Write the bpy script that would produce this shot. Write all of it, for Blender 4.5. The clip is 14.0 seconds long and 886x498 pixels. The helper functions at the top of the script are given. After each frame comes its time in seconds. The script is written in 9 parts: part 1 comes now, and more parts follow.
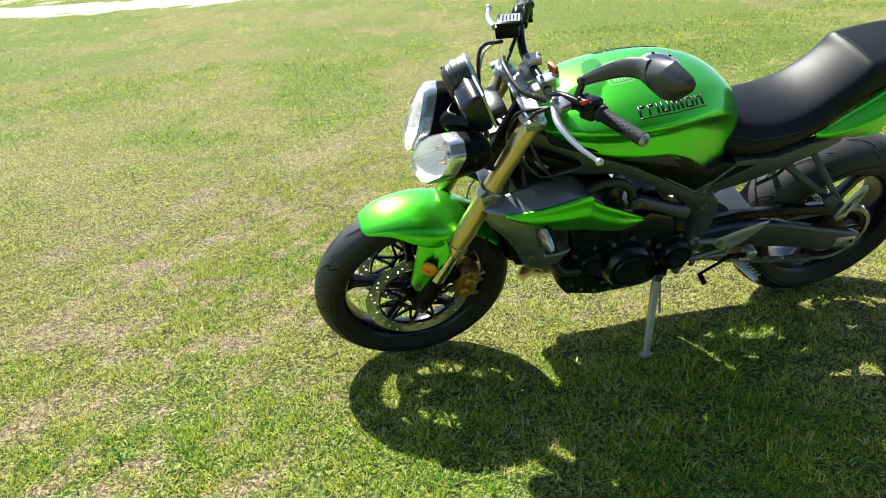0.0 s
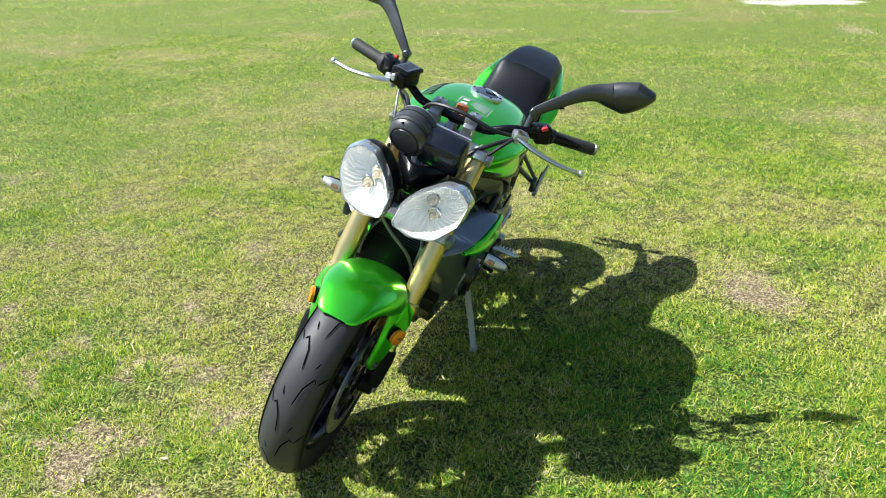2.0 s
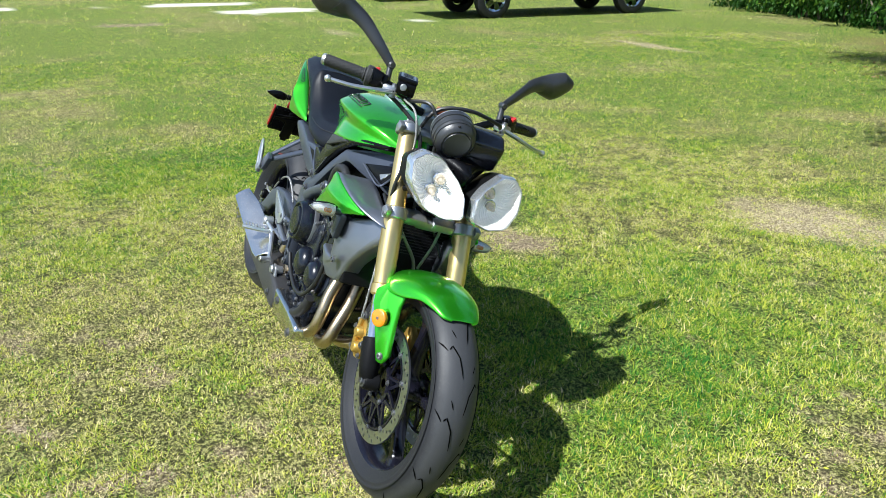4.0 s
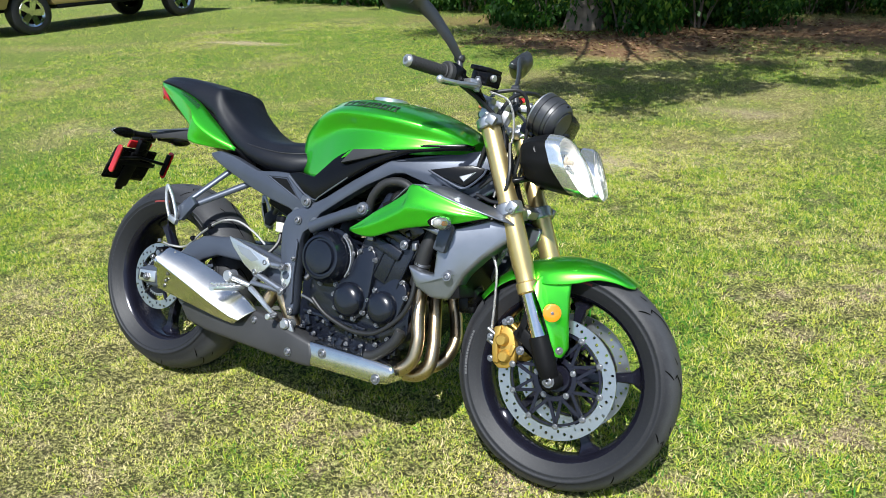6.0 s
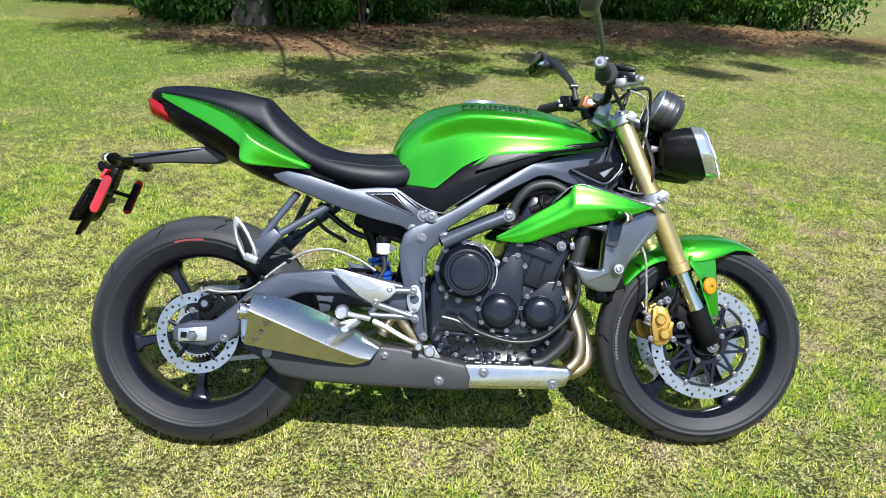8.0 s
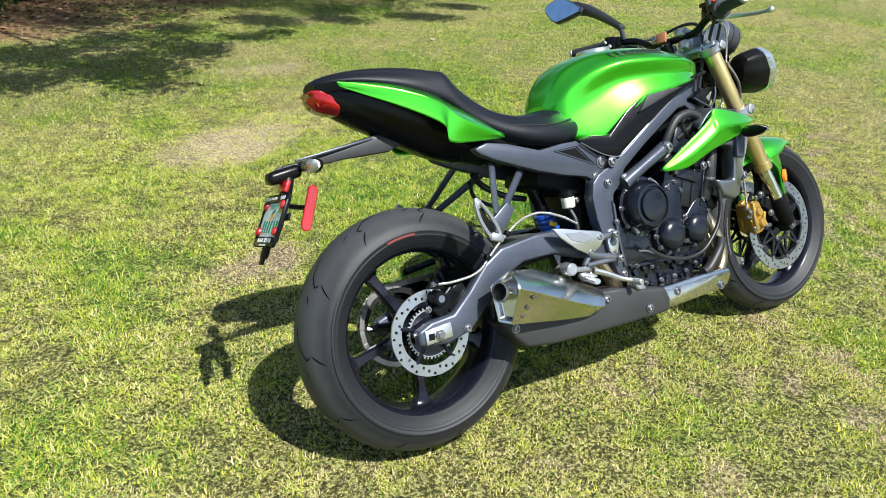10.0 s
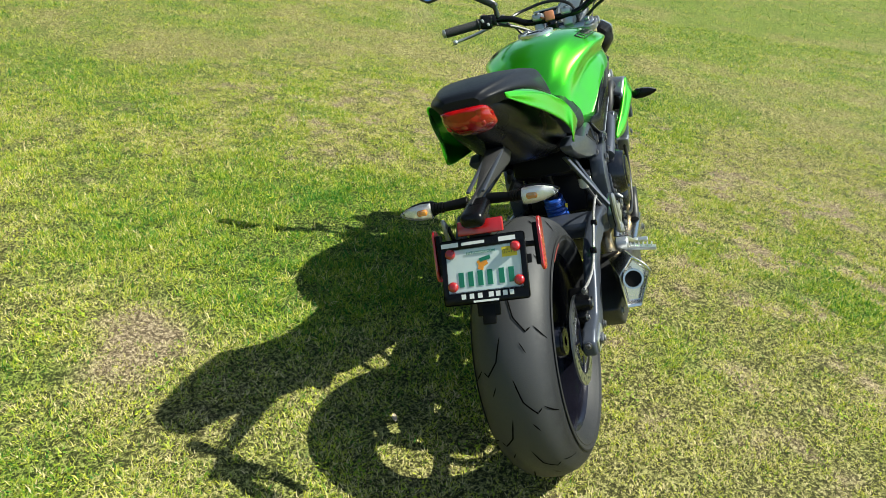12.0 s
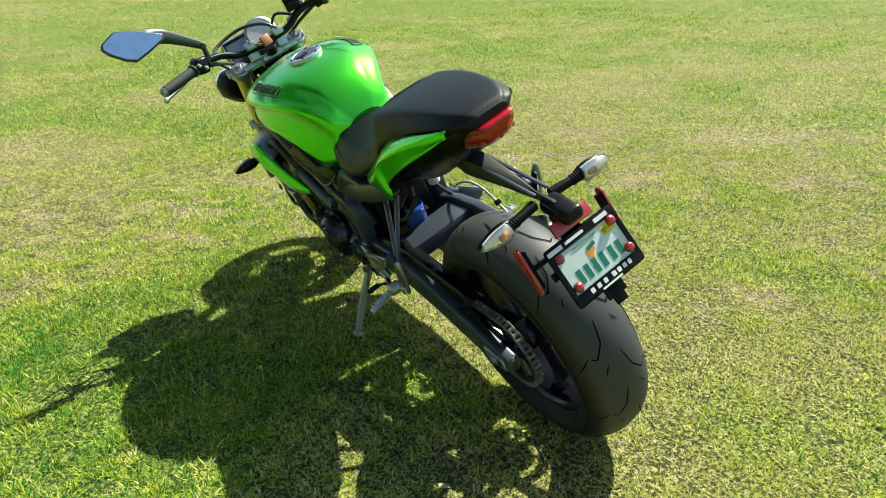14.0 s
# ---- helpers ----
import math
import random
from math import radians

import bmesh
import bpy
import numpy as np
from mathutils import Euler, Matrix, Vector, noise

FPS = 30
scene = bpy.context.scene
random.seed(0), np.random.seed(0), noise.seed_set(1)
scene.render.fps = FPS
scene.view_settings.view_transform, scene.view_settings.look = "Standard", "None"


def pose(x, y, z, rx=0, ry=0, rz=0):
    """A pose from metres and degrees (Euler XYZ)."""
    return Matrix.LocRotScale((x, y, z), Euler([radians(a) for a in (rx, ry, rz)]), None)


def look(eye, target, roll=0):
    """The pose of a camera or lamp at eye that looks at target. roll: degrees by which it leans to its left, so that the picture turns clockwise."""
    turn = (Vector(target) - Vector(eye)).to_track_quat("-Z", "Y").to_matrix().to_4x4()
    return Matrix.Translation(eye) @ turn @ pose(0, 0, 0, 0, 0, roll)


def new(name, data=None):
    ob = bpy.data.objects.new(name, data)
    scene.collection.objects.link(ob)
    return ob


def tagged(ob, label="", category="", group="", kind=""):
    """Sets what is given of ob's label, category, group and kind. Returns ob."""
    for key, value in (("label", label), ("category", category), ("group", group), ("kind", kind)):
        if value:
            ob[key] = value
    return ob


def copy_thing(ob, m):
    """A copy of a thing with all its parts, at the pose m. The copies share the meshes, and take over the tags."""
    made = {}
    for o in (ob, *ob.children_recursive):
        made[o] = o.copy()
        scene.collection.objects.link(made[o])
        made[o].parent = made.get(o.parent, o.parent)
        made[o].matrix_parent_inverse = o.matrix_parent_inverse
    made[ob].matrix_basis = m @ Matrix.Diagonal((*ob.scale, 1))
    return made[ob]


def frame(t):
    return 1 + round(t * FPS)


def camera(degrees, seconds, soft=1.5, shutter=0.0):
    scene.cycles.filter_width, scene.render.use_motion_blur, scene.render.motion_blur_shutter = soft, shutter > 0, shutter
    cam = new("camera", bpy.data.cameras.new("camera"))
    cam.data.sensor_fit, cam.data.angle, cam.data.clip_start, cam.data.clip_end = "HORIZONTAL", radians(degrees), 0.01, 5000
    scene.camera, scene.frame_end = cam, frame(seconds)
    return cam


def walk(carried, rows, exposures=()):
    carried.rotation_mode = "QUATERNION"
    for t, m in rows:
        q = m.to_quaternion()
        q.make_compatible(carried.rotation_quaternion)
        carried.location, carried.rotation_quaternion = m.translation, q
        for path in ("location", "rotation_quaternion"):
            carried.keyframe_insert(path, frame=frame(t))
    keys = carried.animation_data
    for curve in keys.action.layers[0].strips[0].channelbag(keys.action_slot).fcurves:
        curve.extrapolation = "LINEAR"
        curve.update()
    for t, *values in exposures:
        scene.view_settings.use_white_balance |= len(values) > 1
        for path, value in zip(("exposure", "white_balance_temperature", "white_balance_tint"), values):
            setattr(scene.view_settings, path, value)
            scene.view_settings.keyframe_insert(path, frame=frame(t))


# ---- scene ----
EXPOSURES = [(0.0, 1.13, 6500, 4), (1.0, 1.12, 6400, 4), (2.5, 0.97, 6050, 5), (3.0, 0.89, 5950, 5), (3.7, 0.82, 5950, 6), (6.0, 0.74, 6050, 8), (7.0, 0.77, 5950, 10), (9.5, 0.83, 6200, 9), (10.0, 0.84, 6250, 8), (11.0, 0.75, 6450, 6), (12.5, 0.84, 6800, -3), (13.5, 0.98, 6850, -5), (14.0, 1.08, 6900, -6)]
GRASS_NEAR, GRASS_LONG, GRASS_MID, GRASS_FAR = 720000, 26000, 320000, 165000

cam = camera(61.9, 14.0, 0.65)
PATH = [
    (0, (1.743, 2.105, 1.27), (1.348, 0.31, 0.482), -4.0),
    (0.5, (2.163, 1.868, 1.262), (1.359, 0.204, 0.497), -1.4),
    (1, (2.43, 1.533, 1.31), (1.167, 0.194, 0.529), -0.3),
    (1.5, (2.639, 1.25, 1.329), (1.084, 0.259, 0.553), -1.1),
    (1.6, (2.668, 1.215, 1.328), (1.079, 0.276, 0.556), -1.4),
    (2, (2.913, 0.947, 1.359), (1.168, 0.352, 0.585), -1.3),
    (2.5, (3.038, 0.643, 1.366), (1.194, 0.376, 0.64), -1.7),
    (3, (3.067, 0.293, 1.4), (1.207, 0.253, 0.667), -1.7),
    (3.5, (3.08, -0.13, 1.39), (1.278, 0.306, 0.64), -4.0),
    (3.7, (3.051, -0.264, 1.382), (1.291, 0.308, 0.623), -1.7),
    (5.8, (2.058, -1.348, 1.369), (1.015, 0.156, 0.564), -4.4),
    (6, (1.968, -1.439, 1.365), (1.037, 0.151, 0.588), -2.0),
    (6.2, (1.84, -1.569, 1.362), (1.009, 0.099, 0.635), -3.3),
    (6.5, (1.66, -1.67, 1.378), (1.073, 0.068, 0.58), -2.6),
    (6.8, (1.388, -1.727, 1.368), (0.97, 0.051, 0.553), -0.4),
    (7, (1.32, -1.723, 1.333), (0.9, 0.068, 0.549), -2.4),
    (7.2, (1.177, -1.736, 1.356), (0.855, 0.088, 0.601), -1.1),
    (9.3, (-0.337, -1.627, 1.376), (0.361, 0.049, 0.536), 2.5),
    (9.5, (-0.507, -1.575, 1.367), (0.323, 0.053, 0.552), 2.7),
    (10, (-0.8, -1.339, 1.344), (0.14, 0.2, 0.48), 0.9),
    (10.5, (-1.088, -1.039, 1.339), (0.078, 0.337, 0.475), 3.9),
    (10.8, (-1.287, -0.814, 1.324), (0.101, 0.328, 0.448), 4.6),
    (11, (-1.367, -0.702, 1.334), (0.066, 0.382, 0.455), 5.7),
    (11.4, (-1.461, -0.416, 1.289), (0.083, 0.517, 0.425), 3.7),
    (11.5, (-1.496, -0.339, 1.32), (0.087, 0.497, 0.429), 4.2),
    (12, (-1.573, 0.017, 1.305), (0.172, 0.439, 0.424), 6.5),
    (12.5, (-1.631, 0.339, 1.312), (0.209, 0.482, 0.542), 4.2),
    (12.7, (-1.61, 0.475, 1.295), (0.246, 0.502, 0.566), 4.6),
    (12.8, (-1.6, 0.539, 1.289), (0.267, 0.624, 0.579), 3.1),
    (13, (-1.571, 0.643, 1.309), (0.273, 0.498, 0.548), 5.1),
    (13.5, (-1.456, 0.918, 1.243), (0.295, 0.28, 0.516), 3.0),
    (14, (-1.278, 1.136, 1.232), (0.306, 0.208, 0.439), -3.0),
]
walk(cam, [(t, look(eye, target, roll)) for t, eye, target, roll in PATH], EXPOSURES)

# ---------------------------------------------------------------- light
SUN_EL, SUN_AZ = 54.5, -75.0          # degrees; azimuth from +x
to_sun = Vector((math.cos(radians(SUN_EL)) * math.cos(radians(SUN_AZ)),
                 math.cos(radians(SUN_EL)) * math.sin(radians(SUN_AZ)), math.sin(radians(SUN_EL))))
world = bpy.data.worlds.new("sky")
scene.world = world
world.use_nodes = True
wn = world.node_tree
wn.nodes.clear()
sky = wn.nodes.new("ShaderNodeTexSky")
sky.sky_type, sky.sun_disc = "NISHITA", False
sky.sun_elevation, sky.sun_rotation = radians(SUN_EL), radians(90 - SUN_AZ)
sky_bg, sky_out = wn.nodes.new("ShaderNodeBackground"), wn.nodes.new("ShaderNodeOutputWorld")
sky_bg.inputs["Strength"].default_value = 0.090
wn.links.new(sky.outputs[0], sky_bg.inputs[0])
wn.links.new(sky_bg.outputs[0], sky_out.inputs[0])
sun = new("sun", bpy.data.lights.new("sun", "SUN"))
sun.data.energy, sun.data.angle, sun.data.color = 5.0, radians(0.55), (1.0, 0.963, 0.90)
sun.matrix_world = look(to_sun * 50, (0, 0, 0))

# ---------------------------------------------------------------- materials


def shader(name):
    m = bpy.data.materials.new(name)
    m.use_nodes = True
    nt = m.node_tree
    return m, nt, nt.nodes["Principled BSDF"], nt.nodes["Material Output"]


def rgba(c):
    return (c[0], c[1], c[2], 1.0)


def node(nt, kind, **props):
    n = nt.nodes.new(kind)
    for k, v in props.items():
        n.inputs[k].default_value = v
    return n


def ramp(nt, src, stops):
    r = nt.nodes.new("ShaderNodeValToRGB")
    els = r.color_ramp.elements
    while len(els) < len(stops):
        els.new(0.5)
    for e, (p, c) in zip(els, stops):
        e.position, e.color = p, rgba(c)
    nt.links.new(src, r.inputs[0])
    return r.outputs[0]


def mixed(nt, fac, a, b, blend="MIX"):
    m = nt.nodes.new("ShaderNodeMix")
    m.data_type, m.blend_type = "RGBA", blend
    for sock, v in ((m.inputs[0], fac), (m.inputs[6], a), (m.inputs[7], b)):
        if isinstance(v, (float, int)):
            sock.default_value = v
        elif isinstance(v, tuple):
            sock.default_value = rgba(v)
        else:
            nt.links.new(v, sock)
    return m.outputs[2]


def math_node(nt, op, a, b=0.0):
    m = nt.nodes.new("ShaderNodeMath")
    m.operation = op
    for sock, v in ((m.inputs[0], a), (m.inputs[1], b)):
        if isinstance(v, (float, int)):
            sock.default_value = v
        else:
            nt.links.new(v, sock)
    return m.outputs[0]


def place_coords(nt, scale=1.0):
    tc = nt.nodes.new("ShaderNodeTexCoord")
    mp = node(nt, "ShaderNodeMapping", Scale=(scale, scale, scale))
    nt.links.new(tc.outputs["Object"], mp.inputs[0])
    return mp.outputs[0]


def noise_tex(nt, co, scale, detail=4.0, rough=0.55):
    n = node(nt, "ShaderNodeTexNoise", Scale=scale, Detail=detail, Roughness=rough)
    nt.links.new(co, n.inputs["Vector"])
    return n.outputs[0]


def surface(name, colour, rough=0.5, metal=0.0, vary=0.12, grain=0.0, grain_scale=900.0, coat=0.0, dust=0.0, spec=0.5):
    """A plain surface with uneven colour and gloss, fine grain in relief and a film of dust."""
    m, nt, b, _ = shader(name)
    co = place_coords(nt)
    big, fine = noise_tex(nt, co, 9.0, 5.0), noise_tex(nt, co, 160.0, 3.0)
    dark = tuple(c * (1 - vary) for c in colour)
    light = tuple(min(1.0, c * (1 + vary)) for c in colour)
    col = ramp(nt, big, ((0.3, dark), (0.7, light)))
    if dust:
        f = math_node(nt, "MULTIPLY", ramp(nt, fine, ((0.45, (0, 0, 0)), (0.75, (1, 1, 1)))), dust)
        col = mixed(nt, f, col, (0.30, 0.26, 0.20))
    nt.links.new(col, b.inputs["Base Color"])
    rv = nt.nodes.new("ShaderNodeMapRange")
    rv.inputs[3].default_value, rv.inputs[4].default_value = max(0.02, rough - 0.09), min(1.0, rough + 0.11)
    nt.links.new(big, rv.inputs[0])
    nt.links.new(rv.outputs[0], b.inputs["Roughness"])
    b.inputs["Metallic"].default_value = metal
    b.inputs["Specular IOR Level"].default_value = spec
    if coat:
        b.inputs["Coat Weight"].default_value, b.inputs["Coat Roughness"].default_value = coat, 0.04
    if grain:
        bp = node(nt, "ShaderNodeBump", Strength=grain, Distance=0.001)
        nt.links.new(noise_tex(nt, co, grain_scale, 2.0), bp.inputs["Height"])
        nt.links.new(bp.outputs[0], b.inputs["Normal"])
    return m


def paint_flake(name, colour, rough, coat=1.0, metal=0.55):
    """Candy paint: a metallic flake base under clear lacquer."""
    m, nt, b, _ = shader(name)
    co = place_coords(nt)
    vor = node(nt, "ShaderNodeTexVoronoi", Scale=2600.0)
    nt.links.new(co, vor.inputs["Vector"])
    flake = ramp(nt, vor.outputs["Distance"], ((0.0, tuple(c * 0.82 for c in colour)), (0.9, tuple(min(1, c * 1.15) for c in colour))))
    big = noise_tex(nt, co, 6.0, 4.0)
    col = mixed(nt, 0.14, flake, ramp(nt, big, ((0.3, tuple(c * 0.7 for c in colour)), (0.7, tuple(min(1, c * 1.3) for c in colour)))))
    nt.links.new(col, b.inputs["Base Color"])
    b.inputs["Metallic"].default_value, b.inputs["Roughness"].default_value = metal, rough
    b.inputs["Coat Weight"].default_value, b.inputs["Coat Roughness"].default_value = coat, 0.06
    return m


def clear_cover(name, tint, rough=0.03, through_part=0.82):
    """A thin clear cover: mostly see-through, with gloss that grows at grazing angles."""
    m, nt, b, out = shader(name)
    nt.nodes.remove(b)
    tr = node(nt, "ShaderNodeBsdfTransparent", Color=rgba(tint))
    gl = node(nt, "ShaderNodeBsdfGlossy", Roughness=rough)
    df = node(nt, "ShaderNodeBsdfDiffuse", Color=rgba(tint))
    fr = node(nt, "ShaderNodeFresnel", IOR=1.5)
    m1, m2 = nt.nodes.new("ShaderNodeMixShader"), nt.nodes.new("ShaderNodeMixShader")
    m1.inputs[0].default_value = 1 - through_part
    nt.links.new(tr.outputs[0], m1.inputs[1])
    nt.links.new(df.outputs[0], m1.inputs[2])
    nt.links.new(fr.outputs[0], m2.inputs[0])
    nt.links.new(m1.outputs[0], m2.inputs[1])
    nt.links.new(gl.outputs[0], m2.inputs[2])
    nt.links.new(m2.outputs[0], out.inputs[0])
    return m


def brushed(name, colour, rough, axis=(1, 40, 40)):
    """Metal with fine lengthwise brushing and heat or grime clouds."""
    m, nt, b, _ = shader(name)
    tc = nt.nodes.new("ShaderNodeTexCoord")
    mp = node(nt, "ShaderNodeMapping", Scale=axis)
    nt.links.new(tc.outputs["Object"], mp.inputs[0])
    streak = noise_tex(nt, mp.outputs[0], 30.0, 3.0)
    cloud = noise_tex(nt, tc.outputs["Object"], 14.0, 4.0)
    col = mixed(nt, 0.5, ramp(nt, streak, ((0.3, tuple(c * 0.86 for c in colour)), (0.7, colour))),
                ramp(nt, cloud, ((0.35, tuple(c * 0.75 for c in colour)), (0.65, colour))))
    nt.links.new(col, b.inputs["Base Color"])
    b.inputs["Metallic"].default_value = 1.0
    rv = nt.nodes.new("ShaderNodeMapRange")
    rv.inputs[3].default_value, rv.inputs[4].default_value = max(0.03, rough - 0.06), rough + 0.1
    nt.links.new(streak, rv.inputs[0])
    nt.links.new(rv.outputs[0], b.inputs["Roughness"])
    return m


GREEN = paint_flake("green_candy_paint", (0.088, 0.72, 0.024), 0.325, 1.0, 0.92)
GRAPHITE = surface("graphite_paint", (0.062, 0.072, 0.097), 0.35, 0.40, 0.1, 0.08, 1400, dust=0.006)
GUARD_GREY = surface("dark_guard_plastic", (0.036, 0.036, 0.038), 0.46, 0.2, 0.12, 0.12, 1200, dust=0.004, spec=0.4)
SHROUD_GREY = surface("grey_metallic_plastic", (0.205, 0.220, 0.255), 0.33, 0.80, 0.08, 0.06, 1500, coat=0.5, dust=0.010)
BLACK_PLASTIC = surface("black_plastic", (0.0035, 0.0035, 0.0042), 0.25, 0.0, 0.2, 0.12, 1300, spec=0.20)
BLACK_MATT = surface("matt_black_plastic", (0.006, 0.006, 0.0065), 0.42, 0.0, 0.2, 0.25, 900, dust=0.001, spec=0.10)
ENGINE_BLACK = surface("black_engine_paint", (0.006, 0.0075, 0.013), 0.23, 0.0, 0.25, 0.0, 700, spec=0.52)
SEAT_VINYL = surface("black_seat_vinyl", (0.006, 0.007, 0.011), 0.46, 0.0, 0.15, 0.3, 520, dust=0.001, spec=0.24)
RUBBER = surface("tyre_rubber", (0.017, 0.0175, 0.020), 0.52, 0.0, 0.25, 0.35, 600, dust=0.006, spec=0.34)
MIRROR_PLASTIC = surface("satin_mirror_plastic", (0.022, 0.023, 0.026), 0.36, 0.0, 0.15, 0.2, 900, dust=0.003, spec=0.8)
GRIP_RUBBER = surface("grip_rubber", (0.02, 0.02, 0.021), 0.66, 0.0, 0.1, 0.5, 700)
WHEEL_BLACK = surface("black_wheel_paint", (0.010, 0.010, 0.018), 0.18, 0.35, 0.2, 0.1, 900, dust=0.01)
CAST_ALU = surface("cast_aluminium", (0.42, 0.43, 0.45), 0.36, 0.85, 0.12, 0.3, 700)
SATIN_ALU = surface("satin_aluminium", (0.62, 0.63, 0.64), 0.3, 0.9, 0.08, 0.12, 1100)
STEEL = brushed("brushed_stainless_steel", (0.70, 0.69, 0.66), 0.19)
DISC_STEEL = brushed("brake_disc_steel", (0.52, 0.53, 0.55), 0.3, (30, 30, 30))
HEADER = brushed("heat_tinted_header_steel", (0.56, 0.44, 0.28), 0.28, (8, 8, 8))
CHROME = brushed("polished_chrome", (0.75, 0.76, 0.78), 0.1, (5, 5, 5))
GOLD = surface("gold_anodised_fork", (0.65, 0.50, 0.22), 0.34, 0.9, 0.06, 0.08, 1200)
CALIPER_GOLD = surface("gold_caliper_paint", (0.44, 0.28, 0.06), 0.36, 0.7, 0.15, 0.2, 800)
BOLT_STEEL = surface("zinc_bolt_steel", (0.24, 0.24, 0.25), 0.36, 0.9, 0.15)
CHAIN_STEEL = surface("oily_chain_steel", (0.36, 0.355, 0.34), 0.36, 0.85, 0.3)
BLUE_SPRING = surface("blue_spring_paint", (0.015, 0.07, 0.36), 0.3, 0.1, 0.15, coat=0.5)
YELLOW = surface("yellow_sticker", (0.72, 0.55, 0.03), 0.45)
ORANGE_REFLECTOR = surface("amber_reflector", (0.80, 0.21, 0.006), 0.16, 0.0, 0.45, 1.0, 420, coat=1.0)
RED_REFLECTOR = surface("red_reflector", (0.36, 0.008, 0.010), 0.2, 0.0, 0.25, 0.6, 1000, coat=1.0)
RED_LENS = surface("red_tail_lens", (0.34, 0.002, 0.005), 0.10, 0.0, 0.6, 0.7, 150, coat=1.0, spec=0.3)
RED_PLASTIC = surface("red_switch", (0.62, 0.02, 0.02), 0.4)
COPPER_KEY = surface("copper_tan_leather", (0.36, 0.13, 0.06), 0.5, 0.2, 0.2)
WHITE_PLASTIC = surface("translucent_white_plastic", (0.62, 0.60, 0.52), 0.42, 0.0, 0.1)
BLACK_CABLE = surface("black_cable", (0.012, 0.012, 0.013), 0.42)
BRAIDED = surface("braided_steel_hose", (0.40, 0.39, 0.38), 0.36, 0.7, 0.2, 0.8, 2500)
CLEAR = clear_cover("clear_lens", (0.97, 0.98, 0.98), 0.02, 0.985)
SMOKED_CLEAR = clear_cover("clear_indicator_lens", (0.95, 0.96, 0.98), 0.04, 0.93)
BEZEL = surface("satin_bezel_plating", (0.66, 0.69, 0.71), 0.20, 0.85, 0.06)
REFLECTOR = surface("bright_reflector_bowl", (0.97, 0.955, 0.92), 0.18, 0.22, 0.03, 1.0, 110)
BULB = surface("bulb_glass", (0.72, 0.62, 0.48), 0.10, 0.45, 0.05)
ORANGE_BULB = surface("amber_bulb", (0.8, 0.3, 0.03), 0.2)
DECAL_BLACK = surface("black_decal", (0.012, 0.02, 0.012), 0.4)
SPROCKET_DARK = surface("dark_oily_steel", (0.035, 0.034, 0.033), 0.4, 0.8, 0.3)
def scuffed_rubber():
    """Tyre rubber, greyer where the crown has run on the road."""
    m, nt, b, _ = shader("scuffed_tyre_rubber")
    co = place_coords(nt)
    at = nt.nodes.new("ShaderNodeAttribute")
    at.attribute_name = "crown"
    f = math_node(nt, "ADD", at.outputs["Fac"], math_node(nt, "MULTIPLY", math_node(nt, "SUBTRACT", noise_tex(nt, co, 30.0, 5.0, 0.7), 0.5), 0.5))
    col = mixed(nt, ramp(nt, f, ((0.25, (0, 0, 0)), (0.85, (1, 1, 1)))), (0.0115, 0.0120, 0.0150), (0.042, 0.043, 0.047))
    col = mixed(nt, ramp(nt, noise_tex(nt, co, 220.0, 3.0), ((0.55, (0, 0, 0)), (0.8, (0.20, 0.20, 0.20)))), col, (0.085, 0.080, 0.070))
    nt.links.new(col, b.inputs["Base Color"])
    b.inputs["Roughness"].default_value, b.inputs["Specular IOR Level"].default_value = 0.54, 0.36
    bp = node(nt, "ShaderNodeBump", Strength=0.35, Distance=0.001)
    nt.links.new(noise_tex(nt, co, 600.0, 2.0), bp.inputs["Height"])
    nt.links.new(bp.outputs[0], b.inputs["Normal"])
    return m


TYRE = scuffed_rubber()
GROOVE_BLACK = surface("tread_groove_rubber", (0.002, 0.002, 0.002), 0.9, spec=0.05)
DECAL_GREY = surface("grey_decal", (0.42, 0.44, 0.45), 0.45)
DECAL_WHITE = surface("white_decal", (0.78, 0.78, 0.76), 0.5)
TYRE_PRINT = surface("raised_tyre_print", (0.085, 0.085, 0.09), 0.7)
DECAL_RED = surface("red_decal", (0.13, 0.018, 0.016), 0.6)
PLATE_WHITE = surface("plate_pale_enamel", (0.62, 0.70, 0.68), 0.4, 0.0, 0.1, coat=0.3)
PLATE_GREEN = surface("plate_green_ink", (0.01, 0.17, 0.10), 0.5)
HOSE_RUBBER = surface("hose_rubber", (0.014, 0.014, 0.015), 0.5)
MIRROR = brushed("mirror_glass", (0.66, 0.80, 0.95), 0.0, (1, 1, 1))
m_nt = MIRROR.node_tree
for l_ in list(m_nt.links):
    if l_.to_socket.name == "Roughness":
        m_nt.links.remove(l_)
m_nt.nodes["Principled BSDF"].inputs["Roughness"].default_value = 0.015
STAND_GREY = surface("pale_grey_stand_paint", (0.44, 0.46, 0.45), 0.45, 0.4, 0.2, 0.3, 500, dust=0.2)

# ---------------------------------------------------------------- mesh helpers


def finish(name, bm, mat, parent=None, label="", angle=38, flat=False, recalc=True):
    if recalc:
        bmesh.ops.recalc_face_normals(bm, faces=bm.faces)
    me = bpy.data.meshes.new(name)
    bm.to_mesh(me)
    bm.free()
    me.materials.append(mat)
    if not flat:
        for p in me.polygons:
            p.use_smooth = True
        me.set_sharp_from_angle(angle=radians(angle))
    ob = new(name, me)
    if parent is not None:
        ob.parent = parent
    if label:
        ob["label"] = label
    return ob


part = finish


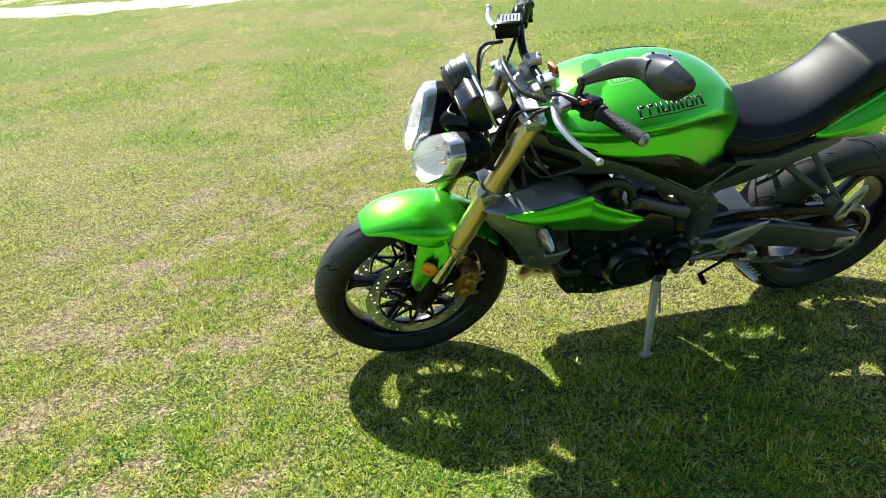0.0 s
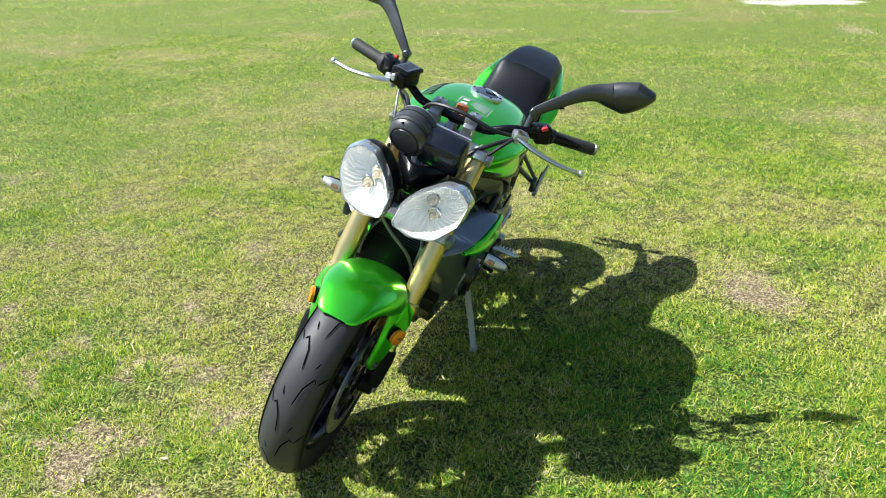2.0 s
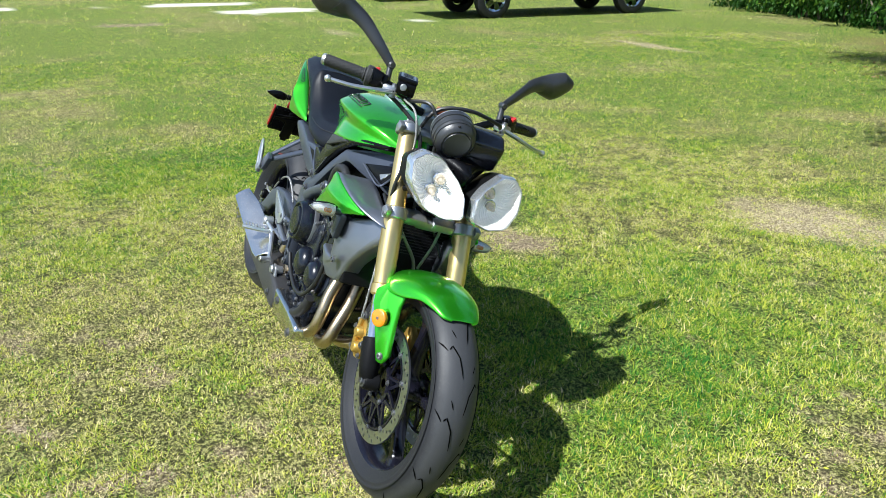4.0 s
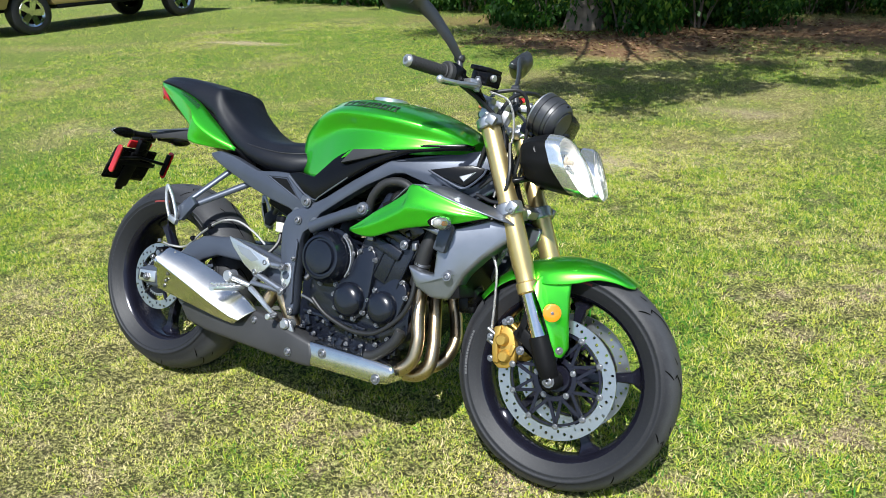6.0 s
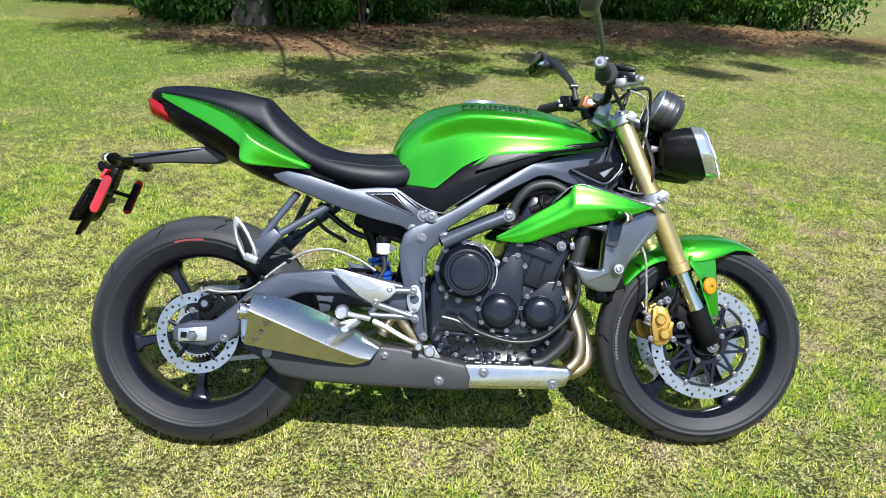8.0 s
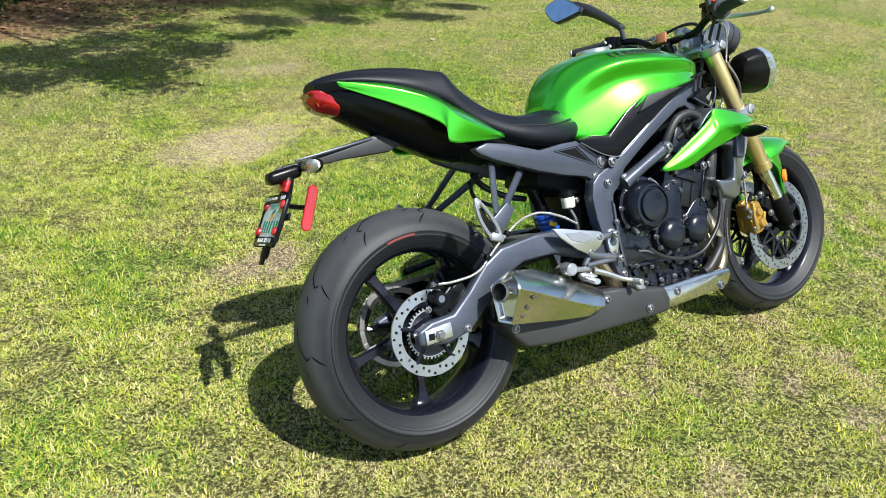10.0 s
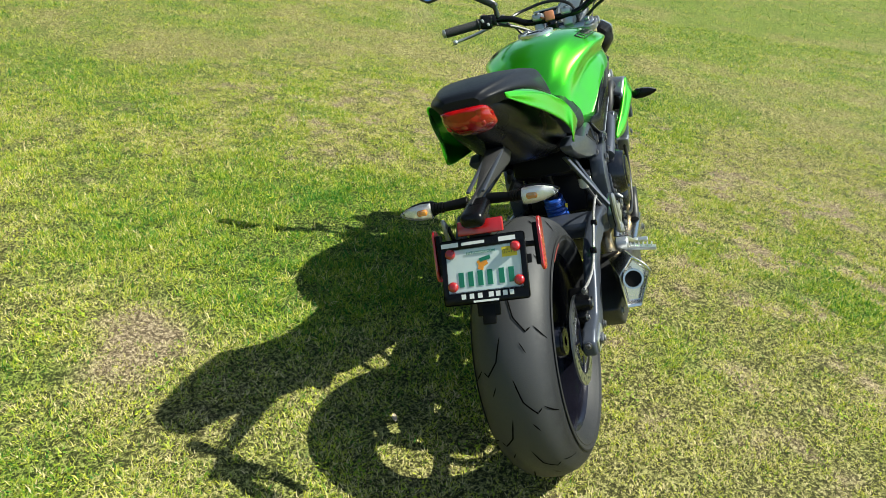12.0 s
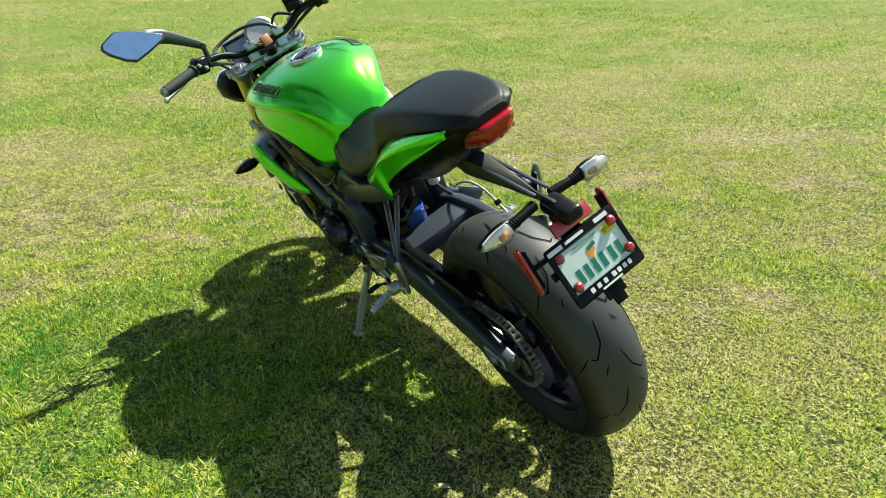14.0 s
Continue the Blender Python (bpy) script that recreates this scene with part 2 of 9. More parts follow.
def rings(bm, loops, caps=True, closed=True):
    """Skin a row of equal loops of points."""
    vs = [[bm.verts.new(p) for p in loop] for loop in loops]
    n = len(vs[0])
    for a, b in zip(vs, vs[1:]):
        for i in range(n if closed else n - 1):
            j = (i + 1) % n
            bm.faces.new((a[i], a[j], b[j], b[i]))
    if caps:
        bm.faces.new(vs[0][::-1])
        bm.faces.new(vs[-1])
    return bm


def catmull(pts, per=6):
    """Points along a smooth curve through pts."""
    p = [Vector(q) for q in pts]
    p = [2 * p[0] - p[1]] + p + [2 * p[-1] - p[-2]]
    out = []
    for i in range(1, len(p) - 2):
        for k in range(per):
            t = k / per
            a, b, c, d = p[i - 1:i + 3]
            out.append(0.5 * ((2 * b) + (c - a) * t + (2 * a - 5 * b + 4 * c - d) * t * t + (3 * b - a - 3 * c + d) * t ** 3))
    out.append(p[-2])
    return out


def basis(d):
    d = d.normalized()
    u = d.cross(Vector((0, 0, 1)) if abs(d.z) < 0.9 else Vector((1, 0, 0))).normalized()
    return u, d.cross(u).normalized()


def tube(bm, pts, r, n=10, per=6):
    """A round tube through points; r is one radius or one at each point."""
    path = catmull(pts, per) if per > 1 else [Vector(q) for q in pts]
    m = len(path)
    if isinstance(r, (int, float)):
        rad = [r] * m
    else:
        rad = [float(q) for q in np.interp(np.linspace(0, len(r) - 1, m), range(len(r)), r)]
    u, v = basis(path[1] - path[0])
    loops = []
    for i, q in enumerate(path):
        d = (path[min(i + 1, m - 1)] - path[max(i - 1, 0)]).normalized()
        u = (u - d * u.dot(d)).normalized()
        v = d.cross(u)
        loops.append([q + rad[i] * (math.cos(2 * math.pi * k / n) * u + math.sin(2 * math.pi * k / n) * v) for k in range(n)])
    return rings(bm, loops)


def rod(bm, a, b, r0, r1=None, n=16, bev=0.0):
    """A straight round bar, its ends rounded off by bev."""
    a, b = Vector(a), Vector(b)
    r1 = r0 if r1 is None else r1
    d = (b - a).normalized()
    u, v = basis(b - a)
    st = [(a, r0), (b, r1)] if not bev else [(a, r0 - bev), (a + d * bev, r0), (b - d * bev, r1), (b, r1 - bev)]
    return rings(bm, [[q + r * (math.cos(2 * math.pi * k / n) * u + math.sin(2 * math.pi * k / n) * v) for k in range(n)] for q, r in st])


def prism(bm, poly, y0, y1, bev=0.0, seg=2, shift=None):
    """A plate: an outline in (x, z) given thickness from y0 to y1, edges rounded by bev. shift moves each point sideways."""
    a = [bm.verts.new((x, y0, z)) for x, z in poly]
    b = [bm.verts.new((x, y1, z)) for x, z in poly]
    n = len(poly)
    fs = [bm.faces.new(a), bm.faces.new(b[::-1])]
    for i in range(n):
        fs.append(bm.faces.new((a[i], b[i], b[(i + 1) % n], a[(i + 1) % n])))
    bmesh.ops.recalc_face_normals(bm, faces=fs)
    if bev:
        es = list({e for f in fs for e in f.edges})
        bmesh.ops.bevel(bm, geom=es, offset=bev, segments=seg, affect="EDGES", profile=0.5, clamp_overlap=True)
    if shift:
        for w in bm.verts:
            w.co.y += shift(w.co)
    return bm


def block(bm, c, size, rot=(0, 0, 0), bev=0.004, seg=2):
    """A box with rounded edges."""
    m = pose(*c, *rot) @ Matrix.Diagonal((*size, 1))
    made = bmesh.ops.create_cube(bm, size=1.0, matrix=m)["verts"]
    if bev:
        es = list({e for v in made for e in v.link_edges})
        bmesh.ops.bevel(bm, geom=es, offset=bev, segments=seg, affect="EDGES", profile=0.5, clamp_overlap=True)
    return bm


def lathe(bm, prof, c, n=64, axis="y"):
    """Turn a closed profile of (radius, offset along the axle) about an axle through c."""
    cx, cy, cz = c
    loops = []
    for k in range(n):
        a = 2 * math.pi * k / n
        loops.append([(cx + r * math.cos(a), cy + o, cz + r * math.sin(a)) for r, o in prof])
    vs = [[bm.verts.new(p) for p in loop] for loop in loops]
    m = len(prof)
    for i in range(n):
        a, b = vs[i], vs[(i + 1) % n]
        for j in range(m):
            k = (j + 1) % m
            bm.faces.new((a[j], a[k], b[k], b[j]))
    return bm


def dome(bm, c, r, depth, d, n=20, steps=5, rim=0.0):
    """A round cover that bulges along d."""
    c, d, r = Vector(c), Vector(d).normalized(), float(r)
    u, v = basis(d)
    st = [(0.0, r)] + ([(rim, r)] if rim else [])
    st += [(rim + depth * math.sin(float(a)), r * (0.35 + 0.65 * math.cos(float(a)))) for a in np.linspace(0.15, math.pi / 2, steps)]
    return rings(bm, [[c + d * h + q * (math.cos(2 * math.pi * k / n) * u + math.sin(2 * math.pi * k / n) * v) for k in range(n)] for h, q in st])


def patch(bm, grid, nu=4, nv=4, close_v=False):
    """A smooth sheet through a grid of points."""
    rows = [catmull(r, nv) for r in grid]
    cols = [catmull([r[j] for r in rows], nu) for j in range(len(rows[0]))]
    vs = [[bm.verts.new(cols[j][i]) for j in range(len(cols))] for i in range(len(cols[0]))]
    for a, b in zip(vs, vs[1:]):
        for j in range(len(a) - 1):
            bm.faces.new((a[j], a[j + 1], b[j + 1], b[j]))
    return vs


def thicken(ob, t, off=-1.0):
    md = ob.modifiers.new("thickness", "SOLIDIFY")
    md.thickness, md.offset, md.use_even_offset = t, off, False
    return ob

# ---------------------------------------------------------------- the lawn
rng = np.random.default_rng(7)


def value_noise(x, y, cell, seed):
    """Smooth random field between 0 and 1."""
    r = np.random.default_rng(seed)
    n = 256
    g = r.random((n, n))
    u, v = x / cell + 1000.0, y / cell + 1000.0
    i, j = np.floor(u).astype(int), np.floor(v).astype(int)
    fu, fv = u - i, v - j
    fu, fv = fu * fu * (3 - 2 * fu), fv * fv * (3 - 2 * fv)
    a, b, c, d = g[i % n, j % n], g[(i + 1) % n, j % n], g[i % n, (j + 1) % n], g[(i + 1) % n, (j + 1) % n]
    return (a * (1 - fu) + b * fu) * (1 - fv) + (c * (1 - fu) + d * fu) * fv


def ground_z(x, y):
    h = 0.010 + 0.020 * np.exp(-((x - 1.40) ** 2 + (y - 0.06) ** 2) / 0.12)
    far = np.clip(np.hypot(x - 0.7, y) - 2.0, 0, 8) / 8
    return h + far * (0.05 * value_noise(x, y, 2.3, 3) - 0.02) + 0.010 * (value_noise(x, y, 0.45, 4) - 0.5)


# worn places: x, y, half length, half width, turn, how bare, how pale
WORN = ((-0.06, 1.27, 0.21, 0.13, 20, 1.0, 0.10), (0.40, 2.85, 0.42, 0.26, 25, 0.95, 1.0), (-6.0, 6.85, 0.60, 0.16, 10, 1.0, 1.0), (1.15, 4.75, 0.30, 0.20, 0, 0.7, 0.7),
        (1.3, 4.0, 0.2, 0.12, 40, 0.6, 0.8), (-0.9, 0.15, 0.30, 0.14, 0, 0.45, 0.4), (-2.3, -0.9, 0.35, 0.15, 30, 0.45, 0.4), (-1.6, -1.9, 0.35, 0.2, 70, 0.4, 0.4), (2.5, -0.9, 0.5, 0.2, 60, 0.4, 0.4),
        (1.6, -2.6, 0.6, 0.2, 10, 0.4, 0.5), (-3.5, 2.2, 0.4, 0.2, 0, 0.4, 0.5), (0.9, 3.3, 0.4, 0.2, 0, 0.4, 0.7), (4.5, 1.2, 0.5, 0.2, 20, 0.4, 0.5),
        (6.5, 2.5, 0.6, 0.2, 20, 0.4, 0.5), (-12.0, 0.0, 0.7, 0.35, 80, 1.0, 0.2), (-9.6, 3.1, 0.5, 0.2, 0, 0.6, 0.8))
SAND = ((-14.4, 2.9, 0.45, 0.9, 10, 1.0, 1.6), (-17.0, 1.6, 0.35, 1.6, 5, 1.0, 1.6), (-16.8, -3.1, 0.30, 0.8, -12, 1.0, 1.6), (-21.5, 0.3, 0.5, 2.2, 0, 1.0, 1.6), (7.4, -20.6, 5.5, 1.5, -22, 1.0, 1.6), (14.0, -24.0, 6.5, 2.0, -22, 1.0, 1.6), (-3.0, -27.5, 9, 2.2, -5, 1.0, 1.6), (-10.9, 5.3, 0.5, 0.15, 80, 0.9, 1.3))
LITTER = ((-0.9, 8.6, 2.2, 1.3, 10, 1.0), (2.4, 10.3, 4.2, 1.6, -5, 1.0), (-3.2, 10.6, 2.0, 0.8, 0, 0.8), (6.0, 10.6, 3.0, 1.2, -4, 0.9))


def worn_fields(x, y):
    """How bare, how sandy and how littered with leaves the ground is."""
    bare, pale, sand, lit = np.zeros_like(x), np.zeros_like(x), np.zeros_like(x), np.zeros_like(x)
    rag = 0.55 * value_noise(x, y, 0.16, 11) + 0.45 * value_noise(x, y, 0.055, 12)
    rag_far = 0.6 * value_noise(x, y, 0.9, 13) + 0.4 * value_noise(x, y, 0.35, 14)
    def reach(p):
        a = radians(p[4])
        u = ((x - p[0]) * math.cos(a) + (y - p[1]) * math.sin(a)) / p[2]
        v = (-(x - p[0]) * math.sin(a) + (y - p[1]) * math.cos(a)) / p[3]
        return np.hypot(u, v)
    for p in WORN:
        k = np.clip(1.5 - reach(p) - (rag - 0.5) * 1.3, 0, 1) * p[5]
        bare, pale = np.maximum(bare, k), np.maximum(pale, k * p[6])
    for p in SAND:
        sand = np.maximum(sand, np.clip((1.35 - reach(p) - (rag_far - 0.5) * 1.8) * 3, 0, 1))
    for p in LITTER:
        lit = np.maximum(lit, np.clip((1.3 - reach(p) - (rag_far - 0.5) * 1.2) * 1.6, 0, 1) * p[5])
    general = np.clip((0.55 * value_noise(x, y, 0.9, 15) + 0.30 * value_noise(x, y, 0.25, 16) + 0.15 * value_noise(x, y, 3.1, 17) - 0.56) * 2.0, 0, 0.30)
    dry_side = np.clip(0.46 + 0.5 * np.exp(-((x - 1.2) ** 2 + (y + 2.2) ** 2) / 3.0) + 0.55 * np.exp(-((x - 2.0) ** 2 + (y + 0.7) ** 2) / 1.6) + 0.7 * np.exp(-((x - 2.6) ** 2 + (y - 1.3) ** 2) / 1.8) - 0.4 * np.clip((-x - 0.5) / 2, 0, 1) - 0.45 * np.clip((x - 3.6) / 2, 0, 1), 0, 1.3)
    # dry flecks thinned where the bike's shadow falls, to keep its colour deep green
    dry_side = dry_side * (1 - 0.6 * np.exp(-((x - 0.9) ** 2 / 1.1 + (y - 1.0) ** 2 / 0.45)))
    fleck = np.clip((0.35 * value_noise(x, y, 0.13, 18) + 0.65 * value_noise(x, y, 0.042, 19) - 0.66 + 0.13 * dry_side) * 5, 0, 0.9) * dry_side
    general = np.maximum(general, fleck)
    return np.maximum(bare, general), pale, np.maximum(sand, 0), lit


def lush_and_shade(x, y):
    """How green the grass is: richer behind the bike and round its left side, where its shadow's deep green is also put
    into the colour.
    """
    k = 0.54 + 1.5 * (0.5 * value_noise(x, y, 1.1, 23) + 0.5 * value_noise(x, y, 0.30, 24) - 0.5)
    return k + 0.30 * np.clip((x - 2.8) / 2.5, 0, 1) * np.clip((1.5 - y) / 2.0, 0, 1) + 0.32 * np.clip((-x - 0.3) / 2.0, 0, 1) + 0.48 * np.exp(-((x - 0.9) ** 2 / 1.3 + (y - 1.0) ** 2 / 0.55)) + 0.22 * np.exp(-((x - 1.95) ** 2 + (y - 1.2) ** 2) / 0.12) - 0.12 * np.exp(-((x - 0.6) ** 2 + (y + 2.2) ** 2) / 1.5) - 0.22 * np.exp(-((x - 1.9) ** 2 + (y + 0.8) ** 2) / 1.4) - 0.12 * np.exp(-((x - 2.7) ** 2 + (y - 1.3) ** 2) / 1.6)


def axis_steps():
    near = np.arange(-7.0, 7.01, 0.10)
    mid = 7 + np.cumsum(np.full(46, 0.45))
    far = mid[-1] + np.cumsum(0.6 * 1.17 ** np.arange(38))
    return np.concatenate((-far[::-1], -mid[::-1], near, mid, far))


ax_ = axis_steps()
GX, GY = np.meshgrid(ax_ + 0.5, ax_ + 1.0, indexing="ij")
gx, gy = GX.ravel(), GY.ravel()
ng = len(ax_)
me = bpy.data.meshes.new("ground")
verts = np.column_stack((gx, gy, ground_z(gx, gy)))
idx = np.arange(ng * ng).reshape(ng, ng)
quads = np.column_stack((idx[:-1, :-1].ravel(), idx[1:, :-1].ravel(), idx[1:, 1:].ravel(), idx[:-1, 1:].ravel()))
me.vertices.add(len(verts))
me.vertices.foreach_set("co", verts.ravel().astype(np.float32))
me.loops.add(quads.size)
me.loops.foreach_set("vertex_index", quads.ravel().astype(np.int32))
me.polygons.add(len(quads))
me.polygons.foreach_set("loop_start", np.arange(0, quads.size, 4, dtype=np.int32))
me.polygons.foreach_set("use_smooth", np.ones(len(quads), bool))
me.update()
wb, wp, wsd, wl_ = worn_fields(gx, gy)
att = me.color_attributes.new("worn", "FLOAT_COLOR", "POINT")
att.data.foreach_set("color", np.column_stack((wb, wp, wsd, wl_)).ravel().astype(np.float32))

lat = me.attributes.new("lush", "FLOAT", "POINT")
lat.data.foreach_set("value", lush_and_shade(gx, gy).astype(np.float32))


def ring_of(x, y):
    return np.hypot((x - 0.6) / 3.1, (y - 0.55) / 2.9)


# how far the turf closes over the soil, away from the trodden place round the bike
tat = me.attributes.new("turf", "FLOAT", "POINT")
tat.data.foreach_set("value", np.clip((ring_of(gx, gy) - 0.75) / 0.65, 0, 1).astype(np.float32))


def ground_material():
    m, nt, b, _ = shader("lawn_soil_and_thatch")
    co = place_coords(nt)
    at = nt.nodes.new("ShaderNodeAttribute")
    at.attribute_name = "worn"
    sep = nt.nodes.new("ShaderNodeSeparateColor")
    nt.links.new(at.outputs["Color"], sep.inputs[0])
    # matted scraps of leaf and stem: small uneven cells of their own tone, at two sizes; dark gaps put the shade
    # between blades into the colour
    warp = node(nt, "ShaderNodeTexNoise", Scale=130.0, Detail=2.0)
    nt.links.new(co, warp.inputs["Vector"])
    off = nt.nodes.new("ShaderNodeVectorMath")
    off.operation = "MULTIPLY_ADD"
    off.inputs[1].default_value = (0.014, 0.014, 0.0)
    nt.links.new(warp.outputs["Color"], off.inputs[0])
    nt.links.new(co, off.inputs[2])
    def scraps(size):
        vo = node(nt, "ShaderNodeTexVoronoi", Scale=size)
        nt.links.new(off.outputs[0], vo.inputs["Vector"])
        sc_ = nt.nodes.new("ShaderNodeSeparateColor")
        nt.links.new(vo.outputs["Color"], sc_.inputs[0])
        return math_node(nt, "SUBTRACT", math_node(nt, "MULTIPLY", sc_.outputs[0], 0.75), math_node(nt, "MULTIPLY", vo.outputs["Distance"], 0.55))
    stems = math_node(nt, "ADD", math_node(nt, "MULTIPLY", scraps(170), 0.5), math_node(nt, "MULTIPLY", scraps(360), 0.5))
    mid = noise_tex(nt, co, 14.0, 5.0, 0.6)
    gaps = noise_tex(nt, co, 75.0, 3.0, 0.6)
    fine = math_node(nt, "ADD", math_node(nt, "MULTIPLY", stems, 0.55), math_node(nt, "MULTIPLY", gaps, 0.80))
    la = nt.nodes.new("ShaderNodeAttribute")
    la.attribute_name = "lush"
    big = math_node(nt, "ADD", la.outputs["Fac"], math_node(nt, "MULTIPLY", math_node(nt, "SUBTRACT", mid, 0.5), 0.5))
    vfine = noise_tex(nt, co, 330.0, 3.0, 0.7)
    soil = ramp(nt, fine, ((0.28, (0.075, 0.052, 0.037)), (0.48, (0.240, 0.168, 0.120)), (0.70, (0.50, 0.38, 0.29))))
    thatch = ramp(nt, fine, ((0.37, (0.050, 0.043, 0.018)), (0.48, (0.205, 0.178, 0.080)), (0.62, (0.50, 0.44, 0.26))))
    green = ramp(nt, fine, ((0.37, (0.034, 0.034, 0.011)), (0.48, (0.132, 0.130, 0.039)), (0.63, (0.38, 0.36, 0.14))))
    green2 = mixed(nt, ramp(nt, big, ((0.35, (0, 0, 0)), (0.85, (1, 1, 1)))), green, ramp(nt, fine, ((0.37, (0.024, 0.038, 0.008)), (0.48, (0.097, 0.136, 0.023)), (0.63, (0.29, 0.36, 0.075)))))
    ta = nt.nodes.new("ShaderNodeAttribute")
    ta.attribute_name = "turf"
    closed = mixed(nt, ramp(nt, big, ((0.30, (0, 0, 0)), (0.85, (1, 1, 1)))),
                   ramp(nt, fine, ((0.39, (0.048, 0.049, 0.014)), (0.48, (0.222, 0.210, 0.064)), (0.62, (0.49, 0.44, 0.20)))),
                   ramp(nt, fine, ((0.39, (0.028, 0.047, 0.009)), (0.48, (0.148, 0.196, 0.033)), (0.62, (0.33, 0.385, 0.090)))))
    green2 = mixed(nt, ta.outputs["Fac"], green2, closed)
    open_ = mixed(nt, 0.45, soil, thatch)
    f0 = math_node(nt, "ADD", math_node(nt, "MULTIPLY", sep.outputs[0], 1.1), math_node(nt, "MULTIPLY", math_node(nt, "SUBTRACT", mid, 0.5), 1.6))
    col = mixed(nt, ramp(nt, f0, ((0.30, (0, 0, 0)), (0.95, (1, 1, 1)))), green2, open_)
    pale = ramp(nt, fine, ((0.34, (0.13, 0.105, 0.055)), (0.50, (0.44, 0.37, 0.21)), (0.66, (0.70, 0.61, 0.41))))
    col = mixed(nt, math_node(nt, "MULTIPLY", sep.outputs[1], 0.75), col, pale)
    sandc = ramp(nt, gaps, ((0.3, (0.52, 0.47, 0.38)), (0.7, (0.82, 0.77, 0.68))))
    col = mixed(nt, sep.outputs[2], col, sandc)
    lit = ramp(nt, vfine, ((0.3, (0.07, 0.035, 0.018)), (0.55, (0.20, 0.11, 0.06)), (0.75, (0.42, 0.28, 0.18))))
    col = mixed(nt, math_node(nt, "MULTIPLY", at.outputs["Alpha"], 0.9), col, lit)
    nt.links.new(col, b.inputs["Base Color"])
    b.inputs["Roughness"].default_value = 0.95
    b.inputs["Specular IOR Level"].default_value = 0.15
    bp = node(nt, "ShaderNodeBump", Strength=0.8, Distance=0.012)
    nt.links.new(math_node(nt, "ADD", fine, math_node(nt, "MULTIPLY", mid, 0.6)), bp.inputs["Height"])
    nt.links.new(bp.outputs[0], b.inputs["Normal"])
    return m


me.materials.append(ground_material())
ground = tagged(new("ground", me), "patchy sunlit lawn with worn sandy soil between the grass", "lawn", kind="structure")


def blade_material(name, ca, cb, cc, cd=None):
    m, nt, b, out = shader(name)
    at = nt.nodes.new("ShaderNodeAttribute")
    at.attribute_name = "tone"
    col = ramp(nt, at.outputs["Fac"], ((0.0, ca), (0.32, cb), (0.62, cc), (1.0, cd or cc)))
    nt.nodes.remove(b)
    df = nt.nodes.new("ShaderNodeBsdfDiffuse")
    tl_ = nt.nodes.new("ShaderNodeBsdfTranslucent")
    gl = node(nt, "ShaderNodeBsdfGlossy", Roughness=0.5)
    m1, m2 = nt.nodes.new("ShaderNodeMixShader"), nt.nodes.new("ShaderNodeMixShader")
    m1.inputs[0].default_value, m2.inputs[0].default_value = 0.30, 0.015
    nt.links.new(col, df.inputs[0])
    nt.links.new(col, tl_.inputs[0])
    nt.links.new(df.outputs[0], m1.inputs[1])
    nt.links.new(tl_.outputs[0], m1.inputs[2])
    nt.links.new(m1.outputs[0], m2.inputs[1])
    nt.links.new(gl.outputs[0], m2.inputs[2])
    nt.links.new(m2.outputs[0], out.inputs[0])
    return m


def from_arrays(name, co, tris, tone, mat):
    mesh = bpy.data.meshes.new(name)
    mesh.vertices.add(len(co))
    mesh.vertices.foreach_set("co", co.astype(np.float32).ravel())
    mesh.loops.add(tris.size)
    mesh.loops.foreach_set("vertex_index", tris.astype(np.int32).ravel())
    mesh.polygons.add(len(tris))
    mesh.polygons.foreach_set("loop_start", np.arange(0, tris.size, 3, dtype=np.int32))
    mesh.update()
    a = mesh.attributes.new("tone", "FLOAT", "POINT")
    a.data.foreach_set("value", tone.astype(np.float32))
    mesh.materials.append(mat)
    return new(name, mesh)


def blades(name, x, y, az, length, width, lean, tone, mat, bend=True):
    """Grass: one leaning, tapering blade at each place."""
    n = len(x)
    z = ground_z(x, y) - 0.002
    d = np.column_stack((np.cos(az), np.sin(az)))
    tw = az + math.pi / 2 + rng.normal(0, 0.5, n)
    s = np.column_stack((np.cos(tw), np.sin(tw))) * (width / 2)[:, None]
    up1, out1 = length * 0.55 * np.cos(lean * 0.6), length * 0.55 * np.sin(lean * 0.6)
    up2, out2 = up1 + length * 0.5 * np.cos(np.minimum(lean * 1.5, 1.75)), out1 + length * 0.5 * np.sin(np.minimum(lean * 1.5, 1.75))
    base = np.column_stack((x, y))
    v0 = np.column_stack((base - s, z))
    v1 = np.column_stack((base + s, z))
    if bend:
        mid = base + d * out1[:, None]
        v2 = np.column_stack((mid + s * 0.8, z + up1))
        v3 = np.column_stack((mid - s * 0.8, z + up1))
        v4 = np.column_stack((base + d * out2[:, None], z + up2))
        co = np.stack((v0, v1, v2, v3, v4), 1).reshape(-1, 3)
        k = np.arange(n)[:, None] * 5
        tris = np.concatenate((k + [0, 1, 2], k + [0, 2, 3], k + [3, 2, 4]), 1).reshape(-1, 3)
        return from_arrays(name, co, tris, np.repeat(tone, 5), mat)
    v2 = np.column_stack((base + d * out2[:, None], z + up2))
    co = np.stack((v0, v1, v2), 1).reshape(-1, 3)
    tris = np.arange(n * 3).reshape(-1, 3)
    return from_arrays(name, co, tris, np.repeat(tone, 3), mat)


BLADE = blade_material("grass_blade", (0.68, 0.58, 0.32), (0.545, 0.55, 0.062), (0.265, 0.375, 0.028), (0.042, 0.19, 0.022))


